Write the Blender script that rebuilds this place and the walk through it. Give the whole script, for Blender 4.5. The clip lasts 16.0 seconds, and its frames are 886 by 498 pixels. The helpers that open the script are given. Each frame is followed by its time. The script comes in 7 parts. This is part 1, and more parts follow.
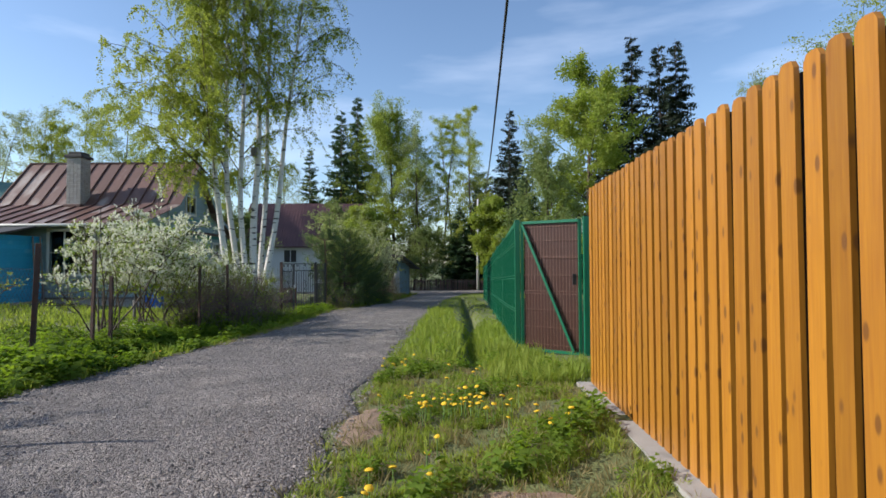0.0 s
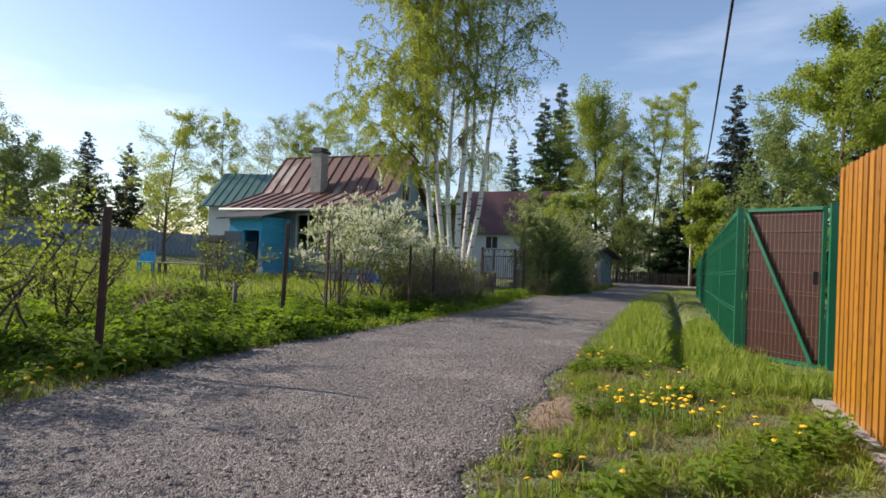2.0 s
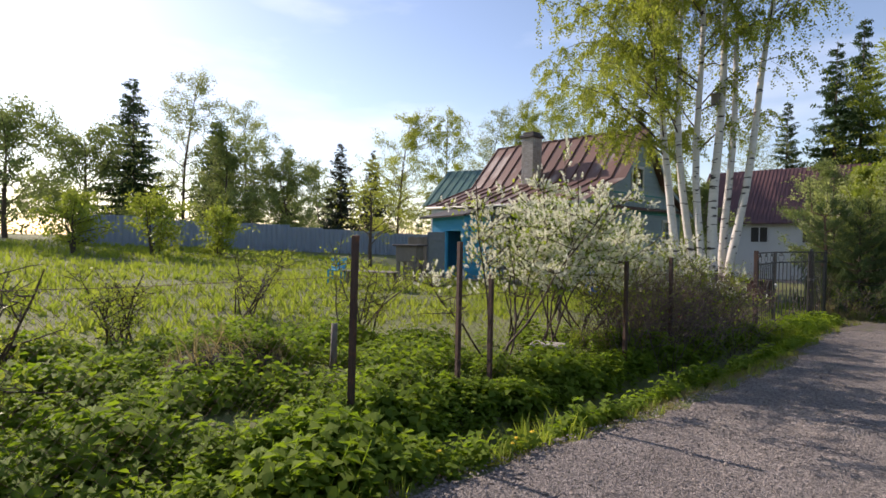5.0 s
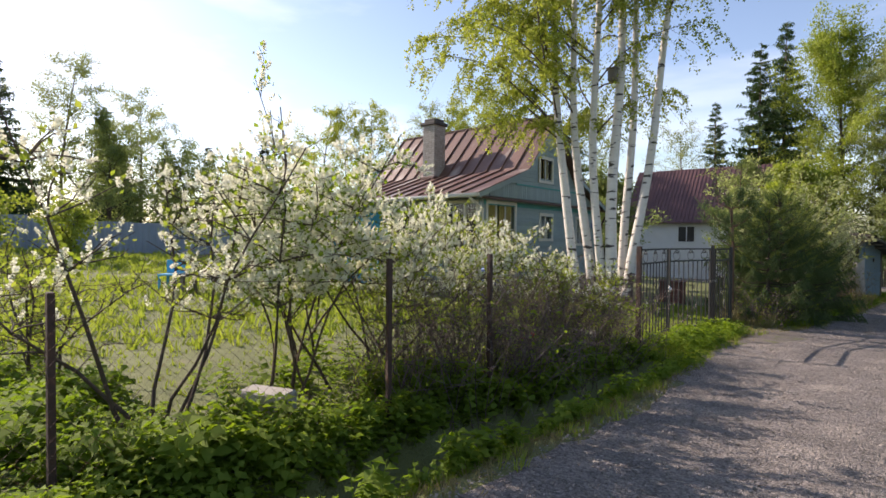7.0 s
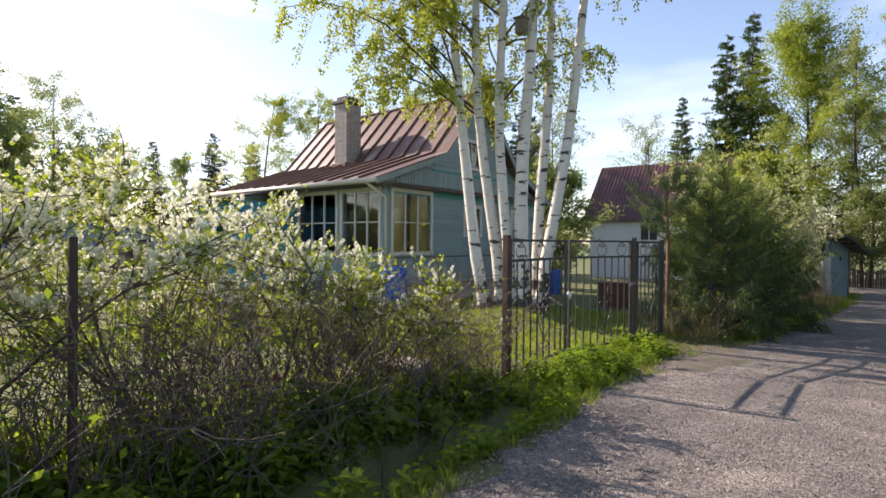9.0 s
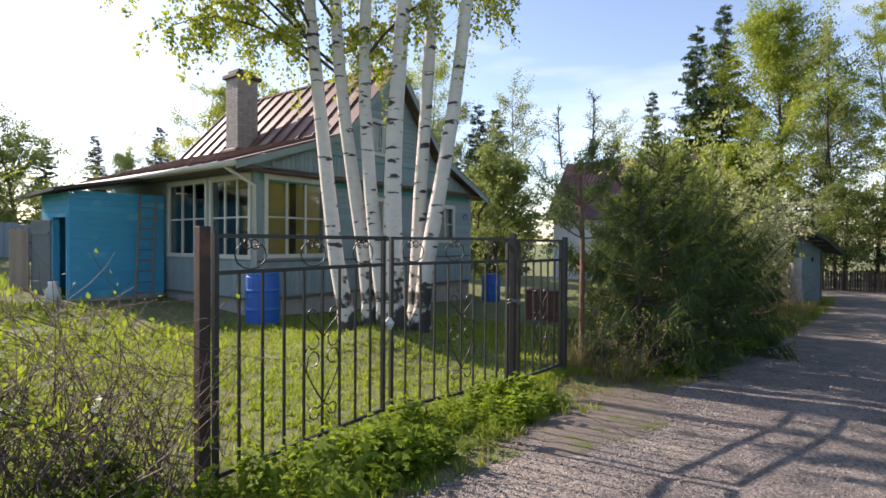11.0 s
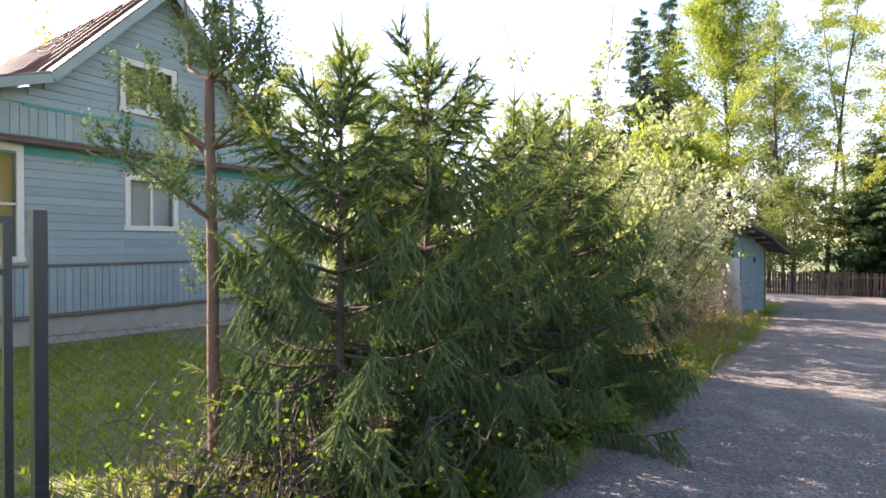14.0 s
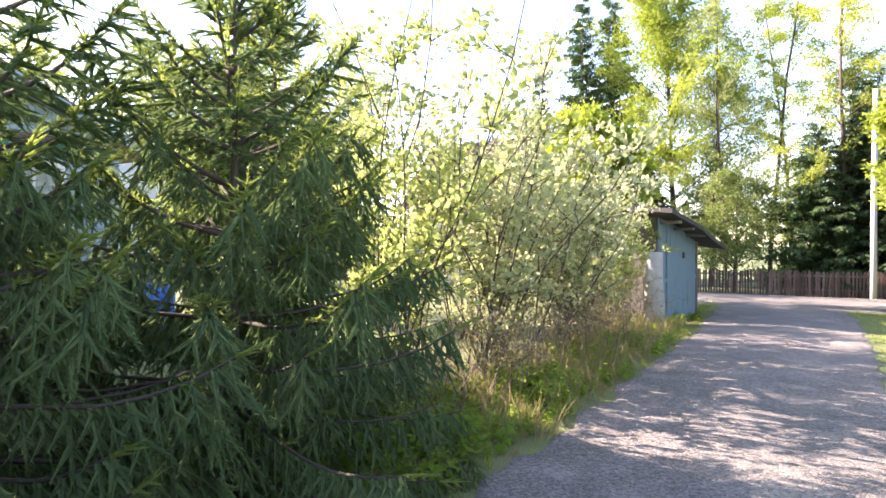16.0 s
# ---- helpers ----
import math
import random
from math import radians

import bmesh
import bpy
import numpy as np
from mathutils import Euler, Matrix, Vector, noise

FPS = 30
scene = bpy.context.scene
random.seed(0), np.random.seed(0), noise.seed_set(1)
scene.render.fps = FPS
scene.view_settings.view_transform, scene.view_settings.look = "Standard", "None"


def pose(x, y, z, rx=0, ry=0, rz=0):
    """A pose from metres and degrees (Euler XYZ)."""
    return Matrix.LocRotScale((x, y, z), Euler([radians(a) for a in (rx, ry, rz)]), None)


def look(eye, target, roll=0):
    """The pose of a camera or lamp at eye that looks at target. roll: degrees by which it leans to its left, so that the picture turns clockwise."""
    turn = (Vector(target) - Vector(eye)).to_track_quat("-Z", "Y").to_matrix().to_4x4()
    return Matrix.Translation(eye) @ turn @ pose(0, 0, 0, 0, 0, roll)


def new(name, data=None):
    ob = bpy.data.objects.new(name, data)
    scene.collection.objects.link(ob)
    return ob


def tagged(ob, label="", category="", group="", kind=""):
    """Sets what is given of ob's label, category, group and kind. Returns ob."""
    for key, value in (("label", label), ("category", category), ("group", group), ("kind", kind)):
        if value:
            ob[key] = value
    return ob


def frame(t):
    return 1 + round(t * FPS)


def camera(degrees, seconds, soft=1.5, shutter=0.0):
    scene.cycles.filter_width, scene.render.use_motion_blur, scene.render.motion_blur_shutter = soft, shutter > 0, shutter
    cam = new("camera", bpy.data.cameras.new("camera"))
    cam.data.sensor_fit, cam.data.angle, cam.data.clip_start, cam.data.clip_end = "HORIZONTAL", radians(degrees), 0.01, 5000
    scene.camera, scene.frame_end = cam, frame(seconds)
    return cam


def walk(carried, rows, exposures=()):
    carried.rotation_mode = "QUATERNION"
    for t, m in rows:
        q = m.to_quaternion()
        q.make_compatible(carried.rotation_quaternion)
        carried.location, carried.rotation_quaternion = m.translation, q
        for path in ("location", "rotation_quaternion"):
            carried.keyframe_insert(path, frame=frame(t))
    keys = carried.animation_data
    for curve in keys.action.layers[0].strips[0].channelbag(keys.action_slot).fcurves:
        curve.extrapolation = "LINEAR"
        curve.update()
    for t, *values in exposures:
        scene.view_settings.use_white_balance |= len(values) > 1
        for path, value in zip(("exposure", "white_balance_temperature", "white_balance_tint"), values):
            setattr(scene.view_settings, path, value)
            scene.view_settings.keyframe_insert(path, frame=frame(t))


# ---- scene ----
cam = camera(79.4, 16.0, soft=1.6)
METRES, EYE, TILT, LEAN, TURN = 26.0, 1.456, 0.0, 0.0, 0.0
ROWS = [
    (0.0, 0.0, 0.0, 0.0, 0.01, 1.54, 0.27),
    (0.5, 0.0129, -0.0015, -0.0002, 0.06, 1.39, 0.07),
    (1.0, 0.0218, -0.0041, 0.001, 5.29, 1.44, -0.16),
    (1.5, 0.0197, -0.0032, 0.0003, 11.09, 0.87, -1.02),
    (2.0, 0.0005, 0.0014, -0.0012, 21.19, -0.03, -1.91),
    (2.5, -0.0176, 0.0155, -0.0028, 34.33, -0.95, -1.67),
    (3.0, -0.0327, 0.041, 0.0038, 46.16, -1.54, -1.11),
    (5.5, -0.0608, 0.1946, 0.0105, 46.09, -1.23, -0.61),
    (6.0, -0.0625, 0.2282, 0.0091, 44.33, -1.13, -0.54),
    (6.5, -0.0638, 0.2645, 0.0074, 43.21, -1.09, -0.55),
    (7.0, -0.0628, 0.2991, 0.0056, 41.19, -0.99, -0.53),
    (7.5, -0.0627, 0.3355, 0.0041, 40.6, -0.97, -0.5),
    (8.0, -0.062, 0.3695, 0.0023, 39.64, -0.92, -0.5),
    (8.5, -0.0642, 0.4053, 0.0003, 39.38, -0.89, -0.47),
    (11.0, -0.069, 0.5774, -0.0011, 37.25, -0.76, -0.32),
    (11.5, -0.0717, 0.6123, -0.0011, 37.2, -0.79, -0.33),
    (12.0, -0.0728, 0.6448, -0.0012, 36.41, -0.73, -0.3),
    (12.5, -0.0737, 0.6809, -0.001, 36.16, -0.76, -0.3),
    (13.0, -0.072, 0.715, -0.0017, 35.07, -0.66, -0.2),
    (13.5, -0.0702, 0.7527, -0.0031, 34.94, -0.68, -0.19),
    (14.0, -0.065, 0.789, -0.0045, 33.73, -0.59, -0.04),
    (14.5, -0.0606, 0.8268, -0.0064, 32.81, -0.61, -0.09),
    (15.0, -0.0555, 0.8611, -0.0091, 31.42, -0.54, -0.05),
    (15.5, -0.0519, 0.9008, -0.0106, 30.8, -0.61, -0.07),
    (16.0, -0.0484, 0.937, -0.0134, 29.88, -0.47, 0.03),
]
EXPOSURES = [(0.0, 0.3, 6150, 11), (3.0, 0.35, 6900, 18), (5.5, 0.4, 7000, 22), (8.5, 0.85, 7200, 21), (11.5, 0.85, 7000, 22), (12.5, 1.15, 7100, 27), (13.5, 1.82, 7200, 28), (15.0, 2.45, 7200, 28), (16.0, 2.57, 7000, 27)]
walk(cam, [(t, pose(0, 0, EYE, TILT, LEAN, TURN) @ pose(METRES * x, METRES * y, METRES * z, 90 + pitch, roll, yaw)) for t, x, y, z, yaw, pitch, roll in ROWS], EXPOSURES)

# world and sun
SUN_YAW, SUN_UP = 97.5, 30.2
world = bpy.data.worlds.new("world")
scene.world = world
world.use_nodes = True
wn, wl = world.node_tree.nodes, world.node_tree.links
wn.clear()
sky = wn.new("ShaderNodeTexSky")
sky.sky_type, sky.sun_disc = "NISHITA", False
sky.sun_elevation, sky.sun_rotation = radians(SUN_UP), radians(-SUN_YAW)
sky.air_density, sky.dust_density, sky.ozone_density = 1.0, 0.45, 1.8
wco = wn.new("ShaderNodeTexCoord")
wmap = wn.new("ShaderNodeMapping")
wmap.inputs["Scale"].default_value = (1.2, 2.2, 7.0)
wcl = wn.new("ShaderNodeTexNoise")
wcl.inputs["Scale"].default_value, wcl.inputs["Detail"].default_value = 1.6, 6.0
wrp = wn.new("ShaderNodeValToRGB")
wrp.color_ramp.elements[0].position, wrp.color_ramp.elements[1].position = 0.52, 0.9
wrp.color_ramp.elements[1].color = (0.35, 0.35, 0.35, 1)
wmix = wn.new("ShaderNodeMixRGB")
wmix.inputs[2].default_value = (9.0, 9.5, 10.5, 1)
wbg = wn.new("ShaderNodeBackground")
wbg.inputs["Strength"].default_value = 0.15
wout = wn.new("ShaderNodeOutputWorld")
wl.new(wco.outputs["Generated"], wmap.inputs["Vector"])
wl.new(wmap.outputs["Vector"], wcl.inputs["Vector"])
wl.new(wcl.outputs["Fac"], wrp.inputs["Fac"])
wl.new(wrp.outputs["Color"], wmix.inputs[0])
wl.new(sky.outputs["Color"], wmix.inputs[1])
wl.new(wmix.outputs["Color"], wbg.inputs["Color"])
wl.new(wbg.outputs["Background"], wout.inputs["Surface"])
sun = new("sun", bpy.data.lights.new("sun", "SUN"))
sun.data.energy, sun.data.angle, sun.data.color = 5.0, radians(0.5), (1.0, 0.93, 0.82)
SUN_WAY = Vector((-math.sin(radians(SUN_YAW)) * math.cos(radians(SUN_UP)), math.cos(radians(SUN_YAW)) * math.cos(radians(SUN_UP)), math.sin(radians(SUN_UP))))
sun.matrix_world = look(SUN_WAY * 60, (0, 0, 0))

# ---- materials ----
def mat(name, base, base2=None, rough=0.8, metal=0.0, scale=6.0, fine=60.0, bump=0.15, stain=None, stain_at=0.62, stretch=(1, 1, 1), vary=0.0, isl=False, amount=0.5, dist=0.01):
    """A surface with grain at two scales, stains of a second colour and fine relief."""
    m = bpy.data.materials.new(name)
    m.use_nodes = True
    n, l = m.node_tree.nodes, m.node_tree.links
    b = n["Principled BSDF"]
    b.inputs["Metallic"].default_value = metal
    co = n.new("ShaderNodeTexCoord")
    mp = n.new("ShaderNodeMapping")
    mp.inputs["Scale"].default_value = stretch
    if vary and not isl:
        # alike pieces each take another stretch of the pattern
        oi = n.new("ShaderNodeObjectInfo")
        sh = n.new("ShaderNodeVectorMath")
        sh.operation = "MULTIPLY_ADD"
        sh.inputs[1].default_value = (37.0, 53.0, 91.0)
        l.new(oi.outputs["Random"], sh.inputs[0])
        l.new(co.outputs["Object"], sh.inputs[2])
        l.new(sh.outputs[0], mp.inputs["Vector"])
    else:
        l.new(co.outputs["Object"], mp.inputs["Vector"])
    n1 = n.new("ShaderNodeTexNoise")
    n1.inputs["Scale"].default_value, n1.inputs["Detail"].default_value = scale, 5
    n2 = n.new("ShaderNodeTexNoise")
    n2.inputs["Scale"].default_value, n2.inputs["Detail"].default_value = fine, 4
    for q in (n1, n2):
        l.new(mp.outputs["Vector"], q.inputs["Vector"])
    ad = n.new("ShaderNodeMath")
    ad.operation = "ADD"
    l.new(n1.outputs["Fac"], ad.inputs[0])
    l.new(n2.outputs["Fac"], ad.inputs[1])
    rp = n.new("ShaderNodeMapRange")
    rp.inputs["From Min"].default_value, rp.inputs["From Max"].default_value = 1 - amount, 1 + amount
    l.new(ad.outputs[0], rp.inputs["Value"])
    mx = n.new("ShaderNodeMixRGB")
    mx.inputs[1].default_value = (*base, 1)
    mx.inputs[2].default_value = (*(base2 or [c * 0.7 for c in base]), 1)
    l.new(rp.outputs["Result"], mx.inputs[0])
    last = mx.outputs["Color"]
    if stain:
        n3 = n.new("ShaderNodeTexNoise")
        n3.inputs["Scale"].default_value, n3.inputs["Detail"].default_value = scale * 0.6, 8
        l.new(mp.outputs["Vector"], n3.inputs["Vector"])
        r3 = n.new("ShaderNodeMapRange")
        r3.inputs["From Min"].default_value, r3.inputs["From Max"].default_value = stain_at - 0.06, stain_at + 0.06
        l.new(n3.outputs["Fac"], r3.inputs["Value"])
        m3 = n.new("ShaderNodeMixRGB")
        m3.inputs[2].default_value = (*stain, 1)
        l.new(r3.outputs["Result"], m3.inputs[0])
        l.new(last, m3.inputs[1])
        last = m3.outputs["Color"]
    if vary:
        src = n.new("ShaderNodeNewGeometry").outputs["Random Per Island"] if isl else n.new("ShaderNodeObjectInfo").outputs["Random"]
        vr = n.new("ShaderNodeMapRange")
        vr.inputs["To Min"].default_value, vr.inputs["To Max"].default_value = 1 - vary, 1 + vary
        l.new(src, vr.inputs["Value"])
        hs = n.new("ShaderNodeHueSaturation")
        l.new(vr.outputs["Result"], hs.inputs["Value"])
        l.new(last, hs.inputs["Color"])
        last = hs.outputs["Color"]
    l.new(last, b.inputs["Base Color"])
    rr = n.new("ShaderNodeMapRange")
    rr.inputs["To Min"].default_value, rr.inputs["To Max"].default_value = max(0.05, rough - 0.12), min(1, rough + 0.12)
    l.new(n1.outputs["Fac"], rr.inputs["Value"])
    l.new(rr.outputs["Result"], b.inputs["Roughness"])
    if bump:
        bp = n.new("ShaderNodeBump")
        bp.inputs["Strength"].default_value, bp.inputs["Distance"].default_value = bump, dist
        l.new(ad.outputs[0], bp.inputs["Height"])
        l.new(bp.outputs["Normal"], b.inputs["Normal"])
    return m


def leaf_mat(name, a, b, glow=0.45, rough=0.5):
    """Leaves: two greens mixed leaf by leaf, part of the light passing through."""
    m = bpy.data.materials.new(name)
    m.use_nodes = True
    n, l = m.node_tree.nodes, m.node_tree.links
    n.clear()
    out = n.new("ShaderNodeOutputMaterial")
    g = n.new("ShaderNodeNewGeometry")
    co = n.new("ShaderNodeTexCoord")
    ns = n.new("ShaderNodeTexNoise")
    ns.inputs["Scale"].default_value = 0.9
    l.new(co.outputs["Object"], ns.inputs["Vector"])
    ad = n.new("ShaderNodeMath")
    ad.operation = "MULTIPLY_ADD"
    ad.inputs[1].default_value = 0.6
    l.new(g.outputs["Random Per Island"], ad.inputs[0])
    l.new(ns.outputs["Fac"], ad.inputs[2])
    sb = n.new("ShaderNodeMath")
    sb.operation = "SUBTRACT"
    sb.inputs[1].default_value = 0.3
    sb.use_clamp = True
    l.new(ad.outputs[0], sb.inputs[0])
    mx = n.new("ShaderNodeMixRGB")
    mx.inputs[1].default_value, mx.inputs[2].default_value = (*a, 1), (*b, 1)
    l.new(sb.outputs[0], mx.inputs[0])
    p = n.new("ShaderNodeBsdfPrincipled")
    p.inputs["Roughness"].default_value = rough
    p.inputs["Specular IOR Level"].default_value = 0.2
    t = n.new("ShaderNodeBsdfTranslucent")
    ms = n.new("ShaderNodeMixShader")
    ms.inputs[0].default_value = glow
    l.new(mx.outputs["Color"], p.inputs["Base Color"])
    hv = n.new("ShaderNodeHueSaturation")
    hv.inputs["Saturation"].default_value, hv.inputs["Value"].default_value = 1.1, 1.35
    l.new(mx.outputs["Color"], hv.inputs["Color"])
    l.new(hv.outputs["Color"], t.inputs["Color"])
    l.new(p.outputs["BSDF"], ms.inputs[1])
    l.new(t.outputs["BSDF"], ms.inputs[2])
    l.new(ms.outputs["Shader"], out.inputs["Surface"])
    return m


def glass_mat(name, tint, rough=0.05, alpha=1.0):
    m = bpy.data.materials.new(name)
    m.use_nodes = True
    b = m.node_tree.nodes["Principled BSDF"]
    b.inputs["Base Color"].default_value = (*tint, 1)
    b.inputs["Roughness"].default_value = rough
    b.inputs["Transmission Weight"].default_value = alpha
    b.inputs["IOR"].default_value = 1.45
    return m


# ---- mesh tools ----
def finish(name, bm, material, parent=None, label="", smooth=False):
    me = bpy.data.meshes.new(name)
    bmesh.ops.recalc_face_normals(bm, faces=bm.faces[:])
    if smooth:
        for f in bm.faces:
            f.smooth = True
    bm.to_mesh(me)
    bm.free()
    me.materials.append(material)
    ob = new(name, me)
    ob.parent = parent
    if label:
        tagged(ob, label)
    return ob


def part(name, bm, material, parent, label="", smooth=False):
    return finish(name, bm, material, parent, label, smooth)


def thing(name, x, y, z, label, category, group="", kind="", rz=0):
    ob = new(name)
    ob.empty_display_size = 0.1
    ob.matrix_basis = pose(x, y, z, 0, 0, rz)
    return tagged(ob, label, category, group, kind)


def box(bm, x0, x1, y0, y1, z0, z1, bevel=0.0):
    r = bmesh.ops.create_cube(bm, size=1)
    for v in r["verts"]:
        v.co = Vector((x0 + (v.co.x + 0.5) * (x1 - x0), y0 + (v.co.y + 0.5) * (y1 - y0), z0 + (v.co.z + 0.5) * (z1 - z0)))
    if bevel:
        es = {e for v in r["verts"] for e in v.link_edges}
        bmesh.ops.bevel(bm, geom=list(es), offset=bevel, segments=1, affect="EDGES")


def boxed(x0, x1, y0, y1, z0, z1, bevel=0.0):
    bm = bmesh.new()
    box(bm, x0, x1, y0, y1, z0, z1, bevel)
    return bm


def beam(bm, a, b, w, d=None, up=(0, 0, 1)):
    """A bar of section w by d from a to b."""
    a, b = Vector(a), Vector(b)
    d = d or w
    ax = (b - a).normalized()
    s = ax.cross(Vector(up))
    if s.length < 1e-4:
        s = ax.cross(Vector((0, 1, 0)))
    s.normalize()
    u = s.cross(ax)
    vs = [bm.verts.new(p + s * (i * w / 2) + u * (j * d / 2)) for p in (a, b) for i, j in ((-1, -1), (1, -1), (1, 1), (-1, 1))]
    for f in ((3, 2, 1, 0), (4, 5, 6, 7), (0, 1, 5, 4), (1, 2, 6, 5), (2, 3, 7, 6), (3, 0, 4, 7)):
        bm.faces.new([vs[i] for i in f])


def tube(bm, pts, radii, n=8, cap=True):
    """A round tapering tube along pts."""
    pts = [Vector(p) for p in pts]
    rings = []
    for i, p in enumerate(pts):
        ax = (pts[min(i + 1, len(pts) - 1)] - pts[max(i - 1, 0)]).normalized()
        s = ax.cross(Vector((0, 0, 1)) if abs(ax.z) < 0.95 else Vector((0, 1, 0))).normalized()
        u = s.cross(ax)
        r = radii[i] if not isinstance(radii, (int, float)) else radii
        rings.append([bm.verts.new(p + (s * math.cos(k * 2 * math.pi / n) + u * math.sin(k * 2 * math.pi / n)) * r) for k in range(n)])
    for a, b in zip(rings, rings[1:]):
        for k in range(n):
            bm.faces.new((a[k], a[(k + 1) % n], b[(k + 1) % n], b[k]))
    if cap:
        bm.faces.new(rings[0][::-1])
        bm.faces.new(rings[-1])


def np_mesh(name, verts, faces, material, parent=None, label="", smooth=False):
    """A mesh from arrays: verts (n, 3), faces (m, k)."""
    verts, faces = np.asarray(verts, np.float32), np.asarray(faces, np.int32)
    me = bpy.data.meshes.new(name)
    k = faces.shape[1]
    me.vertices.add(len(verts))
    me.vertices.foreach_set("co", verts.ravel())
    me.loops.add(faces.size)
    me.loops.foreach_set("vertex_index", faces.ravel())
    me.polygons.add(len(faces))
    me.polygons.foreach_set("loop_start", np.arange(0, faces.size, k, dtype=np.int32))
    if smooth:
        me.polygons.foreach_set("use_smooth", np.ones(len(faces), bool))
    me.update(calc_edges=True)
    me.materials.append(material)
    ob = new(name, me)
    ob.parent = parent
    if label:
        tagged(ob, label)
    return ob


def spread(tv, tf, frames, places):
    """Copies of a small template (verts tv, faces tf) with the axes frames (n, 3, 3; rows are the axes) at places (n, 3), as one pair of arrays."""
    tv, tf = np.asarray(tv, float), np.asarray(tf)
    v = np.einsum("vk,nkj->nvj", tv, frames) + places[:, None, :]
    f = tf[None] + (np.arange(len(places)) * len(tv))[:, None, None]
    return v.reshape(-1, 3), f.reshape(-1, tf.shape[1])


def frames_along(way, rng, size, roll=None):
    """Axes whose second is way (n, 3), turned at random about it, times size (n)."""
    way = way / np.linalg.norm(way, axis=1, keepdims=True)
    h = np.where(np.abs(way[:, 2:3]) < 0.9, np.array([[0, 0, 1.0]]), np.array([[1.0, 0, 0]]))
    s = np.cross(way, h)
    s /= np.linalg.norm(s, axis=1, keepdims=True)
    u = np.cross(s, way)
    a = rng.uniform(0, 2 * np.pi, len(way)) if roll is None else roll
    c, d = np.cos(a)[:, None], np.sin(a)[:, None]
    s2, u2 = s * c + u * d, -s * d + u * c
    return np.stack([s2, way, u2], 1) * np.asarray(size).reshape(-1, 1, 1)


def upright(rng, n, size, lean=0.15):
    """Axes that stand up (third axis), turned at random and leaning a little, times size."""
    a = rng.uniform(0, 2 * np.pi, n)
    up = np.stack([rng.normal(0, lean, n), rng.normal(0, lean, n), np.ones(n)], 1)
    up /= np.linalg.norm(up, axis=1, keepdims=True)
    x = np.stack([np.cos(a), np.sin(a), np.zeros(n)], 1)
    x -= up * np.sum(x * up, 1, keepdims=True)
    x /= np.linalg.norm(x, axis=1, keepdims=True)
    return np.stack([x, np.cross(up, x), up], 1) * np.asarray(size).reshape(-1, 1, 1)


def tubes(lines, n=5):
    """Many tapering tubes: lines of (points (k, 3), r0, r1). Returns verts and quads."""
    vs, fs, off = [], [], 0
    ang = np.arange(n) * 2 * np.pi / n
    for p, r0, r1 in lines:
        p = np.asarray(p, float)
        k = len(p)
        ax = np.gradient(p, axis=0)
        ax /= np.linalg.norm(ax, axis=1, keepdims=True) + 1e-9
        h = np.where(np.abs(ax[:, 2:3]) < 0.9, np.array([[0, 0, 1.0]]), np.array([[1.0, 0, 0]]))
        s = np.cross(ax, h)
        s /= np.linalg.norm(s, axis=1, keepdims=True) + 1e-9
        u = np.cross(s, ax)
        r = np.linspace(r0, r1, k)[:, None, None]
        v = p[:, None] + r * (s[:, None] * np.cos(ang)[None, :, None] + u[:, None] * np.sin(ang)[None, :, None])
        vs.append(v.reshape(-1, 3))
        i = np.arange(k - 1)[:, None] * n
        j = np.arange(n)[None]
        q = np.stack([i + j, i + (j + 1) % n, i + n + (j + 1) % n, i + n + j], -1).reshape(-1, 4) + off
        fs.append(q)
        off += k * n
    return np.concatenate(vs), np.concatenate(fs)


def smooth_step(a, b, x):
    t = np.clip((x - a) / (b - a), 0, 1)
    return t * t * (3 - 2 * t)


ROAD_Y = [-30, 1, 3, 5, 9, 13, 17, 20, 22, 26, 30, 38, 44, 80]
ROAD_L = [-3.3, -3.5, -3.85, -4.05, -3.75, -3.6, -4.0, -3.85, -3.45, -3.0, -2.75, -2.35, -2.3, -2.3]
ROAD_R = [-0.8, -0.75, -0.7, -0.75, -0.72, -0.6, -0.5, -0.4, -0.35, -0.2, 0.0, 0.9, 1.6, 2.5]


def road_sides(y):
    return np.interp(y, ROAD_Y, ROAD_L), np.interp(y, ROAD_Y, ROAD_R)


def ground_z(x, y):
    """The height of the ground: it falls along the lane, rises behind the garden, with a ditch on either side."""
    x, y = np.asarray(x, float), np.asarray(y, float)
    z = 0.416 - 0.035 * np.clip(y, -8, 62)
    z = z + 0.045 * np.clip(-x - 11, 0, 30) * smooth_step(60, 40, y)
    z = z - 0.62 * np.exp(-((x + 4.45) / 0.34) ** 2) * smooth_step(6.0, 8.0, y) * smooth_step(17.0, 15.5, y)
    z = z + 0.42 * np.exp(-((x + 7.6) / 1.15) ** 2 - ((y - 21.3) / 1.0) ** 2)
    cx = np.interp(y, [6.5, 16, 36], [0.38, 0.8, 1.3])
    z = z - 0.32 * np.exp(-((x - cx) / 0.16) ** 2) * smooth_step(6.3, 7.2, y) * smooth_step(38, 34, y)
    z = z + 0.03 * np.sin(x * 1.7 + y * 0.6) * np.sin(y * 1.3 - x * 0.4) * smooth_step(0.2, 1.0, np.maximum(x - np.interp(y, ROAD_Y, ROAD_R), np.interp(y, ROAD_Y, ROAD_L) - x))
    return z


def gz(x, y):
    return float(ground_z(x, y))

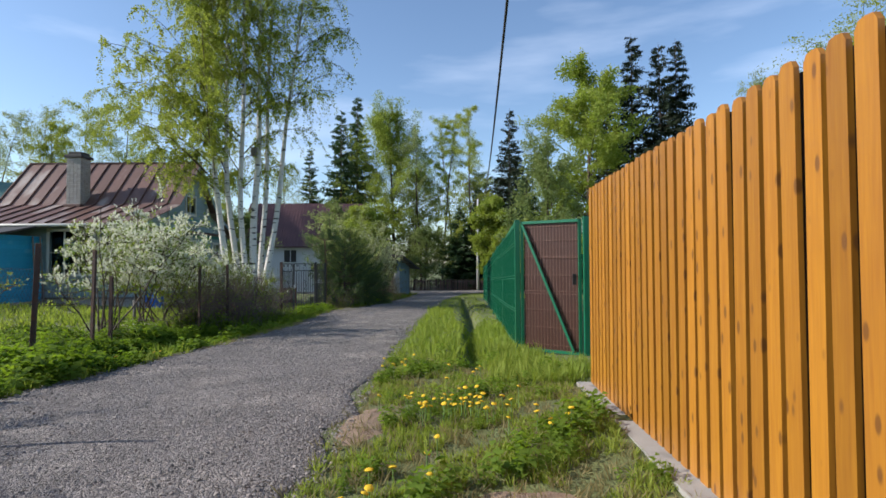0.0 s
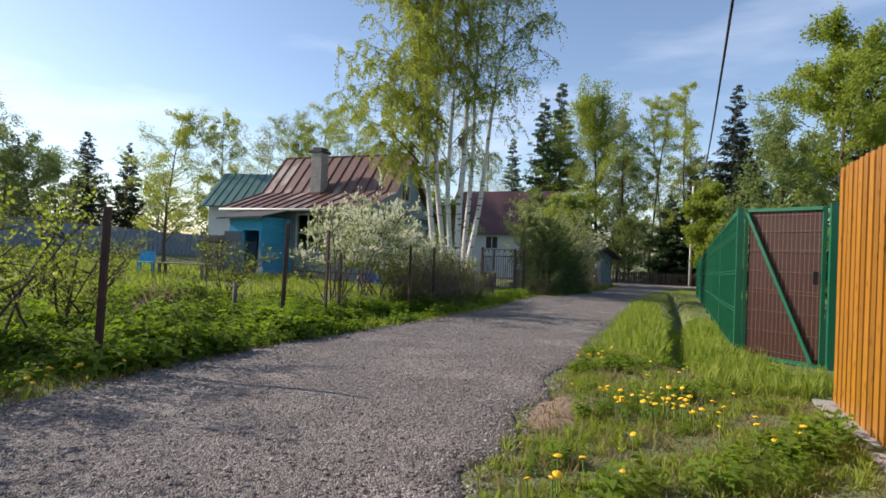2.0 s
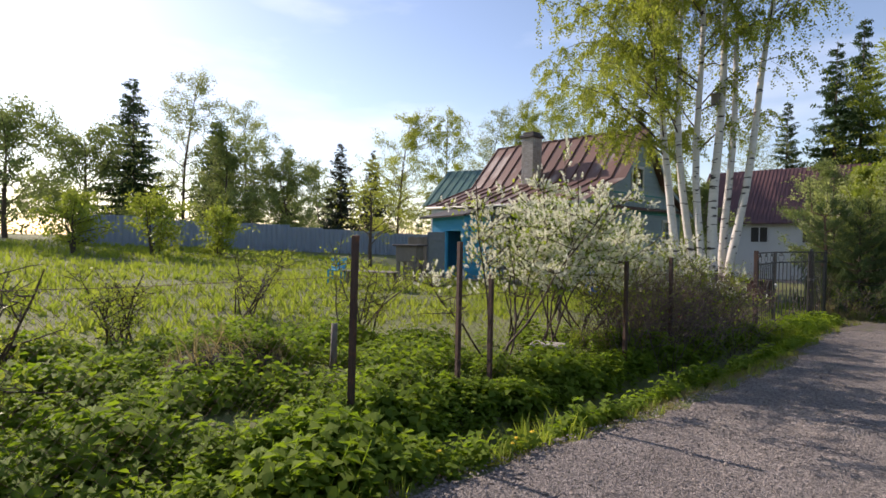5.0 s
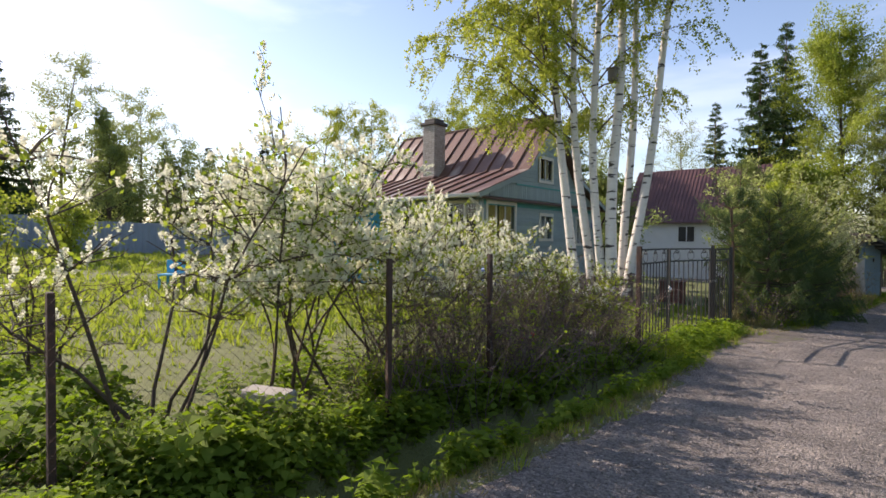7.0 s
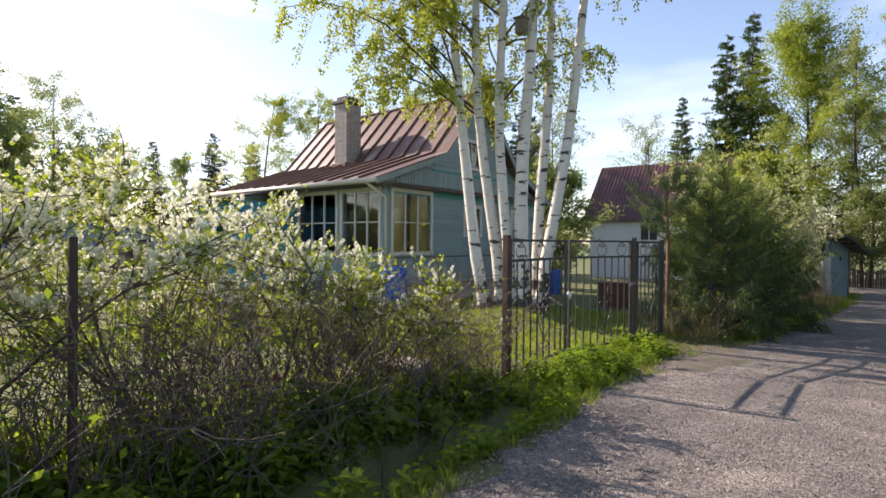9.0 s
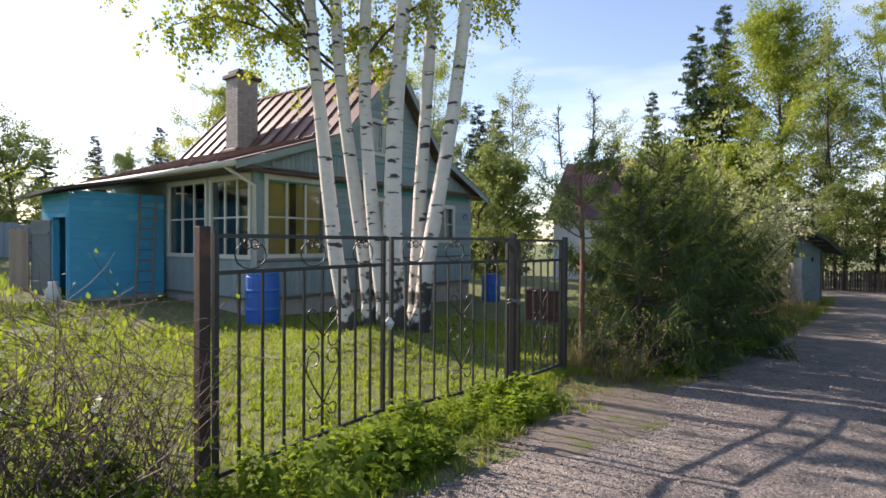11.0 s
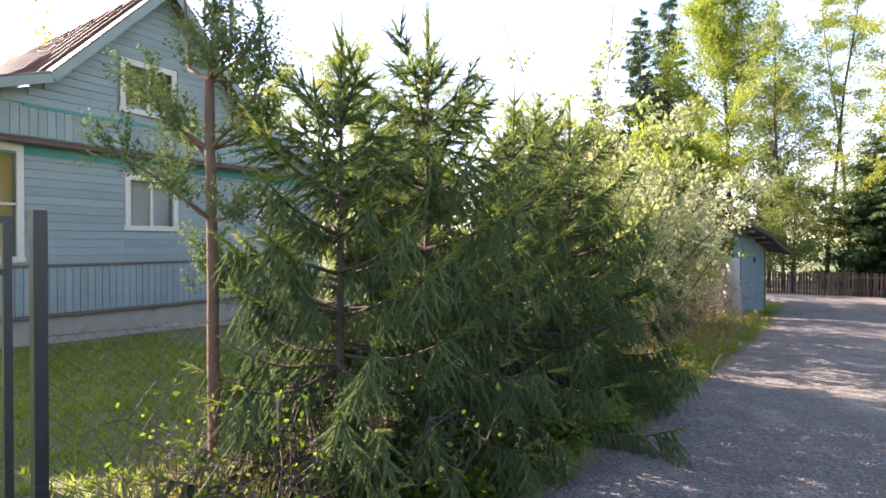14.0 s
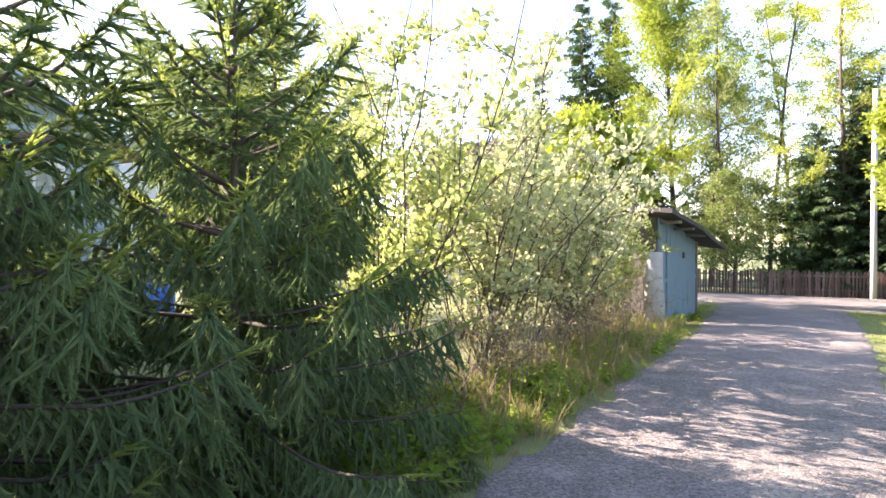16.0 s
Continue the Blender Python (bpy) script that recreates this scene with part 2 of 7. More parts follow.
# ---- the surfaces ----
SOIL = mat("soil_and_grass", (0.155, 0.178, 0.056), (0.115, 0.128, 0.046), 0.95, scale=2.5, fine=40, bump=0.8, stain=(0.17, 0.155, 0.075), stain_at=0.66, dist=0.04)
def gravel_mat():
    """Pebbly gravel: cells of mixed greys with gaps between, over wide paler and darker tracks."""
    m = mat("gravel", (0.243, 0.213, 0.196), (0.142, 0.124, 0.114), 0.92, scale=2.2, fine=30, bump=0, stain=(0.29, 0.25, 0.22), stain_at=0.6, amount=0.35)
    n, l = m.node_tree.nodes, m.node_tree.links
    b = n["Principled BSDF"]
    old = b.inputs["Base Color"].links[0].from_socket
    co = n.new("ShaderNodeTexCoord")
    cells = []
    for sc in (48, 115):
        v = n.new("ShaderNodeTexVoronoi")
        v.inputs["Scale"].default_value = sc
        l.new(co.outputs["Object"], v.inputs["Vector"])
        cells.append(v)
    hs = n.new("ShaderNodeHueSaturation")
    l.new(old, hs.inputs["Color"])
    sp = n.new("ShaderNodeSeparateColor")
    l.new(cells[0].outputs["Color"], sp.inputs["Color"])
    s2 = n.new("ShaderNodeSeparateColor")
    l.new(cells[1].outputs["Color"], s2.inputs["Color"])
    ad = n.new("ShaderNodeMath")
    ad.operation = "ADD"
    l.new(sp.outputs[0], ad.inputs[0])
    l.new(s2.outputs[0], ad.inputs[1])
    mr = n.new("ShaderNodeMapRange")
    mr.inputs["From Max"].default_value = 2.0
    mr.inputs["To Min"].default_value, mr.inputs["To Max"].default_value = 0.32, 1.85
    l.new(ad.outputs[0], mr.inputs["Value"])
    l.new(mr.outputs["Result"], hs.inputs["Value"])
    l.new(hs.outputs["Color"], b.inputs["Base Color"])
    hh = n.new("ShaderNodeMath")
    hh.operation = "ADD"
    l.new(cells[0].outputs["Distance"], hh.inputs[0])
    l.new(cells[1].outputs["Distance"], hh.inputs[1])
    bp = n.new("ShaderNodeBump")
    bp.invert = True
    bp.inputs["Strength"].default_value, bp.inputs["Distance"].default_value = 0.9, 0.02
    l.new(hh.outputs[0], bp.inputs["Height"])
    l.new(bp.outputs["Normal"], b.inputs["Normal"])
    return m


GRAVEL = gravel_mat()
STONES = mat("gravel_stones", (0.28, 0.245, 0.22), (0.15, 0.13, 0.118), 0.9, scale=20, vary=0.5, isl=True, bump=0.3)
SAND = mat("bare_sand", (0.36, 0.25, 0.17), (0.26, 0.18, 0.12), 0.95, scale=8, fine=90, bump=0.8, dist=0.03)
# near-black brown: the shade between the fence boards, put into the backing's colour
GAPSHADE = mat("gap_shade_brown", (0.03, 0.013, 0.007), (0.02, 0.01, 0.006), 0.8, scale=5, bump=0.1)
def stained_wood():
    """Orange-stained pine: long grain along the board, scattered dark knots, worn flecks."""
    m = mat("orange_stained_wood", (0.41, 0.178, 0.018), (0.27, 0.10, 0.012), 0.4, scale=2.2, fine=9, bump=0.25, stretch=(9, 9, 0.55), vary=0.2, amount=0.42, dist=0.004)
    n, l = m.node_tree.nodes, m.node_tree.links
    b = n["Principled BSDF"]
    old = b.inputs["Base Color"].links[0].from_socket
    oi, co = n.new("ShaderNodeObjectInfo"), n.new("ShaderNodeTexCoord")
    sh = n.new("ShaderNodeVectorMath")
    sh.operation = "MULTIPLY_ADD"
    sh.inputs[1].default_value = (11.0, 17.0, 29.0)
    l.new(oi.outputs["Random"], sh.inputs[0])
    l.new(co.outputs["Object"], sh.inputs[2])
    mp = n.new("ShaderNodeMapping")
    mp.inputs["Scale"].default_value = (9, 14, 6)
    l.new(sh.outputs[0], mp.inputs["Vector"])
    vo = n.new("ShaderNodeTexVoronoi")
    vo.inputs["Scale"].default_value = 1.0
    l.new(mp.outputs["Vector"], vo.inputs["Vector"])
    r = n.new("ShaderNodeMapRange")
    r.inputs["From Min"].default_value, r.inputs["From Max"].default_value = 0.13, 0.22
    r.inputs["To Min"].default_value, r.inputs["To Max"].default_value = 0.75, 0.0
    l.new(vo.outputs["Distance"], r.inputs["Value"])
    mx = n.new("ShaderNodeMixRGB")
    mx.inputs[2].default_value = (0.10, 0.038, 0.014, 1)
    l.new(r.outputs["Result"], mx.inputs[0])
    l.new(old, mx.inputs[1])
    l.new(mx.outputs["Color"], b.inputs["Base Color"])
    return m


ORANGE = stained_wood()
CONCRETE = mat("concrete", (0.40, 0.375, 0.34), (0.28, 0.26, 0.235), 0.9, scale=5, fine=110, bump=0.5, stain=(0.22, 0.2, 0.18), stain_at=0.66)
# the dark flecks paint the shade of small pits that aren't modelled
POLE_GREY = mat("rough_grey_concrete", (0.315, 0.292, 0.262), (0.20, 0.185, 0.165), 0.92, scale=24, fine=240, bump=0.35, stain=(0.09, 0.08, 0.07), stain_at=0.7, dist=0.0016, amount=0.42)
WHITEWASH = mat("whitewash", (0.52, 0.51, 0.49), (0.40, 0.39, 0.37), 0.9, scale=9, fine=120, bump=0.3, stain=(0.45, 0.42, 0.38), stain_at=0.7)
GREEN = mat("green_powder_coat", (0.012, 0.15, 0.075), (0.01, 0.11, 0.055), 0.35, scale=5, bump=0.05)
BROWN = mat("brown_sheet", (0.075, 0.028, 0.018), (0.05, 0.019, 0.012), 0.45, scale=2, bump=0.05)
BLACK = mat("black_painted_iron", (0.022, 0.022, 0.026), (0.04, 0.036, 0.034), 0.45, scale=12, bump=0.15, stain=(0.07, 0.035, 0.02), stain_at=0.72)
RUST = mat("rusty_iron", (0.085, 0.045, 0.032), (0.045, 0.028, 0.024), 0.85, scale=9, fine=80, bump=0.5, stain=(0.14, 0.06, 0.03), stain_at=0.6)
ROOF = mat("rusty_brown_roof", (0.175, 0.09, 0.065), (0.11, 0.055, 0.042), 0.5, scale=1.6, fine=18, bump=0.15, stain=(0.30, 0.245, 0.215), stain_at=0.6, vary=0.16, stretch=(1, 0.5, 0.5))
ROOFSEAM = mat("roof_seam", (0.15, 0.075, 0.055), (0.10, 0.05, 0.04), 0.6, scale=4, bump=0.2)
TEAL = mat("pale_teal_paint", (0.26, 0.328, 0.335), (0.215, 0.28, 0.288), 0.7, scale=3, fine=40, bump=0.2, stain=(0.25, 0.32, 0.31), stain_at=0.64, vary=0.08, stretch=(1, 1, 2))
TURQ = mat("turquoise_paint", (0.05, 0.27, 0.26), (0.04, 0.22, 0.21), 0.6, scale=4, fine=40, bump=0.15)
BLUE = mat("bright_blue_paint", (0.035, 0.36, 0.60), (0.03, 0.30, 0.5), 0.6, scale=2, fine=30, bump=0.2, stain=(0.10, 0.42, 0.6), stain_at=0.66, vary=0.06)
CREAM = mat("cream_window_paint", (0.62, 0.60, 0.54), (0.52, 0.50, 0.44), 0.6, scale=9, fine=60, bump=0.15, stain=(0.33, 0.31, 0.27), stain_at=0.72)
CURTAIN = mat("yellow_curtain", (0.50, 0.36, 0.12), (0.42, 0.29, 0.09), 0.9, scale=2, fine=8, bump=0.3, stretch=(6, 6, 0.4))
LACE = mat("white_net_curtain", (0.55, 0.56, 0.56), (0.42, 0.43, 0.44), 0.9, scale=2, fine=9, bump=0.2, stretch=(6, 6, 0.5))
# indoor dimness put into the colour of whatever shows behind openings
ROOM = mat("indoor_shade", (0.06, 0.055, 0.05), (0.04, 0.035, 0.03), 0.9, scale=1, bump=0)
BRICK = mat("whitewashed_brick", (0.41, 0.385, 0.355), (0.32, 0.295, 0.27), 0.9, scale=6, fine=60, bump=0.4, vary=0.12, stain=(0.2, 0.17, 0.15), stain_at=0.68)
MORTAR = mat("mortar", (0.28, 0.26, 0.235), (0.2, 0.19, 0.17), 0.95, scale=20, bump=0.4)
SOOT = mat("dark_metal_cap", (0.05, 0.045, 0.042), (0.035, 0.03, 0.03), 0.7, scale=9, bump=0.2)
PANE = glass_mat("window_glass", (0.9, 0.94, 0.94), 0.03)
PLASTER = mat("white_plaster", (0.68, 0.68, 0.66), (0.58, 0.575, 0.55), 0.9, scale=1.5, fine=30, bump=0.2)
TILE = mat("wine_red_roof_sheet", (0.13, 0.058, 0.058), (0.09, 0.042, 0.042), 0.6, scale=2, bump=0.1)
GREENROOF = mat("green_roof_sheet", (0.075, 0.17, 0.14), (0.06, 0.13, 0.11), 0.5, scale=2, bump=0.1)
GREYFENCE = mat("blue_grey_sheet", (0.23, 0.28, 0.33), (0.19, 0.23, 0.28), 0.5, scale=1, bump=0.1)
GREYWOOD = mat("weathered_wood", (0.20, 0.175, 0.15), (0.12, 0.10, 0.085), 0.9, scale=4, fine=40, bump=0.5, stretch=(3, 3, 0.6), vary=0.2)
SHEDBLUE = mat("faded_blue_door_paint", (0.155, 0.235, 0.285), (0.12, 0.19, 0.235), 0.75, scale=3, fine=30, bump=0.25, stain=(0.10, 0.12, 0.13), stain_at=0.66, stretch=(3, 3, 0.6))
BARREL = mat("blue_plastic", (0.015, 0.13, 0.5), (0.012, 0.10, 0.42), 0.45, scale=4, bump=0.05)


def poly_mat():
    m = bpy.data.materials.new("polycarbonate")
    m.use_nodes = True
    n, l = m.node_tree.nodes, m.node_tree.links
    n.clear()
    out = n.new("ShaderNodeOutputMaterial")
    ms = n.new("ShaderNodeMixShader")
    ms.inputs[0].default_value = 0.62
    tr = n.new("ShaderNodeBsdfTranslucent")
    tr.inputs["Color"].default_value = (0.85, 0.88, 0.86, 1)
    m2 = n.new("ShaderNodeMixShader")
    m2.inputs[0].default_value = 0.35
    p = n.new("ShaderNodeBsdfPrincipled")
    p.inputs["Base Color"].default_value = (0.72, 0.75, 0.74, 1)
    p.inputs["Roughness"].default_value = 0.35
    tt = n.new("ShaderNodeBsdfTransparent")
    tt.inputs["Color"].default_value = (0.85, 0.88, 0.87, 1)
    co = n.new("ShaderNodeTexCoord")
    wv = n.new("ShaderNodeTexWave")
    wv.inputs["Scale"].default_value = 9
    l.new(co.outputs["Object"], wv.inputs["Vector"])
    bp = n.new("ShaderNodeBump")
    bp.inputs["Strength"].default_value = 0.15
    l.new(wv.outputs["Fac"], bp.inputs["Height"])
    l.new(bp.outputs["Normal"], p.inputs["Normal"])
    l.new(p.outputs["BSDF"], m2.inputs[1])
    l.new(tt.outputs["BSDF"], m2.inputs[2])
    l.new(m2.outputs["Shader"], ms.inputs[1])
    l.new(tr.outputs["BSDF"], ms.inputs[2])
    l.new(ms.outputs["Shader"], out.inputs["Surface"])
    return m


POLY = poly_mat()


# ---- ground and road ----
def grid_mesh(name, xs, ys, zf, material):
    X, Y = np.meshgrid(xs, ys)
    V = np.stack([X, Y, zf(X, Y)], -1).reshape(-1, 3)
    nx = len(xs)
    i = (np.arange(len(ys) - 1)[:, None] * nx + np.arange(nx - 1)[None]).ravel()
    return np_mesh(name, V, np.stack([i, i + 1, i + nx + 1, i + nx], 1), material, smooth=True)


def axis(*spans):
    return np.unique(np.concatenate([np.arange(a, b + 1e-6, s) for a, b, s in spans]).round(4))


ground = grid_mesh("ground", axis((-900, -100, 80), (-100, -40, 10), (-40, -12, 2), (-12, -5.2, 0.4), (-5.2, -3.2, 0.12), (-3.2, -0.8, 0.6), (-0.8, 2.6, 0.1), (2.6, 12, 1), (12, 100, 11), (100, 900, 80)),
                   axis((-900, -100, 80), (-100, -12, 8), (-12, 0, 1), (0, 40, 0.33), (40, 64, 2), (64, 100, 6), (100, 900, 80)), ground_z, SOIL)
tagged(ground, "grassy ground with bare earth patches and shallow ditches", "ground", kind="structure")


def road_mesh():
    rng = np.random.default_rng(4)
    ys = axis((-12, 0, 0.5), (0, 40, 0.25), (40, 48, 1))
    us = np.concatenate([[0, 0.02], np.linspace(0.06, 0.94, 14), [0.98, 1]])
    rows = []
    for y in ys:
        a, b = road_sides(y)
        a, b = a + rng.normal(0, 0.05), b + rng.normal(0, 0.05)
        x = a + (b - a) * us
        crown = 0.03 * (1 - (2 * us - 1) ** 2) - 0.012 * np.exp(-((us - 0.3) / 0.08) ** 2) - 0.012 * np.exp(-((us - 0.7) / 0.08) ** 2)
        z = 0.416 - 0.035 * y + 0.012 + crown
        z[0] -= 0.06
        z[-1] -= 0.06
        rows.append(np.stack([x, np.full_like(x, y), z], 1))
    V = np.concatenate(rows)
    nx = len(us)
    i = (np.arange(len(ys) - 1)[:, None] * nx + np.arange(nx - 1)[None]).ravel()
    ob = np_mesh("road", V, np.stack([i, i + 1, i + nx + 1, i + nx], 1), GRAVEL, smooth=True)
    tagged(ob, "grey gravel lane with worn wheel tracks", "road", kind="structure")
    bm = bmesh.new()
    box(bm, -40, 60, 47.9, 53.5, -1.34, -1.25)
    ob2 = finish("road_crossing", bm, GRAVEL)
    tagged(ob2, "grey gravel cross lane at the lane's end", "road", kind="structure")


road_mesh()


# ---- the orange fence on its concrete footing ----
def orange_fence():
    th = thing("wooden_fence", 1.35, 0, 0.3, "orange-stained vertical board fence on a concrete footing", "fence")
    inv = th.matrix_basis.inverted()
    y, i = 5.28, 0
    rng = random.Random(3)
    mesh = {}
    for v in range(4):
        bm = bmesh.new()
        h = 1.93
        prof = [(-0.046, 0), (0.046, 0), (0.046, h - 0.03), (0.03, h - 0.004), (0, h), (-0.03, h - 0.004), (-0.046, h - 0.03)]
        f = bm.faces.new([bm.verts.new((0, p[0], p[1])) for p in prof])
        r = bmesh.ops.extrude_face_region(bm, geom=[f])
        for q in r["geom"]:
            if isinstance(q, bmesh.types.BMVert):
                q.co.x += 0.02
        bmesh.ops.recalc_face_normals(bm, faces=bm.faces[:])
        me = bpy.data.meshes.new("board")
        bm.to_mesh(me)
        bm.free()
        me.materials.append(ORANGE)
        mesh[v] = me
    # boards behind the gaps, coloured as dark as the shade there
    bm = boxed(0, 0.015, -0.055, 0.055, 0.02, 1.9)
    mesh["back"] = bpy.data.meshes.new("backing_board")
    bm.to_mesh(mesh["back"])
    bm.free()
    mesh["back"].materials.append(GAPSHADE)
    while y > -5.2:
        x = 1.46 - 0.065 * (5.28 - y)
        z0 = 0.275 - (5.28 - y) * 0.012
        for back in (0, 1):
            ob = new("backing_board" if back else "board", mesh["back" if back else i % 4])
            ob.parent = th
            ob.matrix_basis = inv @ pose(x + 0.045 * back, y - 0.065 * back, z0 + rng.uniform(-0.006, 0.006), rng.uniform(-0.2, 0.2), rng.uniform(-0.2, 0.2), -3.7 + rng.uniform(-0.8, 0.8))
        y -= 0.13
        i += 1
    bm = bmesh.new()
    for z in (0.75, 1.75):
        beam(bm, (1.575, 5.2, z), (0.912, -5.0, z + 0.05), 0.03, 0.06)
    ob = part("rail", bm, GREYWOOD, th)
    ob.matrix_parent_inverse = inv
    # the return at the corner
    for k in range(22):
        ob = new("board", mesh[k % 4])
        ob.parent = th
        ob.matrix_basis = inv @ pose(1.54 + 0.112 * k, 5.33, 0.3, 0, 0, 90)
    bm = bmesh.new()
    vs = []
    for yy in (-5.2, 5.42):
        xx = 1.46 - 0.065 * (5.28 - yy)
        for dx, z in ((-0.13, 0.2 - 0.035 * yy), (-0.13, 0.445 - 0.035 * yy), (0.13, 0.445 - 0.035 * yy), (0.13, 0.2 - 0.035 * yy)):
            vs.append(bm.verts.new((xx + dx, yy, z)))
    for a in range(4):
        bm.faces.new((vs[a], vs[(a + 1) % 4], vs[4 + (a + 1) % 4], vs[4 + a]))
    bm.faces.new(vs[:4])
    bm.faces.new(vs[4:])
    ob = finish("fence_footing", bm, CONCRETE)
    tagged(ob, "grey poured concrete footing under the board fence", "footing", kind="structure")


orange_fence()


# ---- the concrete power pole with bills pasted on ----
def text_mesh(body, size, material, name="lettering", parent=None, extrude=0.0004):
    cu = bpy.data.curves.new(name, "FONT")
    cu.body, cu.size, cu.extrude = body, size, extrude
    tmp = bpy.data.objects.new(name, cu)
    scene.collection.objects.link(tmp)
    me = bpy.data.meshes.new_from_object(tmp.evaluated_get(bpy.context.evaluated_depsgraph_get()))
    bpy.data.objects.remove(tmp)
    me.materials.append(material)
    ob = new(name, me)
    ob.parent = parent
    return ob


PAPER = mat("weathered_paper", (0.52, 0.51, 0.495), (0.38, 0.375, 0.365), 0.9, scale=30, fine=140, bump=0.4, stain=(0.42, 0.4, 0.37), stain_at=0.62, dist=0.002)
INK = mat("grey_ink", (0.12, 0.12, 0.13), (0.22, 0.22, 0.23), 0.9, scale=40, bump=0, stain=(0.5, 0.5, 0.5), stain_at=0.62)


def power_pole():
    th = thing("power_pole", 0.915, 0.665, gz(0.9, 0.66) - 0.02, "square grey concrete power pole with torn paper bills", "pole", rz=-15)
    bm = bmesh.new()
    prof = [(-0.115, -0.08), (-0.1, -0.1), (0.1, -0.1), (0.115, -0.08), (0.115, 0.1), (-0.115, 0.1)]
    rings = []
    for z, k in ((-0.3, 1.05), (0, 1.03), (4.5, 0.88), (9.0, 0.7)):
        rings.append([bm.verts.new((a * k, b * k, z)) for a, b in prof])
    for a, b in zip(rings, rings[1:]):
        for k in range(6):
            bm.faces.new((a[k], a[(k + 1) % 6], b[(k + 1) % 6], b[k]))
    bm.faces.new(rings[-1])
    part("shaft", bm, POLE_GREY, th)
    # whitewash coat on the side and corner
    bm = bmesh.new()
    vs = []
    for z, k in ((0.0, 1.03), (2.6, 0.95)):
        vs.append([bm.verts.new((a * k, b * k, z)) for a, b in ((-0.1185, 0.09), (-0.1165, -0.0805), (-0.1005, -0.1006))])
    for k in range(2):
        bm.faces.new((vs[0][k], vs[0][k + 1], vs[1][k + 1], vs[1][k]))
    # its ragged edge on the front
    wr = random.Random(12)
    strip, wide = [], 0.02
    for q in range(66):
        z = 2.6 * q / 65
        k = 1.03 - 0.08 * q / 65
        wide = min(0.034, max(0.012, wide + wr.uniform(-0.005, 0.005)))
        strip.append((bm.verts.new((-0.1005 * k, -0.1006 * k, z)), bm.verts.new(((-0.1005 + wide) * k, -0.1007 * k, z))))
    for a, b in zip(strip, strip[1:]):
        bm.faces.new((a[0], a[1], b[1], b[0]))
    part("whitewash_coat", bm, WHITEWASH, th, "flaking whitewash on the pole's edge")
    # bills: an old one, and a newer one with a curling torn edge
    rng = random.Random(5)

    def bill(x0, x1, z0, z1, y, curl, name, label, torn=0.0):
        bm = bmesh.new()
        nx, nz = 12, 18
        grid = []
        for j in range(nz + 1):
            row = []
            for i in range(nx + 1):
                u, v = i / nx, j / nz
                edge = 0.012 * math.sin(v * 9) + rng.uniform(-0.003, 0.003) if i == nx else 0
                low = rng.uniform(-0.006, 0.01) if j == 0 else 0
                lift = curl * max(0, u - 0.78 + 0.2 * (1 - v)) ** 2 * 5
                row.append(bm.verts.new((x0 + (x1 - x0 - torn * max(0.0, (v - 0.62) / 0.38)) * u + edge - lift * 0.5, y - lift - rng.uniform(0, 0.0006), z0 + (z1 - z0) * v + low)))
            grid.append(row)
        for j in range(nz):
            for i in range(nx):
                bm.faces.new((grid[j][i], grid[j][i + 1], grid[j + 1][i + 1], grid[j + 1][i]))
        return part(name, bm, PAPER, th, label, smooth=True)

    old = bill(-0.088, -0.01, 1.34, 1.56, -0.1012, 0.0, "old_bill", "torn grey remains of an older bill")
    b2 = bill(-0.092, 0.088, 1.095, 1.345, -0.1035, 0.12, "paper_bill", "torn paper building advert with a curled edge", torn=0.062)
    for body, size, x, z in (("СТРОИТЕЛЬСТВО", 0.019, -0.072, 1.268), ("РЕМОНТ, ОТДЕЛКА", 0.0165, -0.072, 1.244)):
        o = text_mesh(body, size, INK, "lettering", b2)
        o.matrix_basis = pose(x, -0.1049, z, 90, 0, 0) @ Matrix.Diagonal((0.6, 1, 1, 1))
    # unreadable small print: word-long bars, line by line
    FAINT = mat("faded_print", (0.20, 0.19, 0.19), (0.36, 0.34, 0.33), 0.9, scale=140, bump=0, amount=0.3)
    part("text_line", boxed(-0.078, 0.045, -0.1048, -0.1046, 1.2285, 1.235), FAINT, b2)
    for sheet, x0, x1, z0, y, lines in ((b2, -0.076, 0.05, 1.220, -0.1047, 14), (old, -0.08, -0.035, 1.535, -0.1022, 14)):
        for k in range(lines):
            bm = bmesh.new()
            x = x0 + rng.uniform(0, 0.004)
            while x < x1 - 0.008:
                w = rng.uniform(0.005, 0.016)
                if rng.random() < 0.86:
                    box(bm, x, min(x + w, x1), y - 0.0002, y, z0 - k * 0.0078, z0 - k * 0.0078 + 0.0026)
                x += w + 0.0028
            part("text_line", bm, FAINT, sheet)
    # the torn corner, folded over and showing its grey back
    bm = bmesh.new()
    fold = [bm.verts.new(p) for p in ((0.018, -0.106, 1.343), (0.035, -0.118, 1.318), (0.052, -0.124, 1.288), (0.072, -0.112, 1.262), (0.05, -0.112, 1.29))]
    back = [bm.verts.new(v.co + Vector((0.0004, -0.0004, 0))) for v in fold]
    bm.faces.new(fold)
    bm.faces.new(back[::-1])
    for k in range(5):
        bm.faces.new((fold[k], fold[(k + 1) % 5], back[(k + 1) % 5], back[k]))
    part("folded_corner", bm, mat("paper_back", (0.30, 0.26, 0.29), (0.22, 0.19, 0.21), 0.8, scale=30, bump=0.1), b2, "greyish folded-over paper corner")
    for k, (x, z, r) in enumerate(((-0.062, 1.312, 0.013), (-0.045, 1.314, 0.015))):
        bm = bmesh.new()
        bmesh.ops.create_circle(bm, cap_ends=True, radius=r, segments=18, matrix=pose(x, -0.1049 - 0.0004 * k, z, 90, 0, 0))
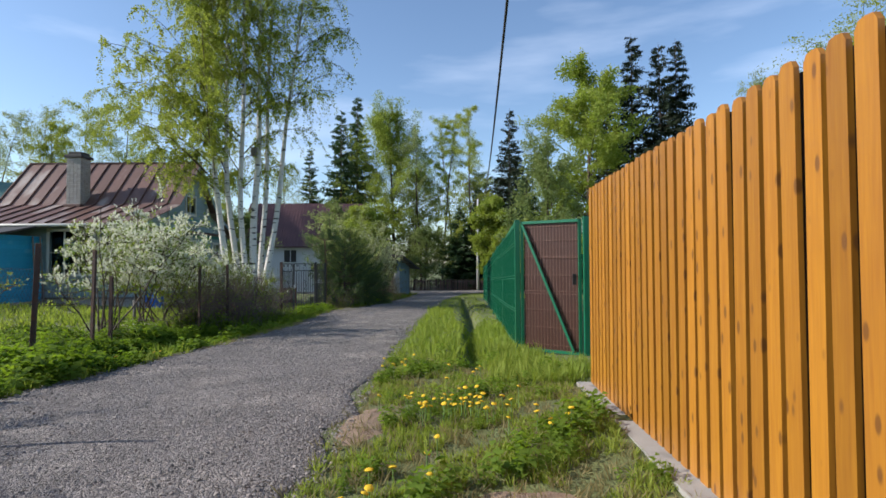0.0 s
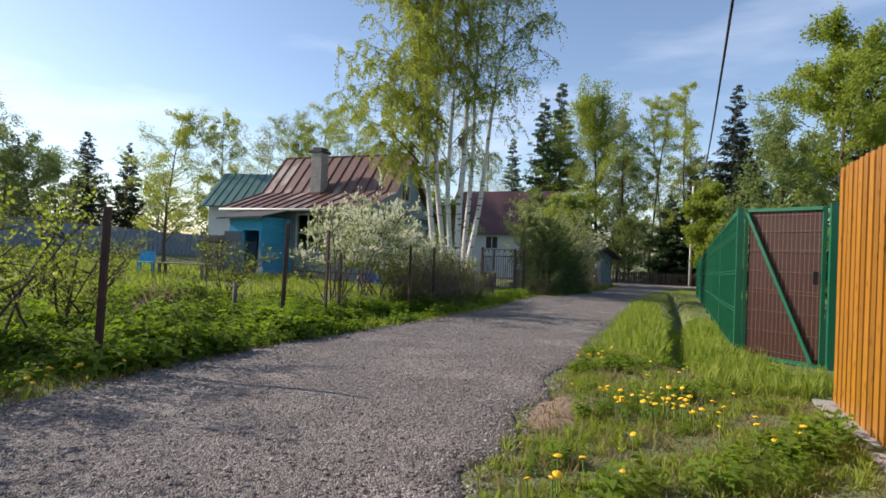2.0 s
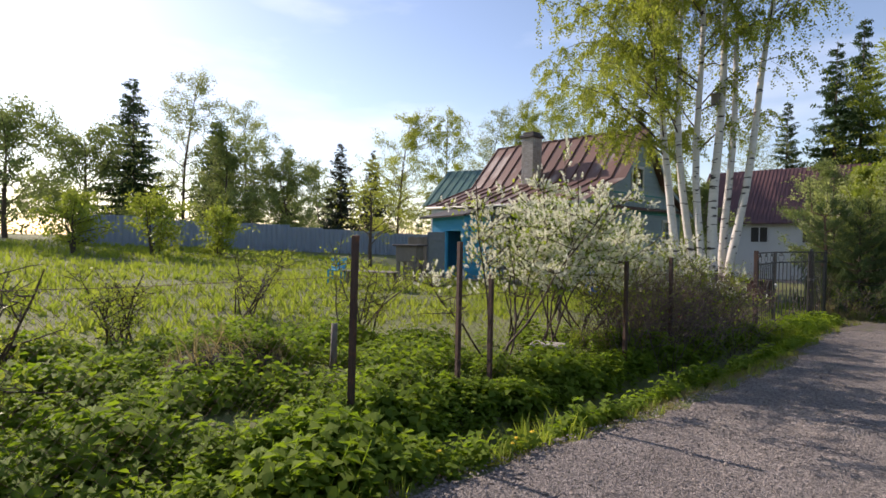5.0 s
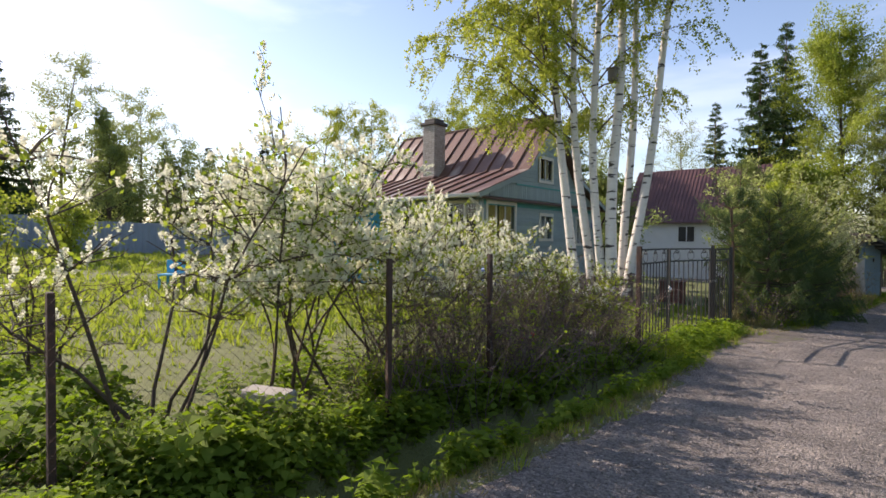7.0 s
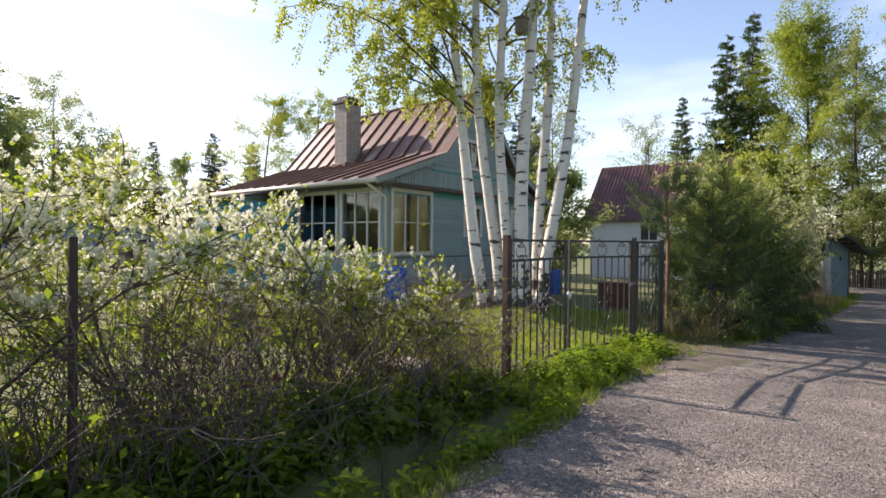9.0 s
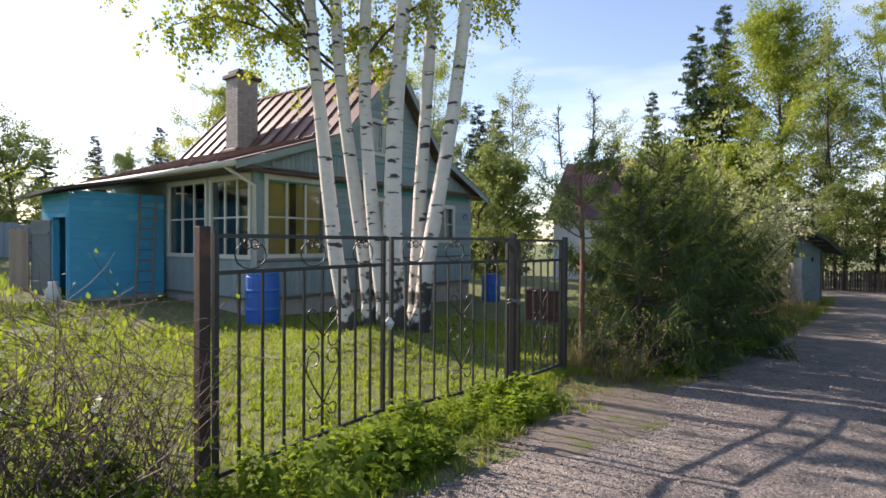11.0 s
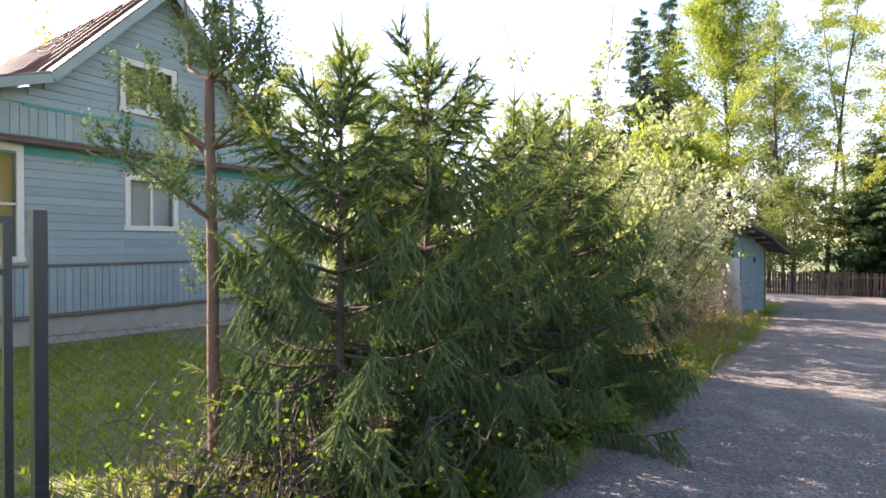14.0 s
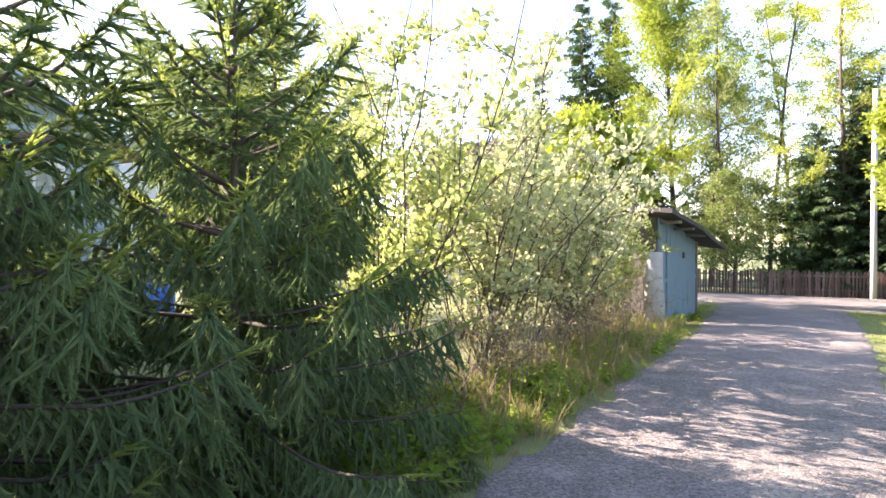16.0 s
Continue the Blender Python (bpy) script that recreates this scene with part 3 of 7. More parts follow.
        part("emblem", bm, INK if k == 0 else PAPER, b2)


power_pole()


# ---- green steel gate and fence ----
def green_gate():
    a, b = Vector((1.15, 7.95, 0)), Vector((1.93, 7.42, 0))
    z0, z1 = 0.17, 2.07
    d = (b - a).normalized()
    th = thing("wicket_gate", 1.15, 7.95, 0.14, "green steel mesh gate backed with brown sheet", "gate")
    inv = th.matrix_basis.inverted()

    def add(name, bm, m, label=""):
        o = part(name, bm, m, th, label)
        o.matrix_parent_inverse = inv
        return o
    for p in (a - d * 0.05, b + d * 0.06):
        bm = bmesh.new()
        beam(bm, (p.x, p.y, 0.0), (p.x, p.y, z1 + 0.03), 0.07)
        add("gate_post", bm, GREEN)
    for p in (a + d * 0.03, b - d * 0.03):
        bm = bmesh.new()
        beam(bm, (p.x, p.y, z0), (p.x, p.y, z1), 0.04)
        add("frame_upright", bm, GREEN)
    for z in (z0 + 0.02, z1 - 0.02):
        bm = bmesh.new()
        p, q = a + d * 0.05, b - d * 0.05
        beam(bm, (p.x, p.y, z), (q.x, q.y, z), 0.04)
        add("frame_rail", bm, GREEN)
    bm = bmesh.new()
    p, q = a + d * 0.05, b - d * 0.12
    n = Vector((d.y, -d.x, 0)) * 0.03
    beam(bm, (p.x + n.x, p.y + n.y, z1 - 0.05), (q.x + n.x, q.y + n.y, z0 + 0.05), 0.03, 0.035)
    add("brace", bm, GREEN)
    bm = bmesh.new()
    p, q = a + d * 0.06, b - d * 0.06
    nn = -n * 0.7
    beam(bm, (p.x + nn.x, p.y + nn.y, (z0 + z1) / 2), (q.x + nn.x, q.y + nn.y, (z0 + z1) / 2), 0.006, z1 - z0 - 0.08)
    add("sheet", bm, BROWN, "dark brown backing sheet")
    bm = bmesh.new()
    L = (q - p).length
    for k in range(17):
        c = p + d * (L * (k + 0.5) / 17)
        beam(bm, (c.x, c.y, z0 + 0.04), (c.x, c.y, z1 - 0.04), 0.005)
    for z in (0.25, 0.5, 0.75, 0.98, 1.02, 1.25, 1.5, 1.52, 1.75, 1.95):
        beam(bm, (p.x, p.y, z + 0.03), (q.x, q.y, z + 0.03), 0.005)
    add("wire_mesh", bm, mat("brown_wire", (0.2, 0.1, 0.07), rough=0.5), "brown welded wire grid")
    bm = bmesh.new()
    c = b - d * 0.1 + n
    beam(bm, (c.x, c.y, 1.15), (c.x, c.y, 1.3), 0.05, 0.02)
    add("lock", bm, BLACK)

    # fence that runs on along the lane
    th2 = thing("steel_fence", 1.12, 8.0, 0.1, "dark green welded panel fence backed with green sheet", "fence")
    inv2 = th2.matrix_basis.inverted()
    pts = [Vector((1.10, 8.02, 0)), Vector((1.25, 11.0, 0)), Vector((1.42, 14, 0)), Vector((1.6, 17, 0)), Vector((1.78, 20, 0)), Vector((1.96, 23, 0)), Vector((2.14, 26, 0)), Vector((2.3, 29, 0)), Vector((2.4, 31.5, 0))]
    for i, (p, q) in enumerate(zip(pts, pts[1:])):
        zp, zq = gz(1.9, p.y), gz(1.9, q.y)
        for nm, w, m in (("panel", 0.012, GREEN),):
            bm = bmesh.new()
            top_p, top_q = zp + (1.92 if i else 1.98), zq + 1.9
            vs = []
            for o in (-0.006, 0.006):
                vs += [bm.verts.new((p.x + o, p.y, zp + 0.08)), bm.verts.new((q.x + o, q.y, zq + 0.08)), bm.verts.new((q.x + o, q.y, top_q)), bm.verts.new((p.x + o, p.y, top_p))]
            bm.faces.new(vs[:4])
            bm.faces.new(vs[4:][::-1])
            for k in range(4):
                bm.faces.new((vs[k], vs[(k + 1) % 4], vs[4 + (k + 1) % 4], vs[4 + k]))
            o = part(nm, bm, GREEN, th2)
            o.matrix_parent_inverse = inv2
        bm = bmesh.new()
        for k in range(34):
            c = p.lerp(q, (k + 0.5) / 34)
            zc = zp + (zq - zp) * (k + 0.5) / 34
            beam(bm, (c.x - 0.014, c.y, zc + 0.1), (c.x - 0.014, c.y, zc + 1.9), 0.006)
        for h in (0.12, 0.6, 0.64, 1.1, 1.14, 1.6, 1.64, 1.88):
            beam(bm, (p.x - 0.018, p.y, zp + h), (q.x - 0.018, q.y, zq + h), 0.008, 0.012)
        o = part("wire_panel", bm, GREEN, th2)
        tagged(o, kind="stuff")
        o.matrix_parent_inverse = inv2
        bm = bmesh.new()
        beam(bm, (q.x, q.y, zq - 0.2), (q.x, q.y, zq + 1.95), 0.06)
        o = part("fence_post", bm, GREEN, th2)
        o.matrix_parent_inverse = inv2


green_gate()


# ---- wrought iron gates ----
def scroll(cx, cz, r, turn, side, a0=0.0):
    """A flat spiral in the y-z plane, as points."""
    out = []
    for k in range(15):
        s = k / 14
        rr = r * (1 - 0.72 * s)
        a = a0 + side * turn * s * 2 * math.pi
        out.append((cx + rr * math.cos(a), cz + rr * math.sin(a)))
    return out


def iron_gate(p, q, bars, top, low, leaf, name, label, post_a=True, post_b=True):
    p, q = Vector((*p, 0)), Vector((*q, 0))
    L = (q - p).length
    d = (q - p).normalized()
    th = thing(name, p.x, p.y, low, label, "gate", group="wrought iron gates", rz=math.degrees(math.atan2(d.y, d.x)))
    top, low0 = top - low, 0.0
    rail = top - 0.245

    def bar(nm, a, b, w):
        bm = bmesh.new()
        beam(bm, a, b, w, w, up=(0, 1, 0))
        return part(nm, bm, BLACK, th)
    for nm, z in (("top_rail", top), ("middle_rail", rail), ("bottom_rail", 0.0)):
        bar(nm, (0.0, 0, z), (L, 0, z), 0.03)
    for x in (0.015, L - 0.015):
        bar("stile", (x, 0, -0.02), (x, 0, top + 0.015), 0.034)
    for k in range(bars):
        x = L * (k + 1) / (bars + 1)
        bar("bar", (x, 0, 0.0), (x, 0, rail), 0.017)
    # scroll pairs between the upper rails
    n = leaf
    for k in range(n):
        cx = L * (k + 0.5) / n
        w = min(0.13, L / n * 0.36)
        for s in (-1, 1):
            pts = [(cx, rail + 0.015)] + [(cx + s * w * math.sin(a) * 1.0, rail + 0.015 + 0.1 * (1 - math.cos(a))) for a in (0.5, 1.0, 1.5, 2.0, 2.5)]
            ex, ez = pts[-1]
            for j in range(1, 12):
                a = j / 11 * 1.35 * 2 * math.pi
                r = 0.045 * (1 - 0.6 * j / 11)
                pts.append((ex - s * 0.045 + s * r * math.cos(a) , ez - r * math.sin(a)))
            bm = bmesh.new()
            tube(bm, [(a, 0, b) for a, b in pts], 0.006, 5)
            part("scroll", bm, BLACK, th, smooth=True)
    # the long ornament about the middle bar
    cx = L * (bars // 2 + 1) / (bars + 1) if bars > 5 else L / 2
    sx = L / (bars + 1)
    zc = rail * 0.44
    for s in (-1, 1):
        shapes = [
            [(cx, zc - 0.34), (cx + s * sx * 0.55, zc - 0.18), (cx + s * sx * 0.95, zc - 0.05)] + [(cx + s * (sx * 0.55 + 0.062 * math.cos(a)), zc + 0.03 + 0.062 * math.sin(a)) for a in (-0.3, 0.4, 1.1, 1.8, 2.6, 3.4, 4.2, 5.0)],
            [(cx + s * sx * 0.98, zc + 0.1)] + [(cx + s * (sx * 0.55 + 0.06 * math.cos(a)), zc + 0.17 + 0.06 * math.sin(a)) for a in (-0.3, -1.1, -1.9, -2.7, -3.5, -4.3)],
            [(cx, zc + 0.2), (cx + s * sx * 0.5, zc + 0.3)] + [(cx + s * (sx * 0.62 + 0.05 * math.cos(a)), zc + 0.38 + 0.05 * math.sin(a)) for a in (-0.9, -0.1, 0.7, 1.5, 2.3, 3.1, 3.9)],
            [(cx, zc - 0.34)] + [(cx + s * (sx * 0.5 + 0.05 * math.cos(a)), zc - 0.40 + 0.05 * math.sin(a)) for a in (2.4, 1.4, 0.5, -0.4, -1.3, -2.2, -3.0)],
        ]
        for sh in shapes:
            bm = bmesh.new()
            tube(bm, [(a, -0.012, b) for a, b in sh], 0.0065, 5)
            part("scroll", bm, BLACK, th, smooth=True)
    return th


IRON_TOP = 1.46
iron_gate((-5.10, 16.88), (-5.22, 18.62), 8, IRON_TOP, -0.13, 3, "iron_gate", "black wrought iron driveway gate leaf with scrollwork, shut")
iron_gate((-5.22, 18.70), (-4.88, 20.30), 8, IRON_TOP, -0.16, 3, "iron_gate", "black wrought iron driveway gate leaf with scrollwork, shut")
iron_gate((-4.82, 20.42), (-4.77, 21.47), 5, IRON_TOP - 0.01, -0.16, 2, "iron_wicket", "narrow black wrought iron wicket gate, shut")
for i, (x, y, w, h) in enumerate(((-5.09, 16.80, 0.075, 1.52), (-4.85, 20.36, 0.06, 1.53), (-4.77, 21.58, 0.06, 1.5))):
    bm = boxed(-w / 2, w / 2, -w / 2, w / 2, -0.3, h - gz(x, y), 0.004)
    ob = finish("gate_post", bm, RUST if i == 0 else BLACK)
    ob.location = (x, y, gz(x, y))
    tagged(ob, "rusty square iron gate post" if i == 0 else "black square iron gate post", "post", group="gate posts")


def gate_bits():
    """A white rag knotted to the meeting stiles and a wire tie round the wicket's post."""
    rng = random.Random(44)
    bm = bmesh.new()
    bmesh.ops.create_icosphere(bm, subdivisions=3, radius=1)
    for v in bm.verts:
        q = 1 + 0.5 * noise.noise(v.co * 2.6)
        v.co = Vector((v.co.x * 0.03 * q, v.co.y * 0.045 * q, v.co.z * 0.055 * q - 0.02 * rng.random()))
    ob = finish("rag", bm, PLASTER, smooth=True)
    ob.location = (-5.19, 18.66, 0.67)
    tagged(ob, "crumpled white rag knotted to the iron gate", "rag")
    bm = bmesh.new()
    tube(bm, [(0.07 * math.cos(a * 0.5), 0.11 * math.sin(a * 0.5), 0.012 * (a % 3) + 0.002 * a) for a in range(27)], 0.004, 5)
    ob = finish("wire_tie", bm, mat("bright_wire", (0.45, 0.45, 0.45), (0.3, 0.3, 0.3), 0.4, metal=0.8, scale=20, bump=0), smooth=True)
    ob.location = (-4.85, 20.37, 0.72)
    tagged(ob, "bright twisted wire tying the gate to its post", "wire")


gate_bits()


# ---- wire fence along the garden ----
def wire_fence():
    spots = [(-4.25, 3.15, 1.38, 4.2), (-5.1, 6.63, 1.58, 4.0), (-5.25, 8.0, 1.55, 3.2), (-5.35, 8.6, 1.15, 1.0), (-4.97, 10.9, 1.45, 0.5), (-5.0, 12.4, 1.5, -1.0), (-3.95, -0.5, 1.5, 2.0)]
    for x, y, h, lean in spots:
        bm = boxed(-0.027, 0.027, -0.02, 0.02, -0.45, h, 0.004)
        ob = finish("fence_post", bm, RUST)
        ob.matrix_basis = pose(x, y, gz(x, y), lean * 0.35, lean * 0.75, random.Random(y).uniform(-20, 20))
        tagged(ob, "leaning rusty iron fence post among weeds", "post", group="garden fence posts")
    lines = []
    pts = [(-3.95, -0.5), (-4.25, 3.3), (-5.1, 6.63), (-5.2, 9.4), (-5.02, 12.4), (-5.09, 16.8)]
    more = [(-4.77, 21.6), (-4.95, 24.6), (-4.9, 27.5)]
    for (ax, ay), (bx, by) in list(zip(pts, pts[1:])) + list(zip(more, more[1:])):
        L = math.hypot(bx - ax, by - ay)
        h = 1.15
        step = 0.085
        k = -h
        while k < L:
            for s in (0, 1):
                u0, u1 = max(0, k), min(L, k + h)
                if u1 - u0 > 0.02:
                    w0, w1 = (u0 - k), (u1 - k)
                    if s:
                        w0, w1 = h - w0, h - w1
                    P = []
                    for u, w in ((u0, w0), ((u0 + u1) / 2, (w0 + w1) / 2), (u1, w1)):
                        x, y = ax + (bx - ax) * u / L, ay + (by - ay) * u / L
                        P.append((x - 0.03 * s * 0.05, y, 0.416 - 0.035 * y + 0.08 + w))
                    lines.append((P, 0.0011, 0.0011))
            k += step
        for z in (0.1, 1.22):
            lines.append(([(ax, ay, 0.416 - 0.035 * ay + z), ((ax + bx) / 2, (ay + by) / 2, 0.416 - 0.035 * (ay + by) / 2 + z - 0.02), (bx, by, 0.416 - 0.035 * by + z)], 0.002, 0.002))
    v, f = tubes(lines, 3)
    ob = np_mesh("wire_netting", v, f, RUST)
    tagged(ob, "rusty chain-link netting strung between garden posts", "netting", kind="stuff")


wire_fence()

# ---- the teal wooden house ----
HX, HY0, HY1 = -12.35, 21.95, 30.45
HBACK = -20.0
ROOF_PROFILE = [(21.25, 3.10), (24.3, 4.17), (26.35, 6.45), (28.35, 4.17), (31.15, 2.92)]


def wall_pieces(a0, a1, z0, z1, holes):
    """Rectangles of a wall from a0 to a1 and z0 to z1 that leave the holes (u0, u1, w0, w1) free."""
    us = sorted({a0, a1, *[h[0] for h in holes], *[h[1] for h in holes]})
    out = []
    us = [u for u in us if a0 <= u <= a1]
    for u0, u1 in zip(us, us[1:]):
        cuts = sorted((h[2], h[3]) for h in holes if h[0] < (u0 + u1) / 2 < h[1])
        w = z0
        for c0, c1 in cuts:
            if min(c0, z1) > w:
                out.append((u0, u1, w, min(c0, z1)))
            w = max(w, c1)
        if w < z1:
            out.append((u0, u1, w, z1))
    return out


def window(parent, inv, u0, u1, w0, w1, place, cols, rows, curtain, name="window"):
    """A casement window. place(u, d, w) gives the world point for u along the wall, d outwards, w up."""
    def add(nm, us, ds, ws, m, under, label=""):
        bm = bmesh.new()
        c = [place(u, d, w) for u in us for d in ds for w in ws]
        vs = [bm.verts.new(p) for p in c]
        for f in ((0, 1, 3, 2), (4, 6, 7, 5), (0, 4, 5, 1), (2, 3, 7, 6), (0, 2, 6, 4), (1, 5, 7, 3)):
            bm.faces.new([vs[i] for i in f])
        o = part(nm, bm, m, under, label)
        o.matrix_parent_inverse = under.matrix_world.inverted() if under is not parent else inv
        return o
    fr = 0.095
    win = add(name, (u0 - fr, u1 + fr), (0.0, 0.05), (w1, w1 + fr + 0.02), CREAM, parent, "cream-painted wooden window")
    bpy.context.view_layer.update()
    for us, ws in (((u0 - fr, u0), (w0, w1)), ((u1, u1 + fr), (w0, w1)), ((u0 - fr - 0.02, u1 + fr + 0.02), (w0 - fr, w0))):
        add("window_frame", us, (0.0, 0.048), ws, CREAM, win)
    for k in range(1, cols):
        u = u0 + (u1 - u0) * k / cols
        add("mullion", (u - 0.025, u + 0.025), (-0.05, 0.0), (w0, w1), CREAM, win)
    for k in range(1, rows):
        w = w0 + (w1 - w0) * k / rows
        add("glazing_bar", (u0, u1), (-0.045, -0.005), (w - 0.018, w + 0.018), CREAM, win)
    g = add("pane", (u0, u1), (-0.035, -0.03), (w0, w1), PANE, win)
    if curtain:
        for a, b in ((0.0, 0.44), (0.56, 1.0)) if curtain is CURTAIN else ((0.0, 1.0),):
            add("curtain", (u0 + (u1 - u0) * a, u0 + (u1 - u0) * b), (-0.16, -0.15), (w0, w1), curtain, win)


def house():
    th = thing("wooden_house", HX, HY0, -0.42, "weathered pale teal wooden house with a rusty brown metal roof", "house")
    inv = th.matrix_basis.inverted()

    def add(nm, bm, m, label="", under=None, smooth=False):
        o = part(nm, bm, m, under or th, label, smooth)
        o.matrix_parent_inverse = inv
        return o
    front = [(22.27, 23.9, 1.12, 2.84), (25.68, 26.52, 1.68, 2.55), (28.6, 29.4, 1.5, 2.52)]
    side = [(-16.2, -14.4, 1.1, 2.84), (-14.1, -12.55, 1.1, 2.84)]
    fplace = lambda u, d, w: (HX + d, u, w)
    splace = lambda u, d, w: (u, HY0 - d, w)
    # backing walls with openings through them
    bm = bmesh.new()
    for u0, u1, w0, w1 in wall_pieces(HY0 + 0.01, HY1, 0.12, 3.02, front):
        box(bm, HX - 0.16, HX - 0.02, u0, u1, w0, w1)
    add("wall", bm, TEAL)
    bm = bmesh.new()
    for u0, u1, w0, w1 in wall_pieces(HBACK, HX - 0.17, 0.12, 3.02, side):
        box(bm, u0, u1, HY0 + 0.02, HY0 + 0.16, w0, w1)
    box(bm, HBACK, HBACK + 0.15, HY0 + 0.17, HY1, 0.12, 3.02)
    box(bm, HBACK + 0.16, HX - 0.17, HY1 - 0.15, HY1, 0.12, 3.02)
    add("wall", bm, TEAL)
    # plain room surfaces added behind the windows, their dimness painted in
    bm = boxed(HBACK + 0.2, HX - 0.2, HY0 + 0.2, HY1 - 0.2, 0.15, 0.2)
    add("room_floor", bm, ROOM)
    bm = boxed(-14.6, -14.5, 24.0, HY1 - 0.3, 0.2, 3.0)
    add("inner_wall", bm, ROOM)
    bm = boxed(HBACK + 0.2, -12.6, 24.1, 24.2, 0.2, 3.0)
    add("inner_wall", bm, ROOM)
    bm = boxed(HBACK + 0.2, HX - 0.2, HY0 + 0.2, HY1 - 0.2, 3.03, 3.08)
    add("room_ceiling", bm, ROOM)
    # siding boards: level ones above, upright ones in the lower band
    z = 0.98
    k = 0
    while z < 2.98:
        z1 = min(z + 0.145, 3.0)
        for u0, u1, w0, w1 in wall_pieces(HY0, HY1, z, z1 - 0.006, [(a - 0.09, b + 0.09, c - 0.09, d + 0.1) for a, b, c, d in front]):
            bm = boxed(HX - 0.018, HX + 0.012, u0, u1, w0, w1, 0.003)
            add("siding_board", bm, TEAL)
        for u0, u1, w0, w1 in wall_pieces(-16.5, HX - 0.02, z, z1 - 0.006, [(a - 0.09, b + 0.09, c - 0.09, d + 0.1) for a, b, c, d in side]):
            bm = boxed(u0, u1, HY0 - 0.012, HY0 + 0.018, w0, w1, 0.003)
            add("siding_board", bm, TEAL)
        z = z1
    y = HY0
    rngb = random.Random(8)
    board = bpy.data.meshes.new("upright_board")
    bm = boxed(-0.018, 0.014, 0.004, 0.116, 0, 0.80, 0.004)
    bm.to_mesh(board)
    bm.free()
    board.materials.append(TEAL)
    while y < HY1 - 0.1:
        o = new("upright_board", board)
        o.parent = th
        o.matrix_basis = inv @ pose(HX, y, 0.13)
        y += 0.12
    x = -12.5
    while x > -16.4:
        o = new("upright_board", board)
        o.parent = th
        o.matrix_basis = inv @ pose(x, HY0, 0.13, 0, 0, -90)
        x -= 0.12
    for nm, a in (("skirting", (HX - 0.02, HX + 0.05, HY0 - 0.03, HY1 + 0.02, 0.075, 0.125)), ("skirting", (HX - 0.02, HX + 0.035, HY0, HY1, 0.935, 0.975)),
                  ("skirting", (-16.5, HX - 0.025, HY0 - 0.05, HY0 + 0.01, 0.075, 0.125)), ("corner_board", (HX - 0.015, HX + 0.03, HY0 - 0.03, HY0 + 0.1, 0.13, 3.0)),
                  ("corner_board", (HX - 0.12, HX - 0.02, HY0 - 0.03, HY0 - 0.013, 0.13, 3.0)), ("corner_board", (HX - 0.015, HX + 0.03, HY1 - 0.1, HY1 + 0.02, 0.13, 3.0))):
        add(nm, boxed(*a, 0.004), GREYWOOD if nm == "skirting" else TEAL)
    add("plinth", boxed(HBACK, HX - 0.03, HY0 + 0.03, HY1 - 0.02, -0.75, 0.07), CONCRETE, "grey concrete plinth")
    # gable: lower flared part, belt, upper part
    bm = bmesh.new()
    # strips between levels so that the attic window stays free
    def slab(poly):
        vs = [[bm.verts.new((HX + o, a, b)) for a, b in poly] for o in (-0.1, -0.02)]
        n = len(poly)
        bm.faces.new(vs[0])
        bm.faces.new(vs[1][::-1])
        for i in range(n):
            bm.faces.new((vs[0][i], vs[0][(i + 1) % n], vs[1][(i + 1) % n], vs[1][i]))
    slab([(21.75, 3.08), (30.75, 3.04), (28.42, 4.0), (24.22, 4.0)][::1])
    slab([(24.22, 4.0), (25.55, 4.0), (25.55, 4.78), (24.93, 4.78)])
    slab([(26.55, 4.0), (28.42, 4.0), (27.74, 4.78), (26.55, 4.78)])
    slab([(24.93, 4.78), (27.74, 4.78), (26.35, 6.36)])
    add("gable", bm, TEAL)
    # boarding of the gable
    def span(zz):
        if zz < 4.0:
            s = (zz - 3.05) / 0.95
            return 21.8 + s * 2.42, 30.7 - s * 2.28
        s = (zz - 4.0) / 2.36
        return 24.22 + s * 2.13, 28.42 - s * 2.07
    z = 3.66
    while z < 6.2:
        a, b = span(z + 0.14)
        for u0, u1, w0, w1 in wall_pieces(a, b, z, z + 0.137, [(25.46, 26.64, 3.79, 4.88)]):
            add("siding_board", boxed(HX - 0.018, HX + 0.012, u0, u1, w0, w1, 0.003), TEAL)
        z += 0.143
    y = 22.0
    while y < 30.3:
        a, b = 3.12, 3.62
        # boards under the flare are cut to its slope
        top = min(b, 3.05 + (y - 21.9) / 2.42 * 0.95, 3.05 + (30.5 - y) / 2.28 * 0.95)
        if top > 3.2:
            add("belt_board", boxed(HX - 0.018, HX + 0.016, y + 0.003, y + 0.127, a, top, 0.003), TEAL)
        y += 0.13
    # belt canopy: a narrow sheet roof across the gable
    bm = bmesh.new()
    for a, b in ((21.5, 31.0),):
        vs = [bm.verts.new(p) for p in ((HX + 0.0, a, 3.10), (HX + 0.0, b, 3.10), (HX + 0.3, b, 2.99), (HX + 0.3, a, 2.99), (HX + 0.0, a, 3.06), (HX + 0.0, b, 3.06), (HX + 0.3, b, 2.965), (HX + 0.3, a, 2.965))]
        for f in ((0, 1, 2, 3), (7, 6, 5, 4), (3, 2, 6, 7), (0, 3, 7, 4), (1, 5, 6, 2)):
            bm.faces.new([vs[i] for i in f])
    add("belt_canopy", bm, ROOFSEAM, "narrow rusty sheet canopy")
    add("turquoise_band", boxed(HX - 0.018, HX + 0.02, HY0, HY1, 2.80, 2.96, 0.003), TURQ)
    add("turquoise_band", boxed(HX - 0.018, HX + 0.03, 24.0, 28.6, 3.6, 3.66, 0.003), TURQ)
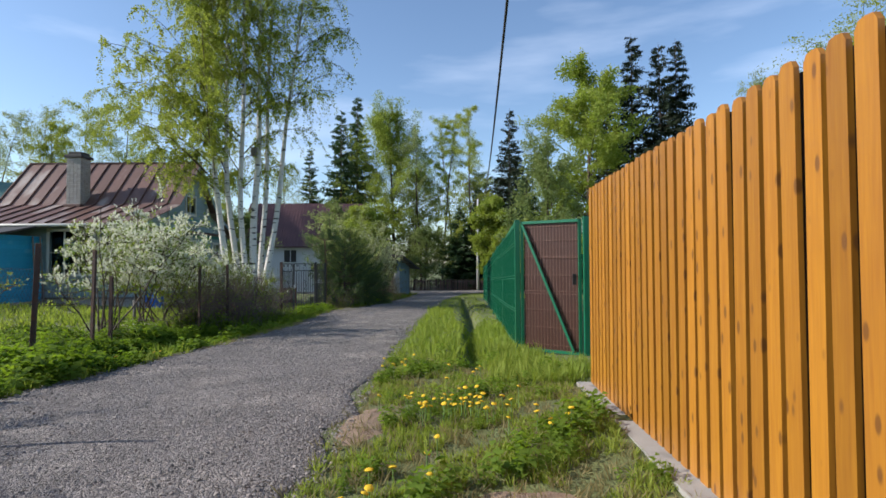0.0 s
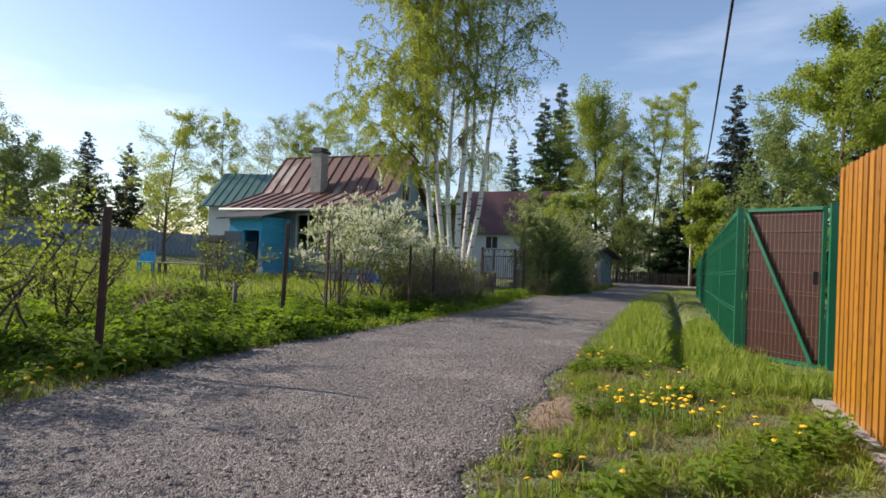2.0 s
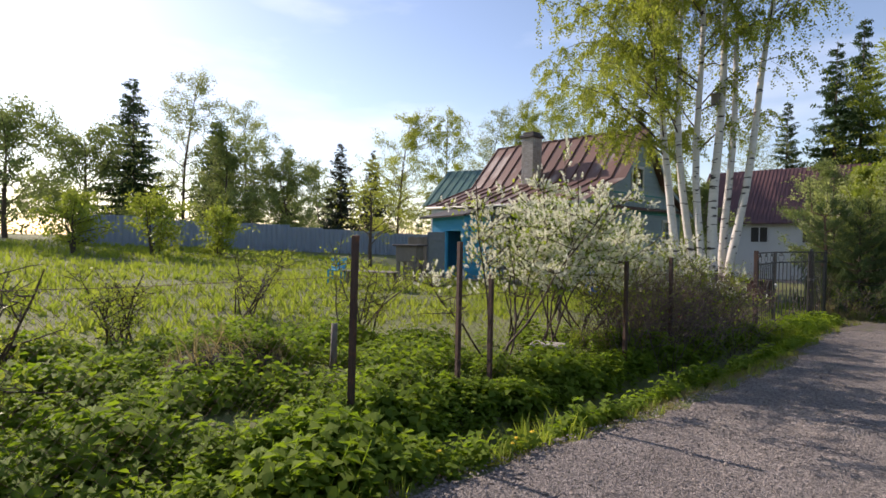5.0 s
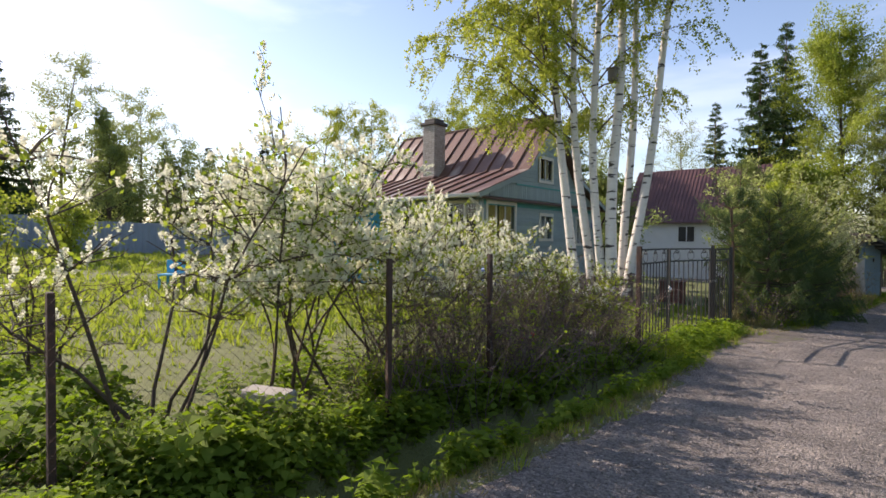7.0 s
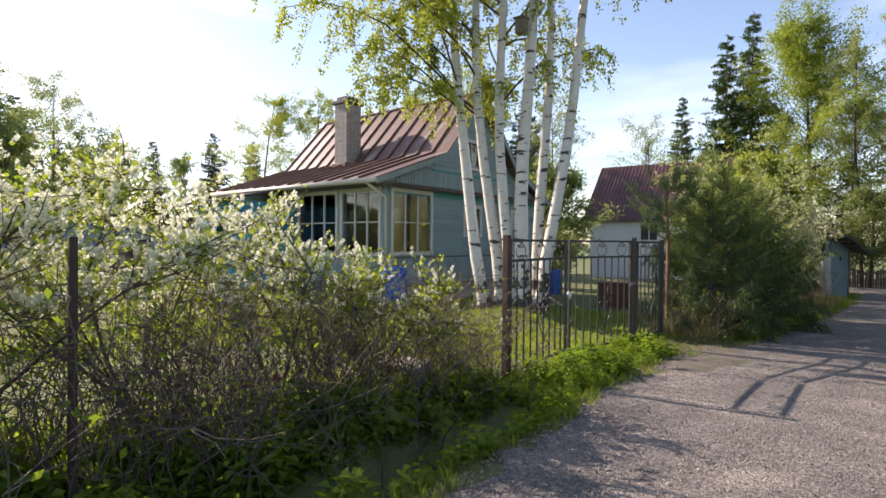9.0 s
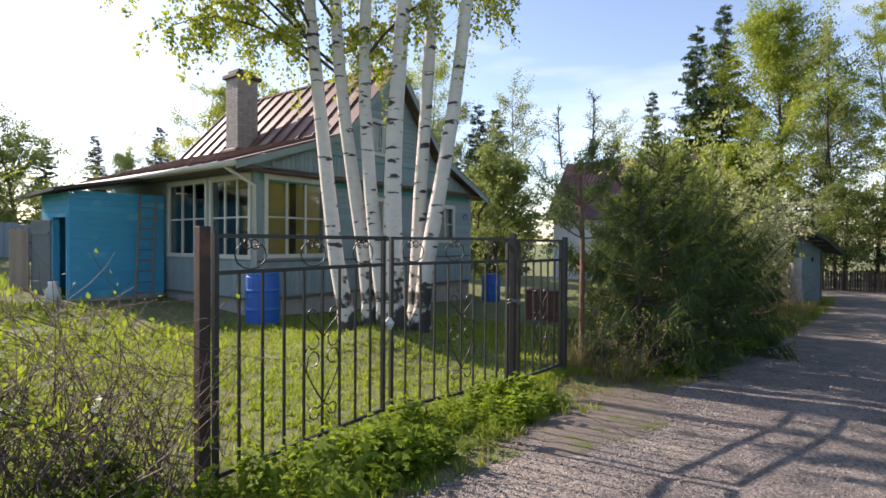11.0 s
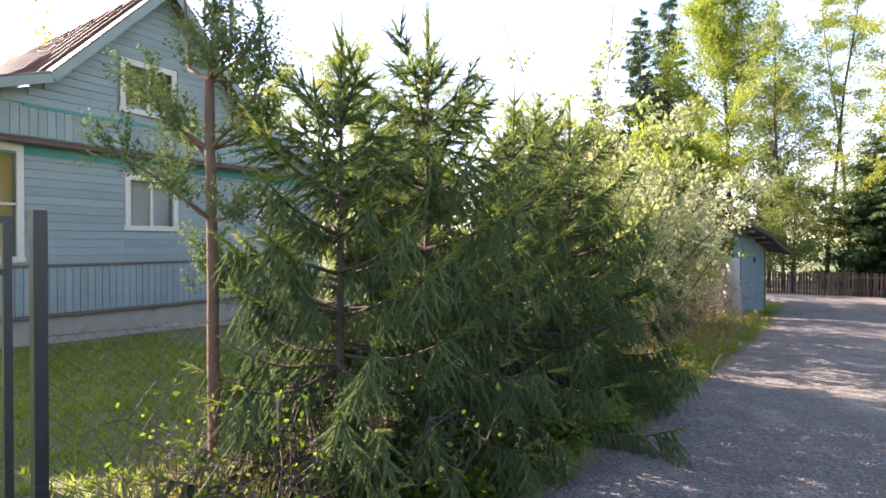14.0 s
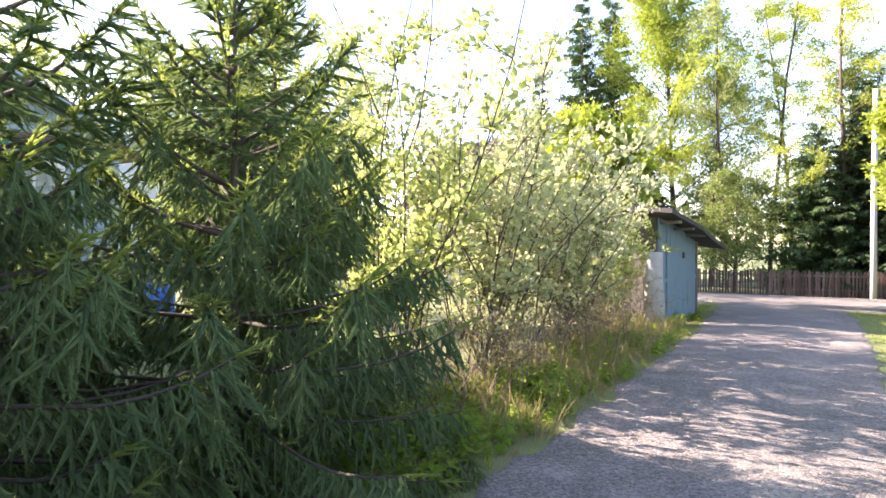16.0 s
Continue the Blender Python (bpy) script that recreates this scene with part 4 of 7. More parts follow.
    # windows
    window(th, inv, *front[0], fplace, 3, 2, CURTAIN)
    window(th, inv, *front[1], fplace, 2, 1, LACE)
    window(th, inv, *front[2], fplace, 2, 2, LACE)
    window(th, inv, 25.6, 26.5, 3.92, 4.74, fplace, 2, 1, CURTAIN)
    window(th, inv, *side[0], splace, 3, 2, None)
    window(th, inv, *side[1], splace, 3, 2, None)
    # roof of sheets with standing seams
    x0, x1 = HBACK - 0.4, HX + 0.38
    sheet_w = (x1 - x0) / 13
    for i, ((ya, za), (yb, zb)) in enumerate(zip(ROOF_PROFILE, ROOF_PROFILE[1:])):
        n = Vector((0, -(zb - za), yb - ya)).normalized()
        for k in range(13):
            a, b = x0 + k * sheet_w, x0 + (k + 1) * sheet_w
            bm = bmesh.new()
            lo, hi = Vector((0, ya, za)), Vector((0, yb, zb))
            vs = [bm.verts.new(Vector((xx, 0, 0)) + p + n * o) for o in (0, 0.03) for xx, p in ((a, lo), (b, lo), (b, hi), (a, hi))]
            for f in ((3, 2, 1, 0), (4, 5, 6, 7), (0, 1, 5, 4), (1, 2, 6, 5), (2, 3, 7, 6), (3, 0, 4, 7)):
                bm.faces.new([vs[q] for q in f])
            add("roof_sheet", bm, ROOF)
            bm = bmesh.new()
            beam(bm, Vector((a, 0, 0)) + lo + n * 0.05, Vector((a, 0, 0)) + hi + n * 0.05, 0.045, 0.075, up=n)
            add("seam", bm, ROOFSEAM)
    bm = bmesh.new()
    beam(bm, (x0, 26.35, 6.5), (x1, 26.35, 6.5), 0.16, 0.05)
    add("ridge_cap", bm, ROOFSEAM)
    # barge boards and eaves
    for (ya, za), (yb, zb) in zip(ROOF_PROFILE, ROOF_PROFILE[1:]):
        bm = bmesh.new()
        beam(bm, (x1 - 0.02, ya, za - 0.09), (x1 - 0.02, yb, zb - 0.09), 0.03, 0.15)
        add("barge_board", bm, TEAL)
    add("eave_board", boxed(x0, x1 - 0.05, 21.22, 21.25, 2.98, 3.12), CREAM)
    add("eave_soffit", boxed(x0, x1 - 0.05, 21.27, HY0 - 0.03, 3.0, 3.03), GREYWOOD)
    bm = bmesh.new()
    tube(bm, [(x0, 21.16, 3.06), (-16, 21.16, 3.05), (x1 + 0.1, 21.16, 3.04)], 0.06, 8)
    add("gutter", bm, CREAM, "pale zinc gutter", smooth=True)
    bm = bmesh.new()
    tube(bm, [(-12.3, 21.2, 3.0), (-12.25, 21.55, 2.8), (-12.22, 21.85, 2.65), (-12.22, 21.88, 0.5)], 0.04, 8)
    add("downpipe", bm, CREAM, smooth=True)
    bm = bmesh.new()
    tube(bm, [(-12.0, 31.1, 2.9), (-12.05, 30.9, 2.75), (-12.1, 30.6, 2.4), (-12.1, 30.58, 1.9)], 0.045, 8)
    add("downpipe", bm, RUST, smooth=True)
    # number plate
    PLATE = mat("blue_enamel", (0.02, 0.07, 0.30), (0.02, 0.06, 0.25), 0.3, scale=9, bump=0)
    pl = add("number_plate", boxed(HX + 0.014, HX + 0.022, 30.0, 30.22, 2.2, 2.38, 0.004), PLATE, "blue enamel house number plate")
    o = text_mesh("52", 0.14, PLASTER, "lettering", pl)
    o.matrix_basis = pose(HX + 0.0235, 30.03, 2.235, 90, 0, 90)
    # chimney of brick
    cx0, cx1, cy0, cy1 = -17.0, -16.35, 24.0, 24.7
    ch = add("chimney", boxed(cx0 + 0.012, cx1 - 0.012, cy0 + 0.012, cy1 - 0.012, 3.7, 6.4), MORTAR, "whitewashed brick chimney with a dark cap")
    mesh_s = bpy.data.meshes.new("brick")
    bm = boxed(0, 0.155, 0, 0.1, 0, 0.078, 0.006)
    bm.to_mesh(mesh_s)
    bm.free()
    mesh_s.materials.append(BRICK)
    z, row = 4.0, 0
    while z < 6.3:
        for side_i in range(2):
            for k in range(4):
                off = 0.0 if row % 2 else -0.04
                if side_i == 0:
                    px, py, rz = cx0 + 0.005 + k * 0.162, cy0, 0
                else:
                    px, py, rz = cx1, cy0 + 0.02 + k * 0.167, 90
                o = new("brick", mesh_s)
                o.parent = ch
                o.matrix_basis = pose(px, py, z, 0, 0, rz)
        z += 0.088
        row += 1
    for nm, a, m in (("cap", (cx0 - 0.08, cx1 + 0.08, cy0 - 0.08, cy1 + 0.08, 6.32, 6.45), SOOT), ("cap_top", (cx0 + 0.03, cx1 - 0.03, cy0 + 0.05, cy1 - 0.05, 6.452, 6.6), SOOT), ("flashing", (cx0 - 0.06, cx1 + 0.06, cy0 - 0.1, cy1 + 0.06, 3.95, 4.2), ROOFSEAM)):
        add(nm, boxed(*a, 0.02), m)


house()


def annex():
    th = thing("blue_annex", -17.4, 19.72, gz(-17.4, 19.72), "bright blue painted lean-to annex with a flat sheet roof", "annex")
    inv = th.matrix_basis.inverted()

    def add(nm, bm, m, label=""):
        o = part(nm, bm, m, th, label)
        o.matrix_parent_inverse = inv
        return o
    x0, x1, y0, y1 = -18.37, -16.5, 19.72, 21.93
    door = (-17.53, -16.62, -0.1, 1.98)
    z = 0.02
    while z < 2.45:
        for u0, u1, w0, w1 in wall_pieces(x0, x1, z, z + 0.16, [door]):
            add("siding_board", boxed(u0, u1, y0 - 0.015, y0 + 0.015, w0, w1 - 0.005, 0.003), BLUE)
        add("siding_board", boxed(x1 + 0.002, x1 + 0.032, y0 - 0.01, y1 - 0.02, z, min(z + 0.155, 2.55), 0.003), BLUE)
        z += 0.16
    bm = bmesh.new()
    for u0, u1, w0, w1 in wall_pieces(x0, x1, -0.35, 2.5, [door]):
        box(bm, u0, u1, y0 + 0.016, y0 + 0.12, w0, w1)
    box(bm, x0, x0 + 0.1, y0 + 0.121, 26, -0.35, 2.5)
    box(bm, x1 - 0.12, x1, y0 + 0.121, y1 - 0.03, -0.35, 2.62)
    add("wall", bm, BLUE)
    add("plinth", boxed(x1 - 0.1, x1 + 0.045, y0 - 0.03, y1 - 0.03, -0.5, 0.015, 0.01), CONCRETE, "grey concrete plinth")
    add("step", boxed(-17.7, -16.5, y0 - 0.42, y0 - 0.04, -0.5, -0.02, 0.02), CONCRETE)
    # added panel behind the door, darkened to read as an unlit inside
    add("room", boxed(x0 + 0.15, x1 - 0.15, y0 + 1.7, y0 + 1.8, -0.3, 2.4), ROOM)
    for u0, u1, w0, w1 in ((door[0] - 0.07, door[0], 0.0, door[3]), (door[1], door[1] + 0.07, 0.0, door[3]), (door[0] - 0.07, door[1] + 0.07, door[3], door[3] + 0.08)):
        add("door_frame", boxed(u0, u1, y0 - 0.035, y0 - 0.017, w0, w1, 0.003), BLUE)
    bm = bmesh.new()
    vs = [bm.verts.new(p) for o in (0, 0.07) for p in ((-18.8, 19.3, 2.46 + o), (-16.15, 19.3, 2.56 + o), (-16.15, 21.5, 3.02 + o), (-18.8, 21.5, 2.98 + o))]
    for f in ((3, 2, 1, 0), (4, 5, 6, 7), (0, 1, 5, 4), (1, 2, 6, 5), (2, 3, 7, 6), (3, 0, 4, 7)):
        bm.faces.new([vs[i] for i in f])
    add("roof", bm, SOOT, "dark felted roof slab")
    grey = mat("grey_door_paint", (0.16, 0.19, 0.21), rough=0.7)
    dr = part("door", boxed(-0.92, 0, -0.02, 0.02, 0, 1.92, 0.004), grey, th, "open grey plank door")
    dr.matrix_parent_inverse = inv
    dr.matrix_basis = pose(-17.55, 19.66, 0.0, 0, 0, 9)
    for z in (0.3, 1.55):
        part("ledge", boxed(-0.88, -0.04, -0.045, -0.022, z, z + 0.09, 0.003), grey, dr)
    # a grey board screen carries on from the open door
    th3 = thing("board_screen", -18.95, 19.38, gz(-18.95, 19.38), "low grey weathered board screen beside the annex", "screen", rz=7)
    for k in range(9):
        part("board", boxed(-0.55 + k * 0.122, -0.434 + k * 0.122, -0.012, 0.012, -0.1, 1.62 + 0.02 * (k % 3), 0.003), GREYWOOD, th3)
    for z in (0.35, 1.25):
        part("rail", boxed(-0.55, 0.55, 0.014, 0.05, z, z + 0.07, 0.003), GREYWOOD, th3)
    # a ladder against the side wall
    th2 = thing("ladder", -15.95, 21.2, gz(-15.95, 21.2), "thin weathered wooden ladder leaning on the blue wall", "ladder")
    inv2 = th2.matrix_basis.inverted()
    lo, hi = Vector((-15.95, 20.95, gz(-15.95, 20.95))), Vector((-16.36, 21.25, 2.6))
    for dy in (0, 0.4):
        bm = bmesh.new()
        beam(bm, lo + Vector((0, dy, 0)), hi + Vector((0, dy, 0)), 0.05, 0.035)
        o = part("stile", bm, GREYWOOD, th2)
        o.matrix_parent_inverse = inv2
    for k in range(9):
        a = lo.lerp(hi, 0.08 + k * 0.1)
        bm = bmesh.new()
        beam(bm, a, a + Vector((0, 0.4, 0)), 0.03)
        o = part("rung", bm, GREYWOOD, th2)
        o.matrix_parent_inverse = inv2


annex()


def barrel(x, y, h, r):
    th = thing("barrel", x, y, gz(x, y), "blue plastic water barrel standing by the house wall", "barrel", group="blue barrels")
    bm = bmesh.new()
    prof = [(0.0, 0.9), (0.02, 0.98), (0.25, 1.0), (0.3, 1.04), (0.34, 1.0), (0.64, 1.0), (0.68, 1.04), (0.72, 1.0), (0.95, 0.98), (1.0, 0.9)]
    tube(bm, [(0, 0, h * a) for a, b in prof], [r * b for a, b in prof], 20)
    part("body", bm, BARREL, th, smooth=False)
    bm = bmesh.new()
    tube(bm, [(0, 0, h * 0.985), (0, 0, h * 1.03)], [r * 0.97, r * 0.96], 20)
    part("lid", bm, BARREL, th)


barrel(-11.75, 21.75, 1.05, 0.35)
barrel(-11.75, 30.9, 0.95, 0.33)


# ---- far houses, sheds and fences ----
def far_house(x, y, z, w, d, wall_h, ridge, label, roofm, wallm, rz, ridge_along=True, ribs=0, win=((0.5, 0.55),)):
    th = thing("house", x, y, z, label, "house", rz=rz)
    part("wall", boxed(-w / 2, w / 2, -d / 2, d / 2, -0.5, wall_h), wallm, th)
    bm = bmesh.new()
    o = 0.5
    for s in (-1, 1):
        vs = [bm.verts.new(p) for p in ((-w / 2 - o, s * (d / 2 + o), wall_h - 0.25), (w / 2 + o, s * (d / 2 + o), wall_h - 0.25), (w / 2 + o, 0, ridge), (-w / 2 - o, 0, ridge),
                                        (-w / 2 - o, s * (d / 2 + o), wall_h - 0.15), (w / 2 + o, s * (d / 2 + o), wall_h - 0.15), (w / 2 + o, 0, ridge + 0.1), (-w / 2 - o, 0, ridge + 0.1))]
        for f in ((0, 1, 2, 3), (4, 5, 6, 7), (0, 1, 5, 4), (1, 2, 6, 5), (3, 0, 4, 7)):
            bm.faces.new([vs[i] for i in f])
    rf = part("roof", bm, roofm, th)
    for s in (-1, 1):
        for k in range(ribs):
            xx = -w / 2 - o + (w + 2 * o) * (k + 0.5) / ribs
            bm = bmesh.new()
            beam(bm, (xx, s * (d / 2 + o), wall_h - 0.12), (xx, 0, ridge + 0.13), 0.06, 0.05)
            part("roof_rib", bm, roofm, rf)
    for s in (-1, 1):
        bm = bmesh.new()
        a = [bm.verts.new((s * w / 2, -d / 2, wall_h)), bm.verts.new((s * w / 2, d / 2, wall_h)), bm.verts.new((s * w / 2, 0, ridge - 0.05))]
        b = [bm.verts.new((s * (w / 2 - 0.2), -d / 2, wall_h)), bm.verts.new((s * (w / 2 - 0.2), d / 2, wall_h)), bm.verts.new((s * (w / 2 - 0.2), 0, ridge - 0.05))]
        bm.faces.new(a)
        bm.faces.new(b[::-1])
        for i in range(3):
            j = (i + 1) % 3
            bm.faces.new((a[i], a[j], b[j], b[i]))
        part("gable", bm, wallm, th)
    for u, v in win:
        xx, zz = (u - 0.5) * w, v * wall_h
        wd = part("window", boxed(xx - 0.65, xx + 0.65, -d / 2 - 0.05, -d / 2 - 0.01, zz - 0.6, zz + 0.6), ROOM, th)
        for a in (-0.65, -0.02, 0.58):
            part("window_frame", boxed(xx + a, xx + a + 0.07, -d / 2 - 0.08, -d / 2 - 0.052, zz - 0.6, zz + 0.6), PLASTER, wd)
        for a in (-0.65, 0.58):
            part("window_frame", boxed(xx - 0.58, xx + 0.58, -d / 2 - 0.078, -d / 2 - 0.052, zz + a, zz + a + 0.07), PLASTER, wd)


far_house(-14.3, 56.0, -1.6, 10.6, 8.0, 4.9, 9.3, "white plastered house with a wine-red ribbed roof", TILE, PLASTER, 4, ribs=40, win=((0.42, 0.78), (0.75, 0.78)))
far_house(-30.0, 38.5, 0.3, 9.5, 8.0, 4.1, 7.0, "white house with a dark green sheet roof", GREENROOF, PLASTER, 20, ribs=16, win=((0.35, 0.72),))


def sheet_fence(a, b, h, m, label, n):
    th = thing("sheet_fence", a[0], a[1], gz(*a), label, "fence")
    inv = th.matrix_basis.inverted()
    for k in range(n):
        p = (a[0] + (b[0] - a[0]) * k / n, a[1] + (b[1] - a[1]) * k / n)
        q = (a[0] + (b[0] - a[0]) * (k + 1) / n, a[1] + (b[1] - a[1]) * (k + 1) / n)
        bm = bmesh.new()
        steps = 28
        L = math.hypot(q[0] - p[0], q[1] - p[1])
        nx, ny = -(q[1] - p[1]) / L, (q[0] - p[0]) / L
        z0, z1 = gz(*p) - 0.1, gz(*p) + h + 0.04 * math.sin(k * 2.1)
        row = []
        for s in range(steps + 1):
            u, e = s / steps, 0.025 * (1 if (s // 2) % 2 else -1)
            c = (p[0] + (q[0] - p[0]) * u, p[1] + (q[1] - p[1]) * u)
            row.append([bm.verts.new((c[0] + nx * (e + t), c[1] + ny * (e + t), z)) for t, z in ((0, z0), (0, z1), (0.01, z1), (0.01, z0))])
        for c0, c1 in zip(row, row[1:]):
            for t in range(4):
                bm.faces.new((c0[t], c1[t], c1[(t + 1) % 4], c0[(t + 1) % 4]))
        o = part("panel", bm, m, th)
        o.matrix_parent_inverse = inv


sheet_fence((-34, 9.5), (-30.6, 36), 1.55, GREYFENCE, "long blue-grey corrugated sheet fence behind the garden", 12)


def paling_fence():
    th = thing("paling_fence", -2, 57.0, gz(-2, 57), "dark weathered wooden paling fence at the lane's end", "fence")
    inv = th.matrix_basis.inverted()
    me = bpy.data.meshes.new("paling")
    bm = bmesh.new()
    f = bm.faces.new([bm.verts.new(p) for p in ((-0.045, 0, 0), (0.045, 0, 0), (0.045, 0, 1.28), (0, 0, 1.37), (-0.045, 0, 1.28))])
    r = bmesh.ops.extrude_face_region(bm, geom=[f])
    for q in r["geom"]:
        if isinstance(q, bmesh.types.BMVert):
            q.co.y += 0.022
    bmesh.ops.recalc_face_normals(bm, faces=bm.faces[:])
    bm.to_mesh(me)
    bm.free()
    me.materials.append(mat("dark_palings", (0.17, 0.095, 0.07), (0.09, 0.06, 0.05), 0.9, scale=3, bump=0.3, vary=0.5))
    rng = random.Random(9)
    x = -9.0
    while x < 22:
        o = new("paling", me)
        o.parent = th
        o.matrix_basis = inv @ pose(x, 57, gz(x, 57) + rng.uniform(-0.06, 0.05), 0, rng.uniform(-2, 2), 0)
        x += 0.135
    for z in (0.4, 1.1):
        bm = bmesh.new()
        beam(bm, (-9.1, 57.05, gz(0, 57) + z), (22, 57.05, gz(0, 57) + z), 0.05, 0.08)
        o = part("rail", bm, GREYWOOD, th)
        o.matrix_parent_inverse = inv


paling_fence()


def shed():
    """Door side towards the lane, a board wall with shade in its dark colour towards the hedge, one roof falling away
    along the lane.
    """
    th = thing("shed", -3.45, 40.1, gz(-3.45, 40.1) - 0.1, "small faded blue wooden shed with a dark overhanging roof", "shed", rz=-13)
    th.scale = (1.05, 1.08, 1.1)
    D, W = 2.9, 2.0

    def top(y):
        return 2.72 - 0.16 * y
    bm = bmesh.new()
    vs = [bm.verts.new(p) for p in ((-W, 0, -0.2), (-0.02, 0, -0.2), (-0.02, D, -0.2), (-W, D, -0.2), (-W, 0, top(0)), (-0.02, 0, top(0)), (-0.02, D, top(D)), (-W, D, top(D)))]
    for f in ((3, 2, 1, 0), (4, 5, 6, 7), (0, 1, 5, 4), (1, 2, 6, 5), (2, 3, 7, 6), (3, 0, 4, 7)):
        bm.faces.new([vs[k] for k in f])
    part("wall", bm, mat("shaded_shed_wall", (0.10, 0.085, 0.075), (0.06, 0.055, 0.05), 0.95, scale=4, bump=0.3), th, "wall with shade put into its dark colour")
    n = 17
    for k in range(n):
        y0, y1 = D * k / n, D * (k + 1) / n - 0.006
        part("door_board" if 3 <= k < 10 else "wall_board", boxed(-0.018, 0.014 if 3 <= k < 10 else 0.006, y0, y1, -0.1, top(y1) - 0.01, 0.003), SHEDBLUE, th)
    part("crossbar", boxed(0.016, 0.045, 0.1, D - 0.1, 1.02, 1.12, 0.004), SHEDBLUE, th)
    part("lock", boxed(0.016, 0.06, 1.72, 1.84, 1.62, 1.78, 0.006), BLACK, th)
    for y in (0.55, D - 0.02):
        part("corner_post", boxed(-0.02, 0.05, y - 0.04, y + 0.04, -0.1, top(y) - 0.03, 0.004), GREYWOOD if y > 1 else SHEDBLUE, th)
    # side boards darker than the door side: that face's shade is in the colour
    for k in range(11):
        x0 = -W + 0.04 + k * (W - 0.06) / 11
        part("side_board", boxed(x0, x0 + 0.165, -0.026, -0.002, -0.15, top(0) - 0.03, 0.003), mat("shaded_side_board", (0.13, 0.115, 0.10), (0.08, 0.07, 0.065), 0.95, scale=5, bump=0.4, vary=0.3) if k == 0 else bpy.data.materials["shaded_side_board"], th)
    part("side_window", boxed(-1.35, -0.85, -0.05, -0.027, 1.35, 1.95, 0.005), SHEDBLUE, th, "boarded blue window")
    bm = bmesh.new()
    ys = (-0.7, 0.4, 1.5, 2.4, D + 0.75)
    rows = [[bm.verts.new((x, y, top(y) + (0.0 if lay == 0 else 0.11) - (0.05 * y if y > 2 else 0) - (0.10 if x > 0 else 0.0))) for x in (-W - 0.35, -0.3, 0.62)] for lay in (0, 1) for y in ys]
    m = len(ys)
    for a in range(m - 1):
        for c in range(2):
            bm.faces.new((rows[a][c], rows[a + 1][c], rows[a + 1][c + 1], rows[a][c + 1]))
            bm.faces.new((rows[m + a][c], rows[m + a][c + 1], rows[m + a + 1][c + 1], rows[m + a + 1][c]))
        for c in (0, 2):
            bm.faces.new((rows[a][c], rows[a + 1][c], rows[m + a + 1][c], rows[m + a][c]))
    for a in (0, m - 1):
        for c in range(2):
            bm.faces.new((rows[a][c], rows[a][c + 1], rows[m + a][c + 1], rows[m + a][c]))
    bmesh.ops.recalc_face_normals(bm, faces=bm.faces[:])
    part("roof", bm, SOOT, th, "dark felt roof with an overhang")
    for k in range(4):
        y = 0.1 + k * 0.95
        part("rafter", boxed(-0.02, 0.55, y, y + 0.07, top(y) - 0.19, top(y) - 0.115, 0.004), GREYWOOD, th)
    # old concrete stub beside it
    bm = bmesh.new()
    tube(bm, [(0, 0, -0.2), (0.02, 0.02, 0.4), (-0.02, 0, 0.9), (0, 0.03, 1.45)], [0.2, 0.19, 0.17, 0.15], 9)
    for v in bm.verts:
        v.co += Vector((random.Random(v.co.z * 7).uniform(-0.02, 0.02), 0, 0))
    ob = finish("stone_post", bm, CONCRETE, smooth=True)
    ob.location = (-3.4, 39.0, gz(-3.4, 39.0))
    ob.scale = (1.45, 1.45, 1.3)
    tagged(ob, "pale worn concrete post stub by the shed", "post")


shed()


def far_pole(x, y, h):
    bm = bmesh.new()
    tube(bm, [(0, 0, -0.3), (0, 0, h * 0.5), (0.03, 0, h)], [0.13, 0.115, 0.09], 10)
    ob = finish("utility_pole", bm, mat("pale_pole_concrete", (0.58, 0.57, 0.56), (0.44, 0.43, 0.42), 0.9, scale=5, bump=0.3), smooth=True)
    ob.location = (x, y, gz(x, y))
    tagged(ob, "round pale grey concrete utility pole", "pole")


far_pole(3.55, 54.6, 9.5)


